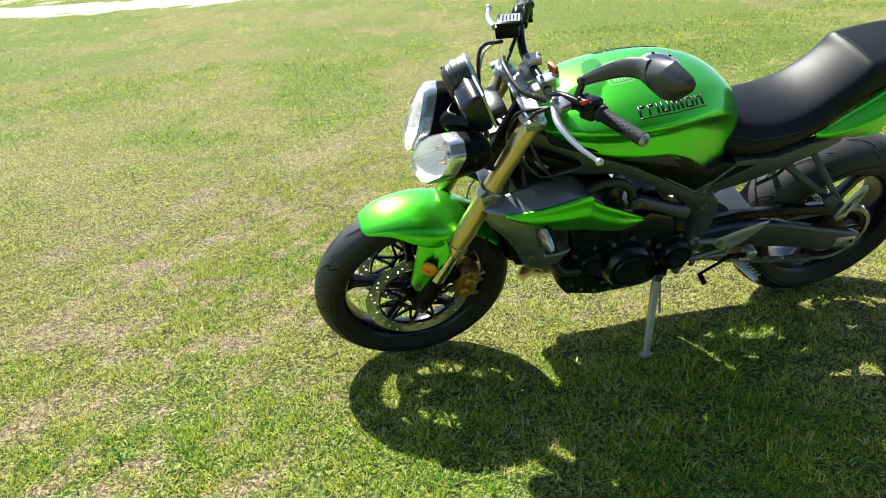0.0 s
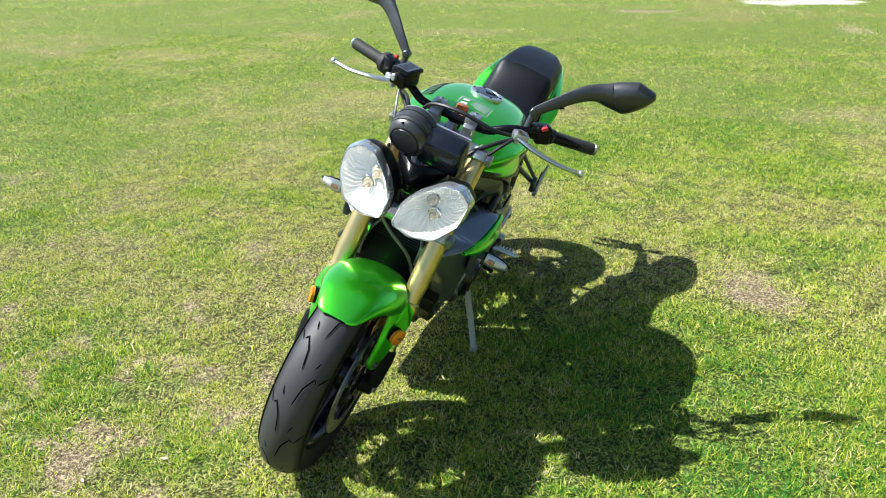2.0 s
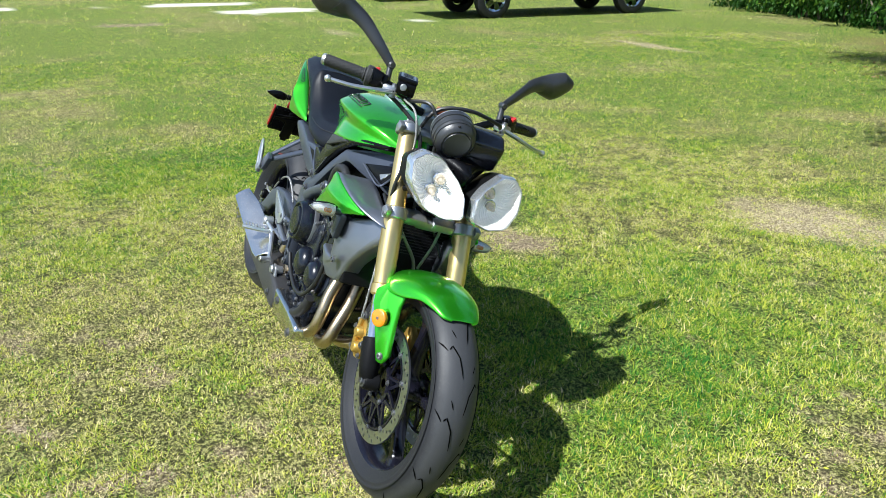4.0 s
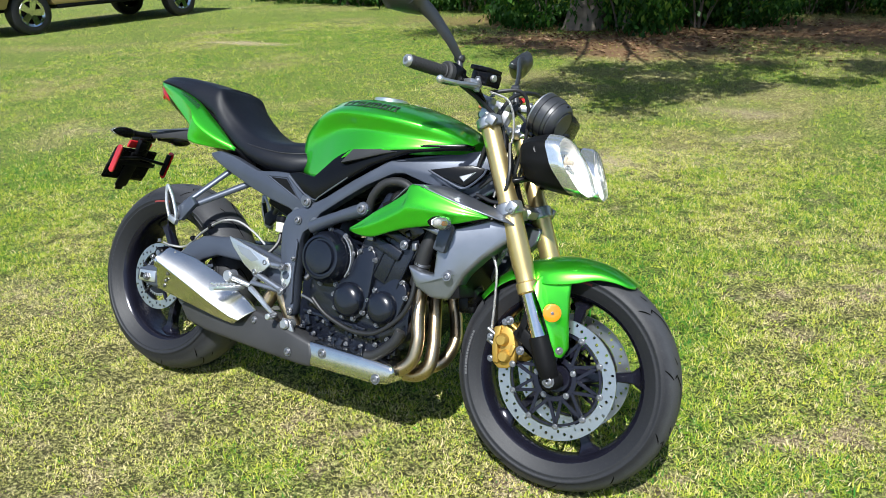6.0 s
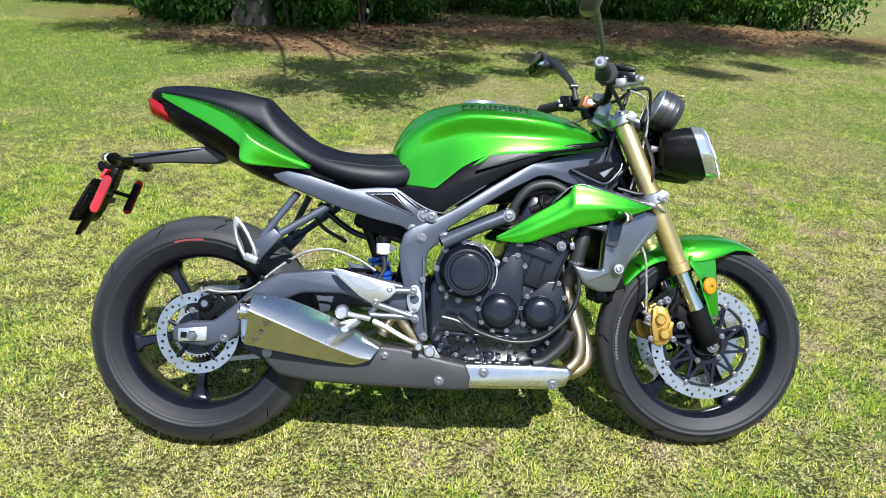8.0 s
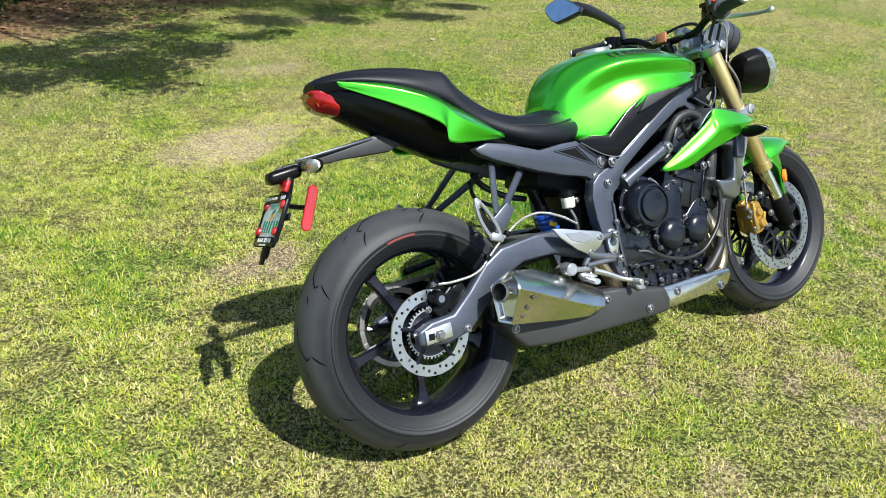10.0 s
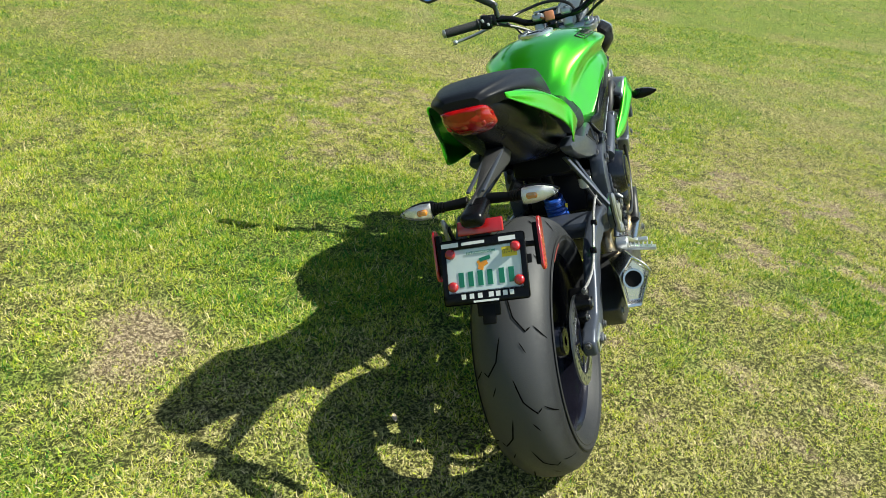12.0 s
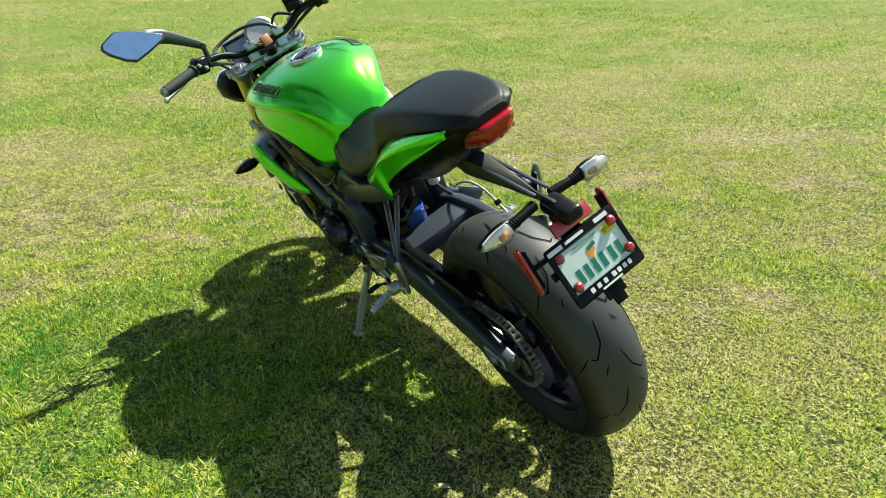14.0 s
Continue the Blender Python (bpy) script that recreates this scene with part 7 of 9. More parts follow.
    for a, b in (((0.264, 0.722), (0.190, 0.602)), ((0.353, 0.693), (0.198, 0.588))):
        pa, pb = Vector((a[0], sd * 0.102, a[1])), Vector((b[0], sd * 0.200, b[1]))
        d = (pb - pa).normalized()
        s_ = Vector((-d.z, 0, d.x)) * 0.0125
        t_ = Vector((0, 0.008, 0))
        rings(bm, [[q + k * (s_ * math.cos(a_) + t_ * math.sin(a_)) for a_ in np.linspace(0, 2 * math.pi, 13)[:-1]] for q, k in ((pa, 1.0), (pb, 0.85))])
    prism(bm, [(0.222, 0.626), (0.243, 0.605), (0.190, 0.546), (0.168, 0.549), (0.162, 0.586)], sd * 0.192, sd * 0.210, 0.004)
    hg = part("peg_hanger", bm, GRAPHITE, rl, "grey passenger footrest hanger")
    bm = bmesh.new()
    c = Vector((0.150, sd * 0.218, 0.591))
    d = Vector((-0.38, 0, 0.92))
    w_ = Vector((0.92, 0, 0.38))
    tube(bm, [c - d * 0.046 - w_ * 0.013, c + d * 0.010 - w_ * 0.016, c + d * 0.056 - w_ * 0.004, c + d * 0.056 + w_ * 0.004, c + d * 0.010 + w_ * 0.014, c - d * 0.046 + w_ * 0.013, c - d * 0.046 - w_ * 0.013], 0.0055, 8, 4)
    block(bm, c - d * 0.048, (0.036, 0.016, 0.020), (0, 22, 0), 0.004)
    block(bm, c + d * 0.050, (0.014, 0.010, 0.022), (0, 22, 0), 0.003)
    part("passenger_peg", bm, CAST_ALU, hg, "folded alloy passenger footrest")
    bm = bmesh.new()
    block(bm, c + Vector((0.0, -sd * 0.007, 0)), (0.016, 0.006, 0.07), (0, -22, 0), 0.002)
    part("peg_rubber", bm, BLACK_MATT, hg)
    bolt((0.176, sd * 0.210, 0.563), (0, sd, 0), hg, 0.007, 0.008)

# ---- seat
bm = bmesh.new()
SS = ((-0.154, .990, .034, .986, .040, .978), (-0.138, 1.001, .050, .992, .062, .981), (-0.090, 1.007, .072, .993, .084, .978), (-0.020, 1.008, .087, .988, .100, .966), (0.070, 1.000, .098, .975, .112, .940), (0.150, .985, .105, .955, .115, .907), (0.176, .978, .105, .943, .116, .890),
      (0.205, .950, .104, .910, .118, .862), (0.255, .905, .104, .868, .120, .826), (0.310, .868, .108, .838, .128, .796), (0.380, .845, .112, .818, .136, .772), (0.455, .840, .108, .812, .134, .758), (0.525, .846, .094, .812, .122, .755), (0.575, .846, .072, .815, .100, .770), (0.598, .838, .052, .812, .080, .785))
grid = []
for x, zt, w1, z1, w2, z2 in SS:
    k = 1.0 if x < 0.20 else 0.35
    half = [(x, -w2 * 0.80, z2 - 0.018), (x, -w2, z2), (x, -w2 * (0.985 + 0.01 * k), z2 + (z1 - z2) * 0.55), (x, -w1 * (1.03 - 0.02 * k), z1 + (zt - z1) * 0.15 * k), (x, -w1 * 0.86, zt - (zt - z1) * (0.55 - 0.30 * k)), (x, -w1 * 0.48, zt - (zt - z1) * (0.16 - 0.10 * k))]
    grid.append(half + [(x, 0, zt)] + [(a, -b, c) for a, b, c in half[::-1]])
vg = patch(bm, grid, 4, 5)
bm.faces.new(vg[0])
bm.faces.new(vg[-1][::-1])
seat = part("seat", bm, SEAT_VINYL, bike, "black vinyl two-level seat", angle=70, recalc=False)
bm = bmesh.new()
tube(bm, [(0.178, -0.1145, 0.893), (0.174, -0.1085, 0.932), (0.171, -0.088, 0.966), (0.169, -0.045, 0.979), (0.168, 0, 0.981), (0.169, 0.045, 0.979), (0.171, 0.088, 0.966), (0.174, 0.1085, 0.932), (0.178, 0.1145, 0.893)], 0.0036, 8, 5)
part("seat_seam", bm, BLACK_CABLE, seat)
for sd, nm in SIDES:
    bm = bmesh.new()
    tube(bm, [(0.275, sd * 0.118, 0.812), (0.33, sd * 0.126, 0.812), (0.40, sd * 0.128, 0.803), (0.48, sd * 0.122, 0.798), (0.56, sd * 0.096, 0.806)], 0.0022, 6, 5)
    part("seat_piping", bm, BLACK_CABLE, seat)

# ---- tail: dark inner cowl, green side panels, lamp, plate arm
bm = bmesh.new()
grid = []
for x, zt, zb, w_ in ((-0.140, .971, .935, .038), (-0.10, .972, .903, .062), (-0.03, .962, .862, .082), (0.06, .935, .812, .094), (0.15, .905, .766, .098), (0.26, .820, .735, .102), (0.36, .778, .710, .098)):
    zm = (zt + zb) / 2
    half = [(x, -w_ * 0.35, zb), (x, -w_ * 0.85, zb + (zm - zb) * 0.5), (x, -w_, zm + (zt - zm) * 0.2), (x, -w_ * 0.95, zt)]
    grid.append([(x, 0, zb - 0.004)] + half + [(x, 0, zt + 0.004)] + [(a, -b, c) for a, b, c in half[::-1]] + [(x, 0, zb - 0.004)])
vg = patch(bm, grid, 4, 3)
bm.faces.new(vg[0])
bm.faces.new(vg[-1][::-1])
part("tail_cowl", bm, BLACK_PLASTIC, bike, "black under-seat tail cowl", angle=50, recalc=False)
for sd, nm in SIDES:
    bm = bmesh.new()
    grid = []
    for x, yt, zt, yr, zr, xl, yl, zl in ((-0.112, .082, .979, .085, .974, -0.108, .085, .968), (-0.060, .098, .972, .107, .960, -0.052, .106, .937), (0.020, .109, .955, .131, .935, 0.030, .132, .894), (0.104, .116, .926, .154, .895, 0.114, .153, .840),
                                          (0.165, .120, .888, .166, .852, 0.124, .158, .795), (0.232, .125, .842, .157, .815, 0.205, .146, .786), (0.300, .131, .792, .134, .789, 0.298, .130, .784)):
        grid.append([(x, sd * yt, zt), ((x * 2 + xl) / 3, sd * (yr * 0.985), zr + 0.006), ((x + xl) / 2, sd * yr, zr - 0.004), (xl, sd * (yl + (yr - yl) * 0.35), zl + (zr - zl) * 0.35), (xl, sd * yl, zl)])
    patch(bm, grid, 5, 3)
    tp = thicken(part("tail_panel", bm, GREEN, bike, "glossy metallic green tail panel", angle=60), 0.004, -1 if sd < 0 else 1)
    bm = bmesh.new()
    xs_, ts_ = (-0.112, -0.060, 0.020, 0.104, 0.165), ((.082, .979), (.098, .972), (.109, .955), (.116, .926), (.120, .892))
    rs_ = ((.085, .974), (.107, .960), (.131, .935), (.154, .895), (.164, .860))
    def on_tail(x, k):
        yt_, zt_, yr_, zr_ = (float(np.interp(x, xs_, [q[n] for q in w_])) for w_, n in ((ts_, 0), (ts_, 1), (rs_, 0), (rs_, 1)))
        return Vector((x, sd * (yt_ + (yr_ - yt_) * k + 0.003), zt_ + (zr_ - zt_) * k + 0.006))
    for i in range(6):
        x = 0.030 + i * 0.017
        for x0, x1, k0, k1 in ((x, x + 0.003, 0.28, 0.62), (x + 0.009, x + 0.012, 0.28, 0.62), (x, x + 0.012, 0.28, 0.36)):
            bm.faces.new([bm.verts.new(on_tail(*q)) for q in ((x0, k0), (x1, k0), (x1, k1), (x0, k1))])
    part("tail_lettering", bm, DECAL_BLACK, tp)
bm = bmesh.new()
grid = []
for x, zt, zb, w_ in ((-0.170, .966, .951, .030), (-0.164, .970, .938, .042), (-0.148, .971, .924, .050), (-0.124, .957, .914, .053), (-0.100, .938, .906, .053), (-0.080, .921, .899, .050), (-0.066, .908, .893, .042)):
    half = [(x, -w_ * 0.5, zb), (x + 0.006, -w_ * 0.96, zb + (zt - zb) * 0.35), (x + 0.005, -w_, zb + (zt - zb) * 0.72), (x, -w_ * 0.90, zt)]
    grid.append([(x, 0, zb - 0.003)] + half + [(x, 0, zt + 0.002)] + [(a, -b, c) for a, b, c in half[::-1]] + [(x, 0, zb - 0.003)])
vg = patch(bm, grid, 4, 4)
bm.faces.new(vg[0])
bm.faces.new(vg[-1][::-1])
tl = part("tail_light", bm, RED_LENS, bike, "red wedge-shaped tail light that wraps round the sides", angle=40, recalc=False)
bm = bmesh.new()
for i in range(5):
    for j in range(2):
        dome(bm, (-0.163 + 0.006 * abs(i - 2), -0.036 + i * 0.018, 0.936 + j * 0.016), 0.0065, 0.003, (-1, 0, -0.3), 10, 3)
part("tail_light_cell", bm, RED_REFLECTOR, tl)
bm = bmesh.new()
prism(bm, [(-0.02, 0.846), (0.03, 0.850), (0.06, 0.815), (0.02, 0.800), (-0.10, 0.800), (-0.215, 0.792), (-0.262, 0.786), (-0.262, 0.808), (-0.20, 0.814), (-0.12, 0.832)], -0.026, 0.018, 0.007, 2, lambda c: -0.35 * max(-0.2, min(0, c.x + 0.02)) * (0.26 if c.y < -0.004 else -0.26))
pa_ = part("plate_arm", bm, GUARD_GREY, bike, "black moulded number plate arm")
bm = bmesh.new()
block(bm, (-0.120, -0.022, 0.828), (0.20, 0.008, 0.006), (0, -7, 0), 0.002)
block(bm, (-0.120, 0.010, 0.828), (0.20, 0.008, 0.006), (0, -7, 0), 0.002)
part("arm_rib", bm, GRAPHITE, pa_)
bm = bmesh.new()
block(bm, (-0.262, -0.010, 0.787), (0.085, 0.048, 0.032), (0, -8, 0), 0.013, 4)
block(bm, (-0.262, -0.010, 0.752), (0.020, 0.045, 0.060), (0, 20, 0), 0.004)
part("plate_lamp", bm, BLACK_PLASTIC, pa_, "black hooded plate lamp")
for sd, nm in SIDES:
    bm = bmesh.new()
    rod(bm, (-0.215, -0.005 + sd * 0.020, 0.797), (-0.222, -0.005 + sd * 0.072, 0.796), 0.0115, 0.010, 12, 0.002)
    for i in range(4):
        rod(bm, (-0.222, -0.005 + sd * (0.072 + i * 0.006), 0.796), (-0.2225, -0.005 + sd * (0.076 + i * 0.006), 0.796), 0.0115, n=12)
    part("indicator_stalk", bm, BLACK_MATT, pa_)


def indicator(tip_side, c, parent, back):
    """A pointed indicator: dark body with a clear lens over an amber bulb. back is the way the lens faces."""
    sd = tip_side
    bm = bmesh.new()
    prof = ((0.0, 0.010, 0.012), (0.012, 0.015, 0.017), (0.032, 0.0155, 0.018), (0.055, 0.0115, 0.014), (0.072, 0.006, 0.008), (0.082, 0.0015, 0.002))
    def lo(h, a, b, x0, n=14):
        return [(c[0] + x0 + a * math.cos(2 * math.pi * k / n), c[1] + sd * h, c[2] + b * math.sin(2 * math.pi * k / n)) for k in range(n)]
    rings(bm, [lo(h, a * 0.72, b, -back * 0.008) for h, a, b in prof])
    body = part("indicator", bm, BLACK_PLASTIC, parent, "pointed indicator with a clear lens")
    bm = bmesh.new()
    rings(bm, [lo(h, a, b * 0.97, back * 0.005) for h, a, b in prof[1:]])
    ln = part("indicator_lens", bm, SMOKED_CLEAR, body, "clear indicator lens")
    bm = bmesh.new()
    rod(bm, (c[0] + back * 0.008, c[1] + sd * 0.02, c[2]), (c[0] + back * 0.012, c[1] + sd * 0.040, c[2]), 0.0065, 0.006, 10, 0.002)
    part("indicator_bulb", bm, ORANGE_BULB, body)
    bm = bmesh.new()
    rings(bm, [lo(h, a * 0.62, b * 0.88, -back * 0.001) for h, a, b in prof[1:-1]])
    part("indicator_reflector", bm, REFLECTOR, body, flat=True)
    return body


for sd, nm in SIDES:
    indicator(sd, (-0.226, -0.005 + sd * 0.086, 0.795), pa_, -1)

# number plate in a dark dealer frame
tilt = math.atan2(0.034, 0.060)
PT = Matrix.Translation((-0.312, -0.015, 0.688)) @ Matrix.Rotation(tilt, 4, "Y") @ Matrix(((0, 0, -1, 0), (-0.94, 0, 0, 0), (0, 0.97, 0, 0), (0, 0, 0, 1)))


def on_plate(bm, cx, cy, sx, sy, z0, z1, bev=0.0, rot=0):
    """A box lying on the plate: cx to the reader's right, cy up."""
    m = PT @ pose(cx, cy, (z0 + z1) / 2, 0, 0, rot) @ Matrix.Diagonal((sx, sy, z1 - z0, 1))
    made = bmesh.ops.create_cube(bm, size=1.0, matrix=m)["verts"]
    if bev:
        bmesh.ops.bevel(bm, geom=list({e for v in made for e in v.link_edges}), offset=bev, segments=2, affect="EDGES", profile=0.5)


bm = bmesh.new()
on_plate(bm, 0, 0, 0.172, 0.102, 0.0, 0.0015)
plate = part("number_plate", bm, PLATE_WHITE, bike, "pale green and white number plate in a dark frame")
bm = bmesh.new()
on_plate(bm, 0, 0.054, 0.186, 0.022, -0.003, 0.005, 0.006)
on_plate(bm, 0, -0.056, 0.186, 0.026, -0.003, 0.005, 0.006)
on_plate(bm, -0.0870, 0, 0.012, 0.10, -0.003, 0.005, 0.002)
on_plate(bm, 0.0870, 0, 0.012, 0.10, -0.003, 0.005, 0.002)
on_plate(bm, 0, 0, 0.174, 0.11, -0.006, -0.001)
pf = part("plate_frame", bm, BLACK_PLASTIC, plate, "dark plate frame with pale print")
for x in (-0.056, -0.035, -0.014, 0.007, 0.032, 0.053):
    bm = bmesh.new()
    on_plate(bm, x + 0.005, -0.018, 0.0115, 0.030, 0.0015, 0.0024)
    part("plate_bar", bm, PLATE_GREEN, plate, "green bar in place of a plate character")
bm = bmesh.new()
on_plate(bm, -0.002, 0.012, 0.020, 0.016, 0.0015, 0.0021, 0, 25)
on_plate(bm, -0.006, 0.003, 0.012, 0.010, 0.0015, 0.0022, 0, -20)
part("plate_picture", bm, ORANGE_BULB, plate, "orange fruit picture on the plate")
bm = bmesh.new()
on_plate(bm, 0.004, 0.020, 0.024, 0.008, 0.0015, 0.0024, 0, 12)
part("plate_leaf", bm, PLATE_GREEN, plate)
bm = bmesh.new()
on_plate(bm, 0.058, 0.028, 0.032, 0.020, 0.0015, 0.0024)
part("validation_sticker", bm, YELLOW, plate, "yellow dated sticker")


def plate_text(name, words, size, x, y, mat):
    """Raised lettering set in the built-in font on the plate."""
    txt = bpy.data.curves.new(name, "FONT")
    txt.body, txt.size, txt.align_x, txt.align_y, txt.extrude = words, size, "CENTER", "CENTER", 0.0002
    tmp = bpy.data.objects.new(name, txt)
    scene.collection.objects.link(tmp)
    bpy.context.view_layer.update()
    tme = bpy.data.meshes.new_from_object(tmp.evaluated_get(bpy.context.evaluated_depsgraph_get()))
    bpy.data.objects.remove(tmp)
    tme.materials.clear()
    tme.materials.append(mat)
    ob = new(name, tme)
    ob.parent = plate
    ob.matrix_basis = PT @ pose(x, y, 0.0027)


plate_text("date_text", "07-17", 0.0125, 0.058, 0.028, DECAL_BLACK)
plate_text("caption_text", "MYFLORIDA.COM", 0.0080, -0.004, 0.034, PLATE_GREEN)
prints = [(x, 0.054, w_, 0.009 if w_ < 0.045 else 0.006) for x, w_ in ((-0.070, 0.038), (-0.018, 0.050), (0.056, 0.036))]
prints += [(x, -0.053, w_ * 0.80, 0.010) for x, w_ in ((-0.048, 0.012), (-0.030, 0.012), (-0.012, 0.012), (0.012, 0.013), (0.027, 0.012), (0.042, 0.012), (0.056, 0.011))]
prints.append((0.0, -0.0645, 0.055, 0.004))
for x, y, w_, h_ in prints:
    bm = bmesh.new()
    on_plate(bm, x, y, w_, h_, 0.005, 0.0056)
    part("print_bar", bm, DECAL_WHITE, pf)
for x, y in ((-0.071, 0.036), (0.072, 0.036), (0.074, -0.031), (-0.070, -0.031)):
    bm = bmesh.new()
    dome(bm, PT @ Vector((x, y, 0.002)), 0.0105, 0.007, PT.to_3x3() @ Vector((0, 0, 1)), 16, 4, 0.003)
    part("plate_screw_cap", bm, RED_REFLECTOR, plate, "round red reflector screw cap")
bm = bmesh.new()
on_plate(bm, 0.0, 0.085, 0.100, 0.030, -0.004, 0.006, 0.003)
part("rear_reflector", bm, RED_REFLECTOR, plate, "oblong red reflector above the plate")
bm = bmesh.new()
on_plate(bm, 0.0, -0.020, 0.05, 0.15, -0.012, -0.004, 0.003)
on_plate(bm, 0.0, -0.092, 0.03, 0.04, -0.010, -0.003, 0.003)
on_plate(bm, 0, 0.01, 0.20, 0.018, -0.014, -0.008, 0.002)
part("plate_bracket", bm, BLACK_MATT, plate)
for sd, nm in SIDES:
    bm = bmesh.new()
    c0, c1 = Vector((-0.268, sd * 0.108 - 0.012, 0.664)), Vector((-0.236, sd * 0.108 - 0.012, 0.740))
    d = (c1 - c0).normalized()
    s_ = Vector((d.z, 0, -d.x))
    lo = []
    for yy, sc in ((0.0, 1.0), (sd * 0.004, 1.0), (sd * 0.006, 0.82)):
        pp = []
        for a in np.linspace(0, math.pi, 8):
            pp.append(c1 + (math.cos(a) * s_ + math.sin(a) * d) * 0.0122 * sc + Vector((0, yy, 0)))
        for a in np.linspace(math.pi, 2 * math.pi, 8):
            pp.append(c0 + (math.cos(a) * s_ + math.sin(a) * d) * 0.0122 * sc + Vector((0, yy, 0)))
        lo.append(pp)
    rings(bm, lo)
    part("side_marker", bm, RED_REFLECTOR, plate, "long red side reflector")
    bm = bmesh.new()
    block(bm, (c0 + c1) / 2 + Vector((0, -sd * 0.006, 0)), (0.018, 0.010, 0.084), (0, 22, 0), 0.003)
    rod(bm, (c0 + c1) / 2, (-0.272, -0.01, 0.715), 0.006, n=8)
    part("marker_back", bm, BLACK_MATT, plate)

# ---- engine
bm = bmesh.new()
prism(bm, [(0.625, 0.345), (0.640, 0.300), (0.700, 0.278), (0.850, 0.272), (0.960, 0.300), (1.000, 0.360), (0.995, 0.440), (0.940, 0.500), (0.850, 0.545), (0.740, 0.590), (0.660, 0.560), (0.625, 0.480)], -0.130, 0.130, 0.012, 2)
engine = part("engine", bm, ENGINE_BLACK, bike, "black three-cylinder engine with bolted covers")
bm = bmesh.new()
prism(bm, [(0.800, 0.520), (0.945, 0.470), (1.010, 0.600), (0.985, 0.650), (0.880, 0.690), (0.850, 0.660)], -0.145, 0.145, 0.010, 2)
part("cylinder_block", bm, ENGINE_BLACK, engine)
bm = bmesh.new()
prism(bm, [(0.850, 0.660), (0.985, 0.610), (1.025, 0.640), (0.985, 0.700), (0.890, 0.735)], -0.160, 0.160, 0.012, 2)
part("cylinder_head", bm, ENGINE_BLACK, engine)
bm = bmesh.new()
prism(bm, [(0.680, 0.285), (0.860, 0.276), (0.945, 0.300), (0.930, 0.250), (0.860, 0.232), (0.720, 0.240)], -0.085, 0.085, 0.010, 2)
part("sump", bm, ENGINE_BLACK, engine)
bm = bmesh.new()
block(bm, (0.83, 0, 0.765), (0.30, 0.20, 0.10), (0, -6, 0), 0.02)
part("airbox", bm, BLACK_MATT, bike, "black airbox under the tank")
for sd, nm in SIDES:
    # slanted ribs down the cylinder block
    for k in range(3):
        bm = bmesh.new()
        x = 0.872 + 0.040 * k
        prism(bm, [(x, 0.505 - 0.012 * k), (x + 0.005, 0.503 - 0.012 * k), (x + 0.050, 0.630 - 0.012 * k), (x + 0.045, 0.632 - 0.012 * k)], sd * 0.140, sd * 0.149, 0.002, 1)
        part("casting_rib", bm, ENGINE_BLACK, engine)
    bm = bmesh.new()
    prism(bm, [(0.862, 0.585), (0.950, 0.552), (0.962, 0.580), (0.874, 0.613)], sd * 0.140, sd * 0.156, 0.004)
    prism(bm, [(0.880, 0.628), (0.972, 0.592), (0.984, 0.616), (0.892, 0.654)], sd * 0.140, sd * 0.160, 0.004)
    part("cylinder_band", bm, ENGINE_BLACK, engine)
    # cast bosses, webs and studs along the lower case
    bits = random.Random(40 + sd)
    for k in range(30 if sd < 0 else 0):
        x, z = 0.648 + 0.011 * k, 0.296 + 0.058 * bits.random() - 0.02 * (k / 30)
        bm = bmesh.new()
        if k % 3 == 0:
            rod(bm, (x, sd * 0.122, z), (x, sd * (0.137 + 0.012 * bits.random()), z), 0.007 + 0.005 * bits.random(), 0.006, 12, 0.002)
        else:
            block(bm, (x, sd * 0.131, z), (0.006 + 0.016 * bits.random(), 0.020, 0.006 + 0.026 * bits.random()), (0, bits.choice((-20, 0, 0, 25)), 0), 0.002)
        part("casting_boss", bm, ENGINE_BLACK, engine)
    bm = bmesh.new()
    block(bm, (0.76, sd * 0.134, 0.352), (0.22, 0.012, 0.010), (0, 3, 0), 0.003)
    part("casting_rib", bm, ENGINE_BLACK, engine)
    for q in ((0.655, 0.30), (0.70, 0.288), (0.76, 0.284), (0.815, 0.283), (0.865, 0.288), (0.91, 0.302), (0.945, 0.325), (0.675, 0.345), (0.730, 0.330), (0.845, 0.318)):
        bolt((q[0], sd * (0.138 if sd < 0 else 0.128), q[1] + 0.012), (0, sd, 0), engine, 0.0048, 0.008)


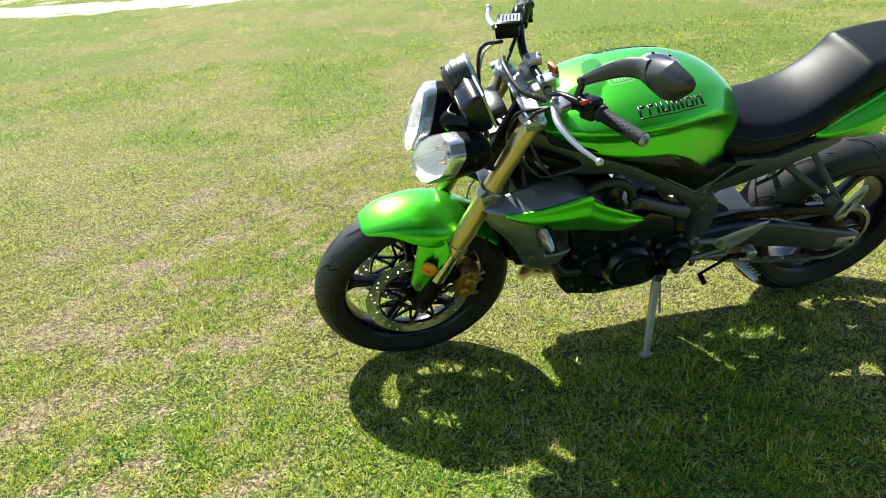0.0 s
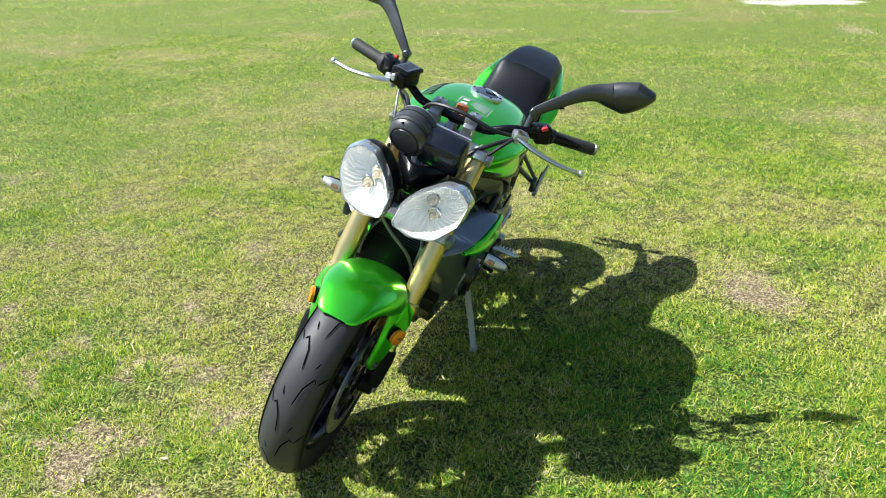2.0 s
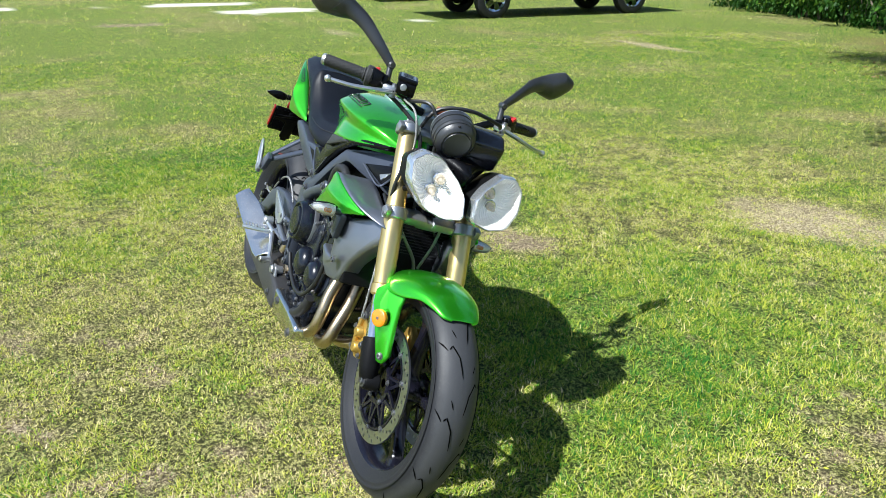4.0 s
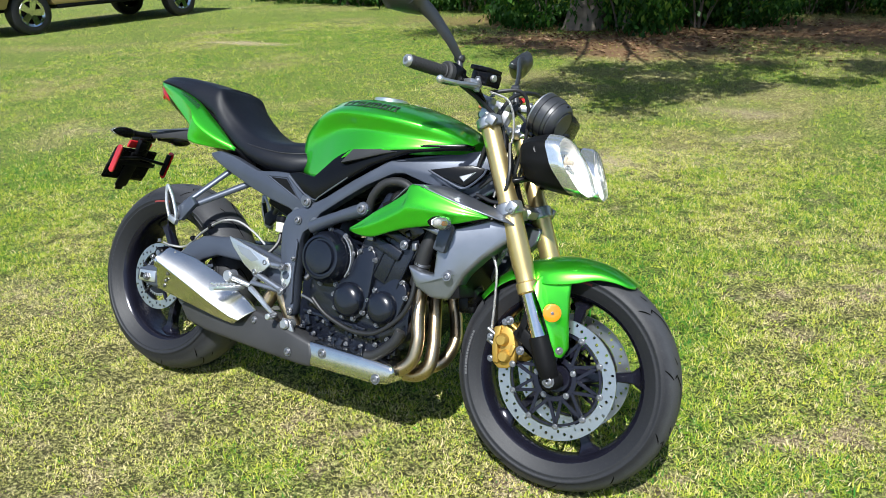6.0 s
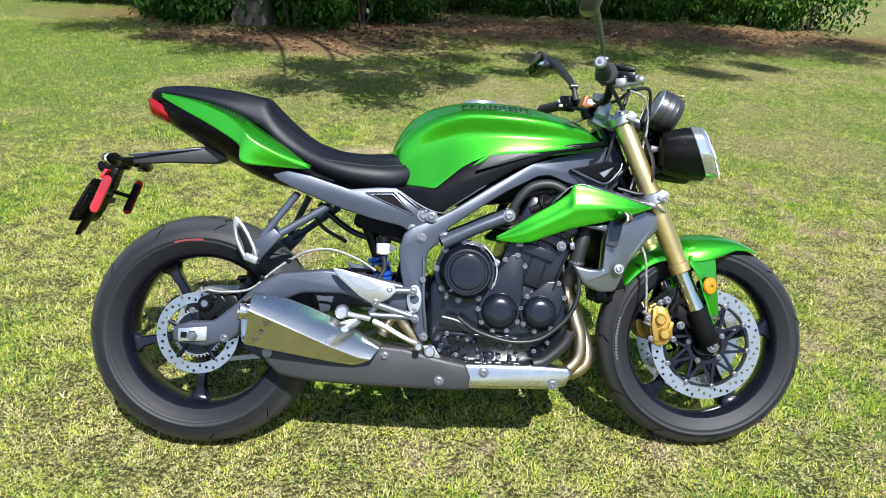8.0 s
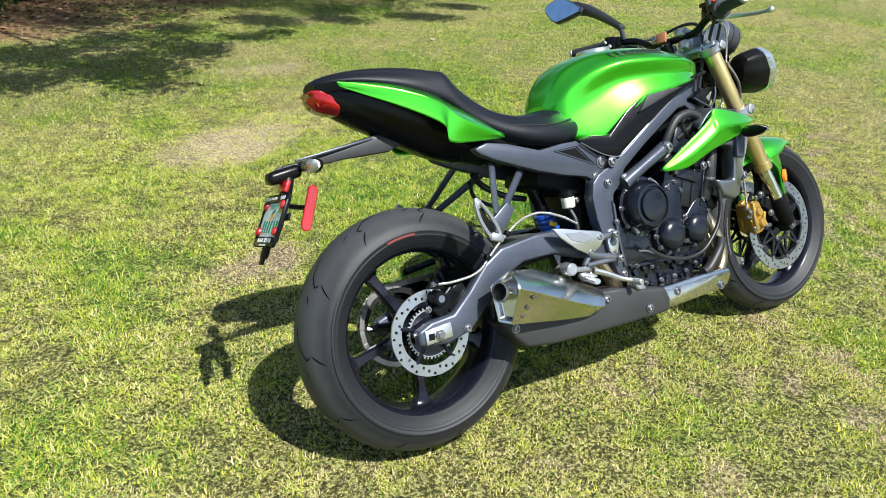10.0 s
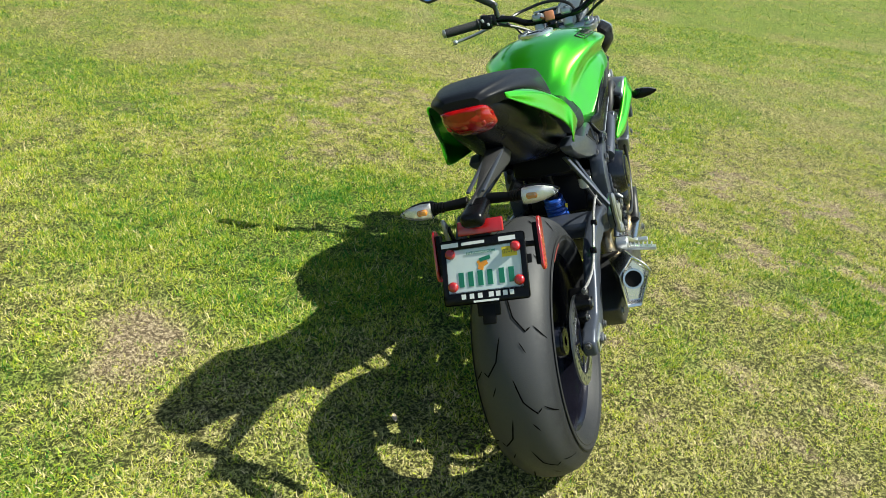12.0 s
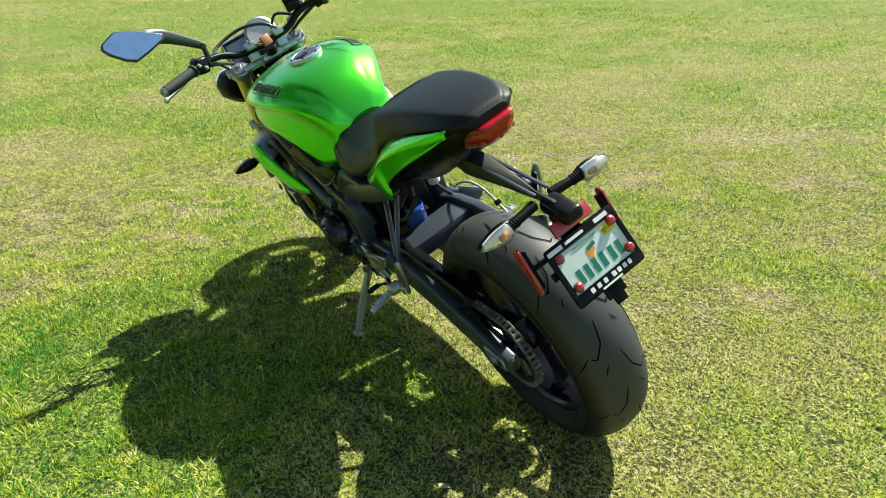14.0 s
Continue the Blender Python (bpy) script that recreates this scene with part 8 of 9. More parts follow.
def pear_cover(c0, r0, c1, r1, y0, y1, bulge, nb, label, sd=-1):
    """A pear-shaped bolted cover: a round dome that runs out into a narrower neck."""
    d = Vector((c1[0] - c0[0], c1[1] - c0[1]))
    a0, open_ = math.atan2(d.y, d.x), math.acos((r0 - r1) / d.length)
    edge = [(c1[0] + r1 * math.cos(a0 + t), c1[1] + r1 * math.sin(a0 + t)) for t in np.linspace(-open_, open_, 9)]
    edge += [(c0[0] + r0 * math.cos(a0 + t), c0[1] + r0 * math.sin(a0 + t)) for t in np.linspace(open_, 2 * math.pi - open_, 23)]
    bm = bmesh.new()
    prism(bm, edge, sd * y0, sd * y1, 0.006, 3)
    cv = part("engine_cover", bm, ENGINE_BLACK, engine, label)
    bm = bmesh.new()
    dome(bm, (c0[0], sd * (y1 - 0.002), c0[1]), r0 * 0.84, bulge, (0, sd, 0), 36, 8, 0.006)
    part("cover_dome", bm, ENGINE_BLACK, cv)
    for k in range(nb):
        x, z = edge[int(k * len(edge) / nb)]
        m = Vector((c0[0], c0[1])).lerp(Vector((c1[0], c1[1])), 0.35)
        p = Vector((x, z)).lerp(m, 0.04)
        bolt((p.x, sd * (y1 - 0.004), p.y), (0, sd, 0), cv, 0.0058, 0.010)
    return cv


def case_cover(c, r, y0, bulge, nb, label, sd=-1, face=True):
    bm = bmesh.new()
    n = 40
    prof = [(0.0, r + 0.010), (0.014, r + 0.010), (0.016, r), (0.030 + bulge * 0.4, r * 0.97), (0.036 + bulge * 0.75, r * 0.86), (0.039 + bulge * 0.9, r * 0.82), (0.040 + bulge * 0.9, r * 0.74), (0.035 + bulge * 0.9, r * 0.71), (0.035 + bulge * 0.9, r * 0.64), (0.041 + bulge, r * 0.60), (0.043 + bulge, r * 0.45), (0.043 + bulge, r * 0.15)]
    rings(bm, [[(c[0] + q * math.cos(2 * math.pi * k / n), sd * (y0 + h), c[1] + q * math.sin(2 * math.pi * k / n)) for k in range(n)] for h, q in prof])
    cv = part("engine_cover", bm, ENGINE_BLACK, engine, label)
    for k in range(nb):
        a = 2 * math.pi * (k + 0.4) / nb
        bolt((c[0] + (r + 0.006) * math.cos(a), sd * (y0 + 0.014), c[1] + (r + 0.006) * math.sin(a)), (0, sd, 0), cv, 0.0058, 0.009)
    return cv


clutch = case_cover((0.722, 0.525), 0.074, 0.130, 0.026, 9, "round black clutch cover with a raised rim")
bm = bmesh.new()
for a in np.linspace(-0.5, 0.9, 12):
    block(bm, (0.722 + 0.080 * math.cos(a), -0.150, 0.525 + 0.080 * math.sin(a)), (0.004, 0.016, 0.016), (0, -math.degrees(a), 0), 0.001)
part("cover_rib", bm, CAST_ALU, clutch)
bm = bmesh.new()
block(bm, (0.722, -0.196, 0.528), (0.040, 0.002, 0.009), (0, 8, 0), 0)
part("cover_lettering", bm, BLACK_MATT, clutch)
bm = bmesh.new()
rod(bm, (0.672, -0.150, 0.470), (0.668, -0.172, 0.452), 0.009, 0.007, 10, 0.002)
part("oil_level_plug", bm, BOLT_STEEL, clutch)
pear_cover((0.812, 0.422), 0.058, (0.850, 0.548), 0.028, 0.124, 0.150, 0.026, 8, "domed black crankcase cover")
pear_cover((0.920, 0.420), 0.054, (0.952, 0.470), 0.036, 0.122, 0.146, 0.024, 7, "domed black water pump cover")
case_cover((0.800, 0.430), 0.080, 0.130, 0.022, 9, "round black alternator cover", 1)
case_cover((0.640, 0.430), 0.055, 0.125, 0.010, 5, "black sprocket cover", 1)
case_cover((0.915, 0.45), 0.045, 0.125, 0.010, 5, "black timing cover", 1)
for pts_, r_, mat_, sd in (([(0.70, 0, 0.405), (0.745, 0, 0.372), (0.800, 0, 0.352), (0.856, 0, 0.342), (0.923, 0, 0.353), (0.986, 0, 0.403), (1.014, 0, 0.453), (1.020, 0, 0.500), (1.016, 0, 0.540)], 0.0065, BLACK_CABLE, -1),
                           ([(0.905, 0, 0.285), (0.935, 0, 0.295), (0.985, 0, 0.34), (1.0, 0, 0.375)], 0.015, HOSE_RUBBER, -1),
                           ([(0.96, 0, 0.44), (1.01, 0, 0.45), (1.045, 0, 0.50)], 0.013, HOSE_RUBBER, 1),
                           ([(0.66, 0, 0.405), (0.70, 0, 0.395), (0.74, 0, 0.375)], 0.004, BOLT_STEEL, -1)):
    bm = bmesh.new()
    tube(bm, [(p[0], sd * 0.168, p[2]) for p in pts_], r_, 10, 5)
    part("engine_hose", bm, mat_, engine)
for k, (x, z) in enumerate(((0.86, 0.60), (0.885, 0.635), (0.94, 0.65), (0.975, 0.63), (1.0, 0.60))):
    bm = bmesh.new()
    block(bm, (x, -0.158, z), (0.020, 0.014, 0.014), (0, 20 * k, 0), 0.003)
    part("engine_fitting", bm, ENGINE_BLACK if k % 2 else BOLT_STEEL, engine)
bolt((0.902, -0.165, 0.640), (0, -1, 0), engine, 0.009, 0.008)
bolt((0.970, -0.165, 0.600), (0, -1, 0), engine, 0.009, 0.008)
# throttle bodies and wiring that show above the engine
for sd, nm in SIDES:
    bm = bmesh.new()
    rod(bm, (0.90, sd * 0.11, 0.700), (0.935, sd * 0.155, 0.715), 0.032, 0.028, 18, 0.004)
    rod(bm, (0.885, sd * 0.15, 0.690), (0.955, sd * 0.155, 0.725), 0.014, n=12, bev=0.002)
    part("throttle_body", bm, BLACK_MATT, engine)
    bm = bmesh.new()
    tube(bm, [(0.70, sd * 0.13, 0.62), (0.77, sd * 0.145, 0.65), (0.84, sd * 0.145, 0.645), (0.88, sd * 0.15, 0.69), (0.96, sd * 0.14, 0.74)], 0.007, 8, 5)
    part("wiring_loom", bm, BLACK_CABLE, engine)

# ---- radiator and shrouds
bm = bmesh.new()
block(bm, (1.100, 0, 0.610), (0.030, 0.305, 0.255), (0, -16, 0), 0.006)
radi = part("radiator", bm, BLACK_MATT, bike, "black finned radiator")
for k in range(26):
    bm = bmesh.new()
    block(bm, (1.1165 + 0.0028 * (k - 12.5) * 0.97, 0, 0.610 + (k - 12.5) * 0.0092), (0.004, 0.285, 0.0025), (0, -16, 0), 0)
    part("fin", bm, BLACK_CABLE, radi)
bm = bmesh.new()
block(bm, (1.118, 0.02, 0.47), (0.05, 0.14, 0.06), (0, -10, 0), 0.010)
rod(bm, (1.135, -0.035, 0.49), (1.15, -0.035, 0.485), 0.036, 0.03, 20, 0.004)
part("horn", bm, BLACK_PLASTIC, radi)
bm = bmesh.new()
tube(bm, [(1.20, -0.07, 0.70), (1.19, -0.03, 0.66), (1.16, 0.03, 0.60), (1.135, 0.06, 0.53)], 0.005, 8, 5)
tube(bm, [(1.21, 0.05, 0.72), (1.18, 0.06, 0.66), (1.15, 0.055, 0.58)], 0.0045, 8, 5)
part("brake_line", bm, BRAIDED, radi)
for sd, nm in SIDES:
    bm = bmesh.new()
    grid = []
    for x, zt, zb, yt, ym, yb in ((0.796, .620, .611, .174, .176, .173), (0.830, .641, .606, .180, .187, .181), (0.880, .674, .608, .193, .202, .192), (0.940, .710, .630, .203, .214, .201), (0.978, .738, .644, .209, .221, .205), (0.995, .760, .649, .212, .224, .207),
                                  (1.06, .747, .664, .213, .223, .209), (1.12, .731, .677, .206, .214, .204), (1.165, .719, .692, .194, .199, .193), (1.203, .709, .705, .179, .180, .178)):
        zm = zt - (zt - zb) * 0.50
        grid.append([(x, sd * (yt - 0.010), zt - 0.002), (x, sd * yt, zt), (x, sd * ((yt + ym) / 2 - 0.001), (zt + zm) / 2), (x, sd * ym, zm), (x, sd * (ym + yb) / 2 * 1.005, (zm + zb) / 2), (x, sd * yb, zb), (x, sd * (yb - 0.012), zb + 0.002)])
    patch(bm, grid, 3, 4)
    thicken(part("radiator_panel", bm, GREEN, bike, "pointed metallic green radiator side panel", angle=50), 0.003, -1 if sd < 0 else 1)
    bm = bmesh.new()
    low = [(1.020, 0.655), (1.070, 0.663), (1.126, 0.674), (1.198, 0.706), (1.255, 0.694), (1.246, 0.655), (1.190, 0.600), (1.152, 0.552), (1.132, 0.505), (1.119, 0.482), (1.075, 0.480), (1.028, 0.500), (0.998, 0.553), (1.045, 0.542), (1.078, 0.540), (1.080, 0.600), (1.083, 0.640)]
    prism(bm, low, sd * 0.140, sd * 0.194, 0.009, 3, lambda c, sd=sd: sd * (-max(0, c.x - 1.08) * 0.42 - max(0, 0.62 - c.z) * 0.12))
    gs = part("radiator_shroud", bm, SHROUD_GREY, bike, "grey metallic radiator shroud")
    bm = bmesh.new()
    grid = [[(0.936, sd * 0.199, .709), (0.945, sd * 0.165, .724), (0.955, sd * 0.130, .732)], [(0.995, sd * 0.208, .759), (1.01, sd * 0.165, .763), (1.02, sd * 0.118, .766)], [(1.06, sd * 0.209, .746), (1.08, sd * 0.160, .752), (1.09, sd * 0.115, .757)],
            [(1.14, sd * 0.198, .725), (1.15, sd * 0.158, .732), (1.16, sd * 0.118, .738)], [(1.205, sd * 0.174, .709), (1.215, sd * 0.148, .718), (1.215, sd * 0.125, .725)], [(1.256, sd * 0.132, .696), (1.257, sd * 0.128, .697), (1.255, sd * 0.122, .698)]]
    patch(bm, grid, 4, 4)
    thicken(part("shroud_top", bm, SHROUD_GREY, gs), 0.003, 1 if sd < 0 else -1)
    bolt((1.120, sd * 0.186, 0.545), (0, sd, 0.1), gs, 0.009, 0.006)
    bm = bmesh.new()
    block(bm, (1.100, sd * 0.196, 0.640), (0.036, 0.020, 0.075), (0, 12, 0), 0.006)
    rod(bm, (1.108, sd * 0.190, 0.676), (1.110, sd * 0.222, 0.677), 0.010, 0.010, 12, 0.002)
    part("indicator_mount", bm, GRAPHITE, gs)
    indicator(sd, (1.112, sd * 0.216, 0.677), gs, 1)

# lower coolant hose that runs down behind the shroud
for sd, nm in SIDES:
    bm = bmesh.new()
    tube(bm, [(1.050, sd * 0.120, 0.690), (1.038, sd * 0.138, 0.640), (1.022, sd * 0.140, 0.585), (1.012, sd * 0.132, 0.535), (1.000, sd * 0.118, 0.500)], 0.021, 14, 6)
    part("coolant_hose", bm, HOSE_RUBBER, radi)
    bm = bmesh.new()
    rod(bm, (1.018, sd * 0.136, 0.562), (1.016, sd * 0.135, 0.552), 0.0225, n=16, bev=0.002)
    part("hose_clamp", bm, BOLT_STEEL, radi)

# ---- exhaust
exh = None
for pts_ in (((0.985, -0.085, 0.560), (1.000, -0.090, 0.515), (1.006, -0.100, 0.463), (1.020, -0.120, 0.405), (1.034, -0.130, 0.351), (1.028, -0.135, 0.298), (0.990, -0.140, 0.262), (0.930, -0.140, 0.252)),
             ((0.985, -0.020, 0.560), (1.012, -0.030, 0.510), (1.026, -0.045, 0.450), (1.042, -0.060, 0.390), (1.061, -0.085, 0.330), (1.060, -0.097, 0.280), (1.025, -0.098, 0.252), (0.960, -0.098, 0.247)),
             ((0.985, 0.050, 0.560), (1.012, 0.060, 0.510), (1.028, 0.062, 0.450), (1.048, 0.058, 0.392), (1.062, 0.040, 0.335), (1.050, 0.005, 0.284), (1.010, -0.030, 0.258), (0.945, -0.045, 0.250))):
    bm = bmesh.new()
    tube(bm, pts_, 0.0185, 18, 6)
    h_ = part("exhaust_header", bm, HEADER, bike, "heat-tinted steel header pipe")
    exh = exh or h_
bm = bmesh.new()
rod(bm, (1.001, -0.092, 0.505), (1.004, -0.096, 0.488), 0.023, n=18, bev=0.002)
part("header_clamp", bm, BOLT_STEEL, exh)
bm = bmesh.new()
prism(bm, [(0.665, 0.284), (0.735, 0.286), (0.900, 0.285), (1.000, 0.281), (1.010, 0.262), (0.990, 0.228), (0.930, 0.220), (0.735, 0.218), (0.665, 0.222)], -0.185, -0.020, 0.016, 3)
cat = part("exhaust_collector", bm, STEEL, bike, "brushed steel exhaust collector box")
for q in ((0.772, 0.262), (0.955, 0.236)):
    bolt((q[0], -0.185, q[1]), (0, -1, 0), cat, 0.010, 0.006)
bm = bmesh.new()
prism(bm, [(0.165, 0.325), (0.205, 0.270), (0.235, 0.240), (0.316, 0.226), (0.430, 0.219), (0.560, 0.215), (0.700, 0.212), (0.738, 0.214), (0.742, 0.250), (0.730, 0.284), (0.640, 0.302), (0.565, 0.322), (0.500, 0.328), (0.350, 0.318)], -0.176, -0.090, 0.012, 3,
      lambda c: -0.012 * max(0.0, min(1.0, (c.x - 0.45) / 0.2)) if c.y < -0.13 else 0.0)
gd = part("exhaust_guard", bm, GUARD_GREY, bike, "dark grey exhaust guard")
for q, y_ in (((0.205, 0.300), 0.176), ((0.512, 0.300), 0.180), ((0.655, 0.240), 0.188)):
    bolt((q[0], -y_, q[1]), (0, -1, 0), gd, 0.009, 0.007)
bm = bmesh.new()
tube(bm, [(0.620, -0.105, 0.285), (0.600, -0.118, 0.318), (0.572, -0.124, 0.362), (0.545, -0.122, 0.400), (0.520, -0.118, 0.385), (0.500, -0.125, 0.345)], 0.021, 16, 6)
part("link_pipe", bm, HEADER, gd, "straw-tinted pipe that feeds the silencer")
# a five-sided body: ridge along the top, crease along the outer side, belly, inner foot, inner shoulder
SILENCER = (((0.180, -0.229, 0.463), (0.176, -0.271, 0.420), (0.158, -0.236, 0.330), (0.142, -0.200, 0.336), (0.137, -0.196, 0.430)),
            ((0.266, -0.203, 0.445), (0.270, -0.254, 0.378), (0.255, -0.217, 0.308), (0.240, -0.180, 0.316), (0.250, -0.165, 0.415)),
            ((0.370, -0.177, 0.402), (0.375, -0.235, 0.329), (0.370, -0.203, 0.285), (0.360, -0.160, 0.290), (0.365, -0.142, 0.380)),
            ((0.455, -0.170, 0.357), (0.448, -0.220, 0.299), (0.425, -0.195, 0.276), (0.420, -0.150, 0.280), (0.440, -0.132, 0.345)),
            ((0.508, -0.171, 0.329), (0.478, -0.212, 0.293), (0.440, -0.190, 0.274), (0.435, -0.150, 0.279), (0.480, -0.134, 0.318)))
mouth = [Vector(q) for q in SILENCER[0]]
hub = sum(mouth, Vector()) / 5
inset = [hub.lerp(q, 0.86) + Vector((0.002, 0, 0)) for q in mouth]
deep = [hub.lerp(q, 0.80) + Vector((0.016, 0, 0)) for q in mouth]
bm = bmesh.new()
def crowned(st):
    """The ring with its upper facet gently crowned."""
    a, b_ = Vector(st[0]), Vector(st[1])
    return [a, a.lerp(b_, 0.35) + Vector((0, -0.0035, 0.003)), a.lerp(b_, 0.72) + Vector((0, -0.0035, 0.003))] + [Vector(q) for q in st[1:]]


rings(bm, [[deep[0], deep[0].lerp(deep[1], 0.35), deep[0].lerp(deep[1], 0.72)] + deep[1:], [inset[0], inset[0].lerp(inset[1], 0.35), inset[0].lerp(inset[1], 0.72)] + inset[1:]] + [crowned(st) for st in SILENCER])
muf = part("silencer", bm, STEEL, bike, "angular brushed steel silencer", angle=16)
md = muf.modifiers.new("round", "BEVEL")
md.width, md.segments, md.limit_method, md.angle_limit = 0.009, 4, "ANGLE", radians(24)
for nm_, prof, mat_ in (("tail_pipe", ((0.0, 0.026), (-0.010, 0.026), (-0.010, 0.021), (0.03, 0.020)), STEEL), ("tail_pipe_bore", ((-0.004, 0.0205), (0.0, 0.002)), BLACK_MATT)):
    bm = bmesh.new()
    c0, d = Vector((0.152, -0.226, 0.414)), Vector((0.92, 0.28, -0.25)).normalized()
    u, v = basis(d)
    rings(bm, [[c0 + d * h + r * (math.cos(2 * math.pi * k / 24) * u + math.sin(2 * math.pi * k / 24) * v) for k in range(24)] for h, r in prof], caps=(nm_ != "tail_pipe"))
    part(nm_, bm, mat_, muf)
for q, n_ in (((0.218, -0.2580, 0.386), (0.1, -1, -0.45)), ((0.203, -0.2485, 0.362), (0.1, -1, -0.45)), ((0.190, -0.2395, 0.344), (0.1, -1, -0.45)), ((0.205, -0.2270, 0.450), (0.1, -0.75, 0.65))):
    bolt(q, n_, muf, 0.004, 0.003)

# ---- swingarm, shock, rear brake
for sd, nm in SIDES:
    bm = bmesh.new()
    if sd < 0:
        out = [(-0.052, 0.318), (-0.052, 0.356), (-0.010, 0.372), (0.055, 0.375), (0.110, 0.420), (0.170, 0.478), (0.225, 0.508), (0.345, 0.520), (0.440, 0.512), (0.560, 0.485), (0.610, 0.450), (0.560, 0.405), (0.470, 0.425), (0.390, 0.455), (0.290, 0.455), (0.230, 0.432), (0.160, 0.370), (0.100, 0.322), (0.030, 0.305)]
    else:
        out = [(-0.052, 0.314), (-0.052, 0.356), (0.0, 0.374), (0.10, 0.405), (0.25, 0.455), (0.40, 0.490), (0.56, 0.490), (0.610, 0.450), (0.560, 0.400), (0.42, 0.392), (0.27, 0.366), (0.10, 0.318), (0.0, 0.298)]
    prism(bm, out, sd * 0.108, sd * 0.142, 0.009, 3)
    sa_ = part("swingarm", bm, GRAPHITE, bike, "dark grey cast swingarm")
    bm = bmesh.new()
    prism(bm, [(-0.036, 0.318), (-0.036, 0.354), (0.040, 0.360), (0.040, 0.322)], sd * 0.140, sd * 0.147, 0.003)
    ad = part("axle_adjuster", bm, SATIN_ALU, sa_, "alloy axle adjuster plate")
    bm = bmesh.new()
    rod(bm, (RX, sd * 0.145, RZ), (RX, sd * 0.154, RZ), 0.014, n=6, bev=0.002)
    rod(bm, (RX, sd * 0.153, RZ), (RX, sd * 0.158, RZ), 0.008, n=12, bev=0.001)
    part("axle_nut", bm, BOLT_STEEL, ad)
    bm = bmesh.new()
    block(bm, (-0.020, sd * 0.1472, 0.337), (0.016, 0.001, 0.016), (0, 4, 0), 0)
    part("adjuster_slot", bm, BLACK_MATT, ad)
    bolt((-0.050, sd * 0.125, 0.348), (-1, 0, 0), sa_, 0.006, 0.010)
    if sd < 0:
        bolt((0.085, sd * 0.143, 0.330), (0, sd, 0), sa_, 0.008, 0.008)
bm = bmesh.new()
block(bm, (0.42, 0, 0.475), (0.12, 0.23, 0.05), (0, 5, 0), 0.012)
part("swingarm_bridge", bm, GRAPHITE, bike, "dark cross member of the swingarm")
bm = bmesh.new()
patch(bm, [[(0.55, 0.078, 0.490), (0.55, 0.112, 0.500), (0.55, 0.125, 0.482)], [(0.40, 0.078, 0.500), (0.40, 0.112, 0.512), (0.40, 0.125, 0.492)], [(0.22, 0.078, 0.485), (0.22, 0.112, 0.497), (0.22, 0.125, 0.476)], [(0.06, 0.078, 0.470), (0.06, 0.112, 0.480), (0.06, 0.125, 0.458)]], 4, 4)
thicken(part("chain_guard", bm, BLACK_PLASTIC, bike, "black plastic chain guard", recalc=False), 0.003)
bm = bmesh.new()
prism(bm, [(0.28, 0.372), (0.10, 0.438), (0.05, 0.45), (-0.02, 0.36), (-0.03, 0.33), (0.02, 0.29), (0.12, 0.32)], 0.120, 0.128, 0.003)
part("sprocket_guard", bm, BLACK_PLASTIC, bike, "black plastic guard over the rear sprocket")
bm = bmesh.new()
tube(bm, [(0.512 - 0.03 * t + 0.024 * math.cos(2 * math.pi * 6 * t) * 0.9, 0.026 * math.sin(2 * math.pi * 6 * t), 0.450 + 0.085 * t) for t in np.linspace(0, 1, 73)], 0.0075, 8, 1)
shk = part("rear_shock_spring", bm, BLUE_SPRING, bike, "blue coil spring of the rear shock")
bm = bmesh.new()
rod(bm, (0.525, 0, 0.43), (0.445, 0, 0.65), 0.019, n=16)
part("shock_body", bm, BLACK_PLASTIC, shk)
bm = bmesh.new()
rod(bm, (0.480, 0, 0.540), (0.476, 0, 0.554), 0.029, n=20, bev=0.003)
part("preload_collar", bm, BLUE_SPRING, shk)
bm = bmesh.new()
block(bm, (0.482, -0.0335, 0.520), (0.026, 0.003, 0.013), (0, 25, 0), 0.001)
part("spring_sticker", bm, YELLOW, shk)
bm = bmesh.new()
block(bm, (0.050, -0.100, 0.405), (0.085, 0.045, 0.040), (0, -40, 0), 0.008, 3)
rod(bm, (0.030, -0.095, 0.420), (0.030, -0.138, 0.420), 0.022, 0.019, 20, 0.004)
block(bm, (0.085, -0.112, 0.405), (0.075, 0.018, 0.07), (0, -25, 0), 0.008)
rc = part("rear_caliper", bm, BLACK_PLASTIC, bike, "black rear brake caliper")
bm = bmesh.new()
rod(bm, (0.030, -0.138, 0.420), (0.030, -0.1395, 0.420), 0.009, n=16)
part("caliper_badge", bm, SHROUD_GREY, rc)
bolt((0.020, -0.128, 0.455), (-0.3, 0, 1), rc, 0.006, 0.010)
bolt((-0.005, -0.125, 0.400), (0, -1, 0), rc, 0.006, 0.008)
bm = bmesh.new()
tube(bm, [(0.035, -0.125, 0.455), (0.080, -0.130, 0.452), (0.150, -0.135, 0.462), (0.215, -0.140, 0.515), (0.290, -0.142, 0.562), (0.360, -0.142, 0.573), (0.430, -0.142, 0.550), (0.480, -0.142, 0.520)], 0.0036, 8, 6)
part("rear_brake_hose", bm, BRAIDED, rc)
for q in ((0.180, -0.139, 0.492), (0.250, -0.142, 0.540)):
    bm = bmesh.new()
    block(bm, q, (0.014, 0.016, 0.014), (0, -45, 0), 0.003)
    part("hose_clip", bm, BLACK_PLASTIC, rc)
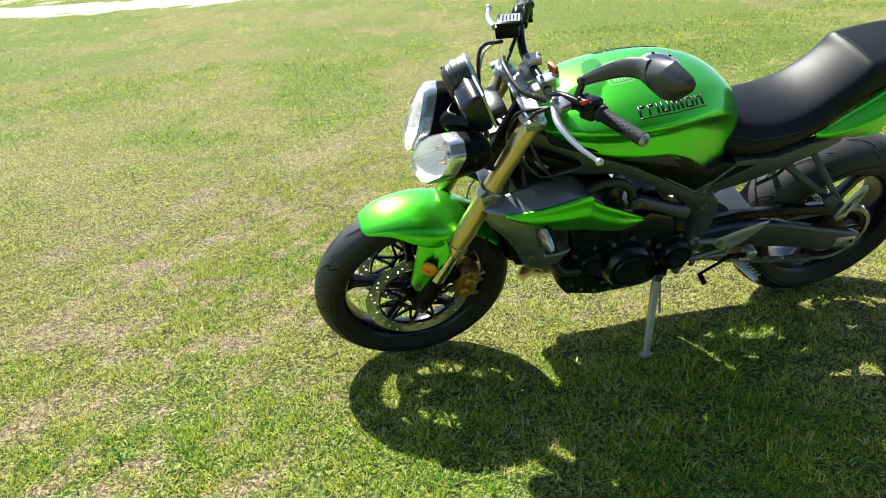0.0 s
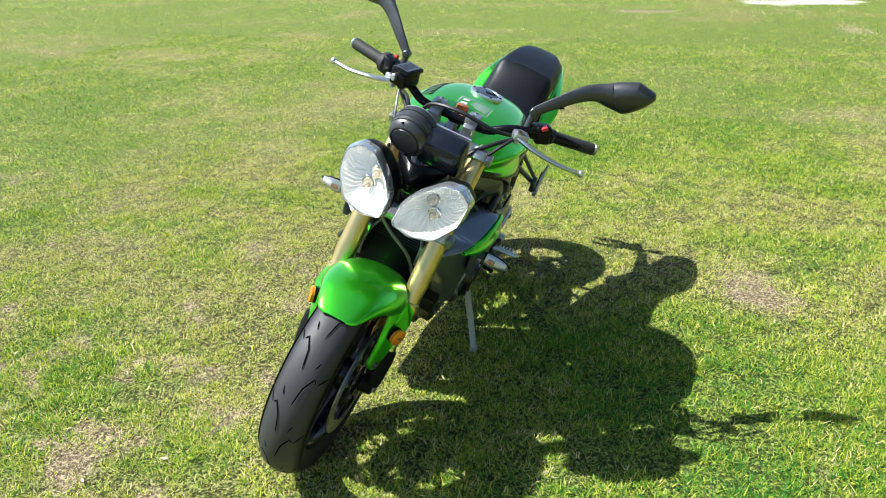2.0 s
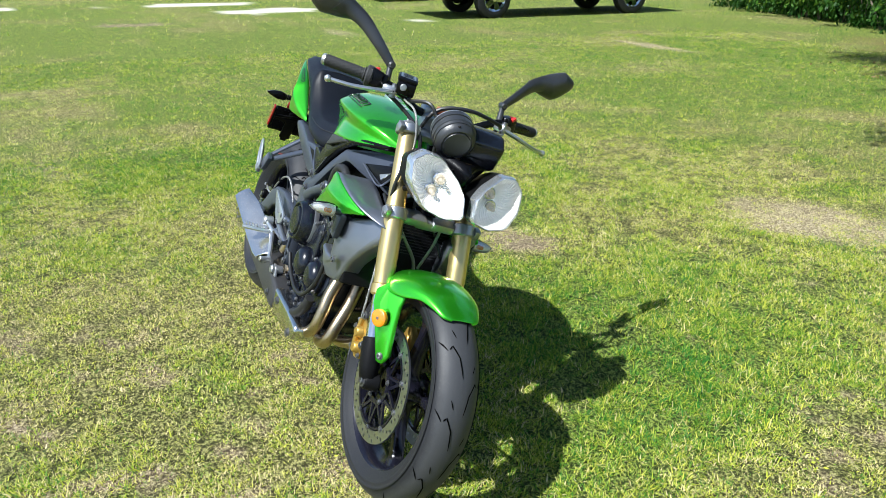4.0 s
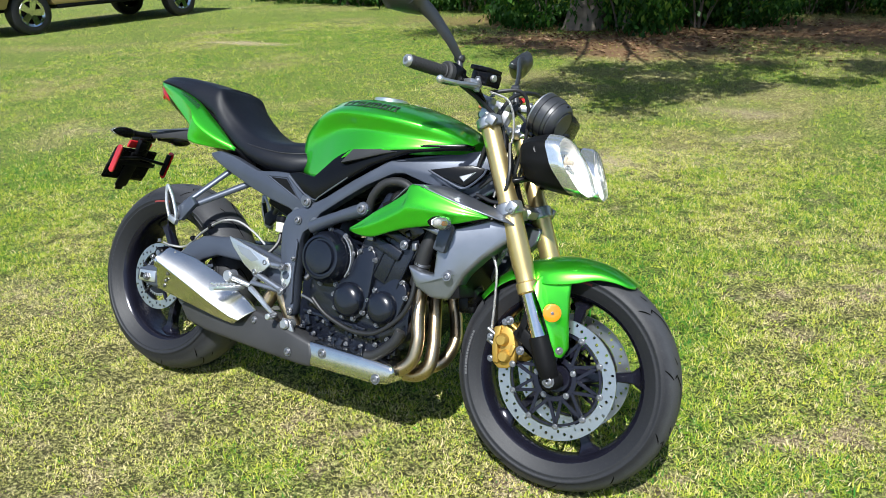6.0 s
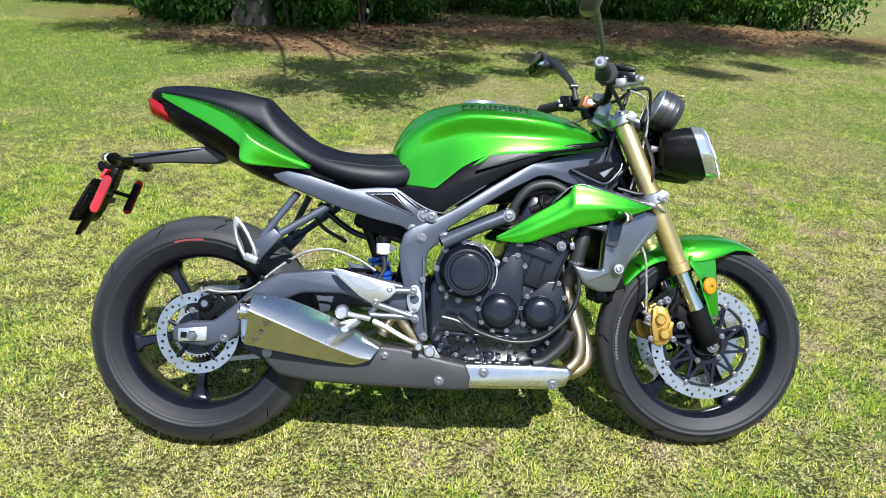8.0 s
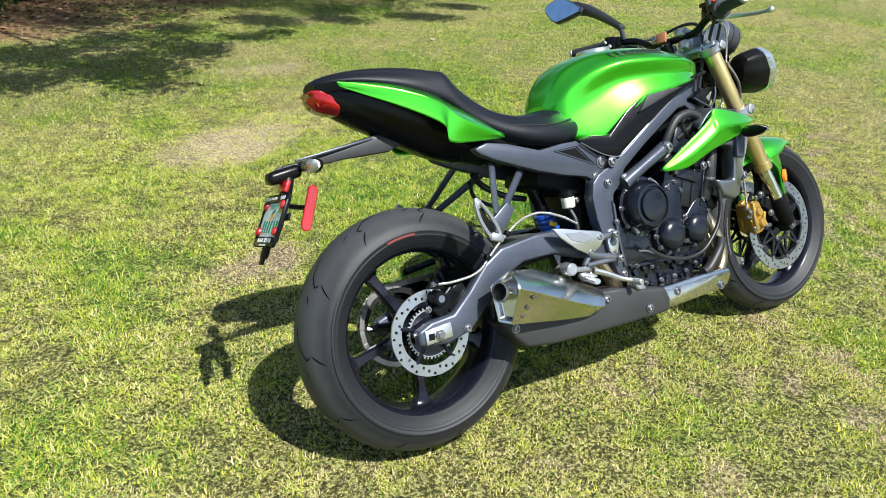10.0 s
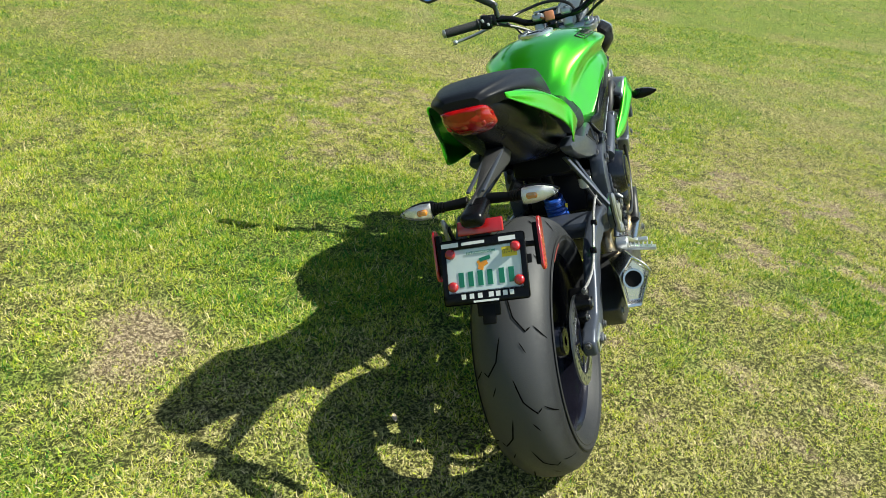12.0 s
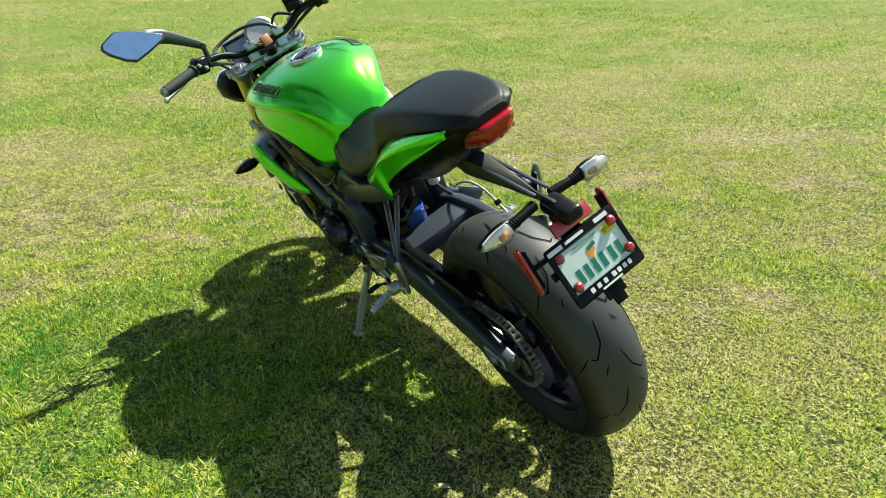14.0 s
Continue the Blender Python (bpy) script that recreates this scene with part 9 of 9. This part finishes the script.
# brake fluid pot
bm = bmesh.new()
rod(bm, (0.497, -0.098, 0.562), (0.497, -0.098, 0.594), 0.0185, 0.0195, 18, 0.003)
pot = part("rear_brake_reservoir", bm, WHITE_PLASTIC, bike, "translucent white brake fluid pot with a black lid")
bm = bmesh.new()
rod(bm, (0.497, -0.098, 0.593), (0.497, -0.098, 0.611), 0.0215, 0.020, 18, 0.002)
part("pot_lid", bm, BLACK_PLASTIC, pot)
bm = bmesh.new()
tube(bm, [(0.497, -0.098, 0.562), (0.502, -0.112, 0.530), (0.490, -0.130, 0.500), (0.475, -0.138, 0.490)], 0.006, 8, 5)
part("pot_hose", bm, HOSE_RUBBER, pot)
bolt((0.522, -0.105, 0.580), (0, -1, 0), pot, 0.006, 0.006)

# ---- footrests
for sd, nm in SIDES:
    bm = bmesh.new()
    prism(bm, [(0.368, 0.528), (0.400, 0.522), (0.528, 0.488), (0.540, 0.470), (0.520, 0.450), (0.482, 0.432), (0.440, 0.455), (0.390, 0.498)], sd * 0.172, sd * 0.180, 0.003)
    fp = part("heel_guard", bm, SATIN_ALU, bike, "polished alloy heel guard")
    bm = bmesh.new()
    prism(bm, [(0.405, 0.508), (0.460, 0.500), (0.498, 0.478), (0.470, 0.468), (0.425, 0.485)], sd * 0.1795, sd * 0.1815, 0.0006, 1)
    part("guard_recess", bm, CAST_ALU, fp)
    bm = bmesh.new()
    for a, b, r_ in (((0.515, 0.470), (0.582, 0.470), 0.010), ((0.480, 0.435), (0.588, 0.400), 0.010), ((0.515, 0.470), (0.470, 0.405), 0.009), ((0.470, 0.405), (0.588, 0.400), 0.008)):
        rod(bm, (a[0], sd * 0.168, a[1]), (b[0], sd * 0.160, b[1]), r_, n=10)
    br = part("footrest_bracket", bm, SHROUD_GREY, bike, "cast alloy footrest bracket")
    for q in ((0.582, 0.470), (0.588, 0.400), (0.520, 0.474), (0.484, 0.440)):
        bolt((q[0], sd * 0.176, q[1]), (0, sd, 0), br, 0.008, 0.006)
    bm = bmesh.new()
    rod(bm, (0.398, sd * 0.165, 0.412), (0.398, sd * 0.200, 0.412), 0.019, 0.017, 18, 0.004)
    part("footrest_pivot", bm, CAST_ALU, br)
    bm = bmesh.new()
    rings(bm, [[Vector((0.440 + w_ * math.cos(a) - 0.25 * t, sd * (0.170 + t), 0.385 - 0.06 * t + h_ * math.sin(a))) for a in np.linspace(0, 2 * math.pi, 11)[:-1]] for t, w_, h_ in ((0, 0.008, 0.008), (0.02, 0.012, 0.009), (0.085, 0.012, 0.008), (0.10, 0.010, 0.007))])
    for k in range(6):
        block(bm, (0.435 - 0.25 * (0.03 + k * 0.012), sd * (0.200 + k * 0.012), 0.393), (0.022, 0.004, 0.006), (0, 0, 0), 0.001)
    part("footrest", bm, SATIN_ALU, br, "toothed alloy footrest")
    bm = bmesh.new()
    rod(bm, (0.395, sd * 0.19, 0.412), (0.470, sd * 0.172, 0.395), 0.008, n=10)
    if sd < 0:
        tube(bm, [(0.480, sd * 0.180, 0.390), (0.520, sd * 0.186, 0.372), (0.565, sd * 0.192, 0.348), (0.600, sd * 0.200, 0.335)], (0.009, 0.008, 0.007, 0.007), 8, 4)
        rod(bm, (0.595, sd * 0.192, 0.335), (0.600, sd * 0.232, 0.332), 0.009, n=10, bev=0.002)
    else:
        tube(bm, [(0.470, sd * 0.176, 0.392), (0.500, sd * 0.180, 0.378), (0.530, sd * 0.182, 0.362), (0.552, sd * 0.186, 0.352)], (0.006, 0.005, 0.005, 0.005), 8, 4)
        rod(bm, (0.550, sd * 0.182, 0.352), (0.553, sd * 0.222, 0.349), 0.008, n=10, bev=0.002)
    part("foot_lever", bm, SATIN_ALU if sd < 0 else BLACK_PLASTIC, br, "rear brake pedal" if sd < 0 else "gear lever")
bm = bmesh.new()
rod(bm, (0.629, -0.150, 0.314), (0.629, -0.194, 0.314), 0.015, n=16, bev=0.004)
prism(bm, [(0.612, 0.330), (0.640, 0.328), (0.660, 0.298), (0.640, 0.292), (0.616, 0.300)], -0.182, -0.172, 0.003)
part("silencer_mount", bm, CAST_ALU, gd)
# shock linkage and battery tray that fill the middle
bm = bmesh.new()
block(bm, (0.50, 0, 0.66), (0.16, 0.17, 0.10), (0, 20, 0), 0.015)
block(bm, (0.46, 0, 0.735), (0.30, 0.17, 0.06), (0, 8, 0), 0.015)
block(bm, (0.560, 0, 0.560), (0.030, 0.17, 0.17), (0, 12, 0), 0.010)
part("battery_tray", bm, BLACK_MATT, bike, "black tray under the seat")
bm = bmesh.new()
tube(bm, [(0.30, 0.06, 0.70), (0.34, 0.075, 0.66), (0.40, 0.06, 0.62), (0.46, 0.05, 0.60)], 0.009, 8, 5)
tube(bm, [(0.28, 0.05, 0.68), (0.31, 0.08, 0.63), (0.38, 0.08, 0.59)], 0.006, 8, 5)
part("under_seat_wiring", bm, BLACK_CABLE, bike)

# ---- side stand
bm = bmesh.new()
pts_ = [(0.672, 0.150, 0.345), (0.690, 0.190, 0.285), (0.708, 0.240, 0.205), (0.722, 0.280, 0.135)]
loops = []
for q, w_ in zip(catmull(pts_, 5), np.linspace(0.013, 0.009, 16)):
    loops.append([q + Vector((float(w_) * a, b * 0.008, b * 0.004)) for a, b in ((-1, -0.6), (-0.7, -1), (0.7, -1), (1, -0.6), (1, 0.6), (0.7, 1), (-0.7, 1), (-1, 0.6))])
rings(bm, loops)
ss = part("side_stand", bm, STAND_GREY, bike, "pale grey side stand pressed into the grass")
bm = bmesh.new()
block(bm, (0.722, 0.283, 0.129), (0.036, 0.026, 0.009), (21.7, 0, 10), 0.003)
part("stand_foot", bm, STAND_GREY, ss)
bm = bmesh.new()
block(bm, (0.672, 0.140, 0.352), (0.060, 0.030, 0.040), (0, 0, 0), 0.006)
part("stand_bracket", bm, BLACK_PLASTIC, ss)
bm = bmesh.new()
tube(bm, [(0.670 + 0.0035 * math.cos(90 * t), 0.165 + 0.050 * t + 0.002 * math.sin(90 * t), 0.335 - 0.10 * t + 0.0035 * math.sin(90 * t)) for t in np.linspace(0, 1, 110)], 0.0017, 5, 1)
part("stand_spring", bm, BOLT_STEEL, ss)
bolt((0.676, 0.166, 0.345), (0, 1, 0), ss, 0.010, 0.008)
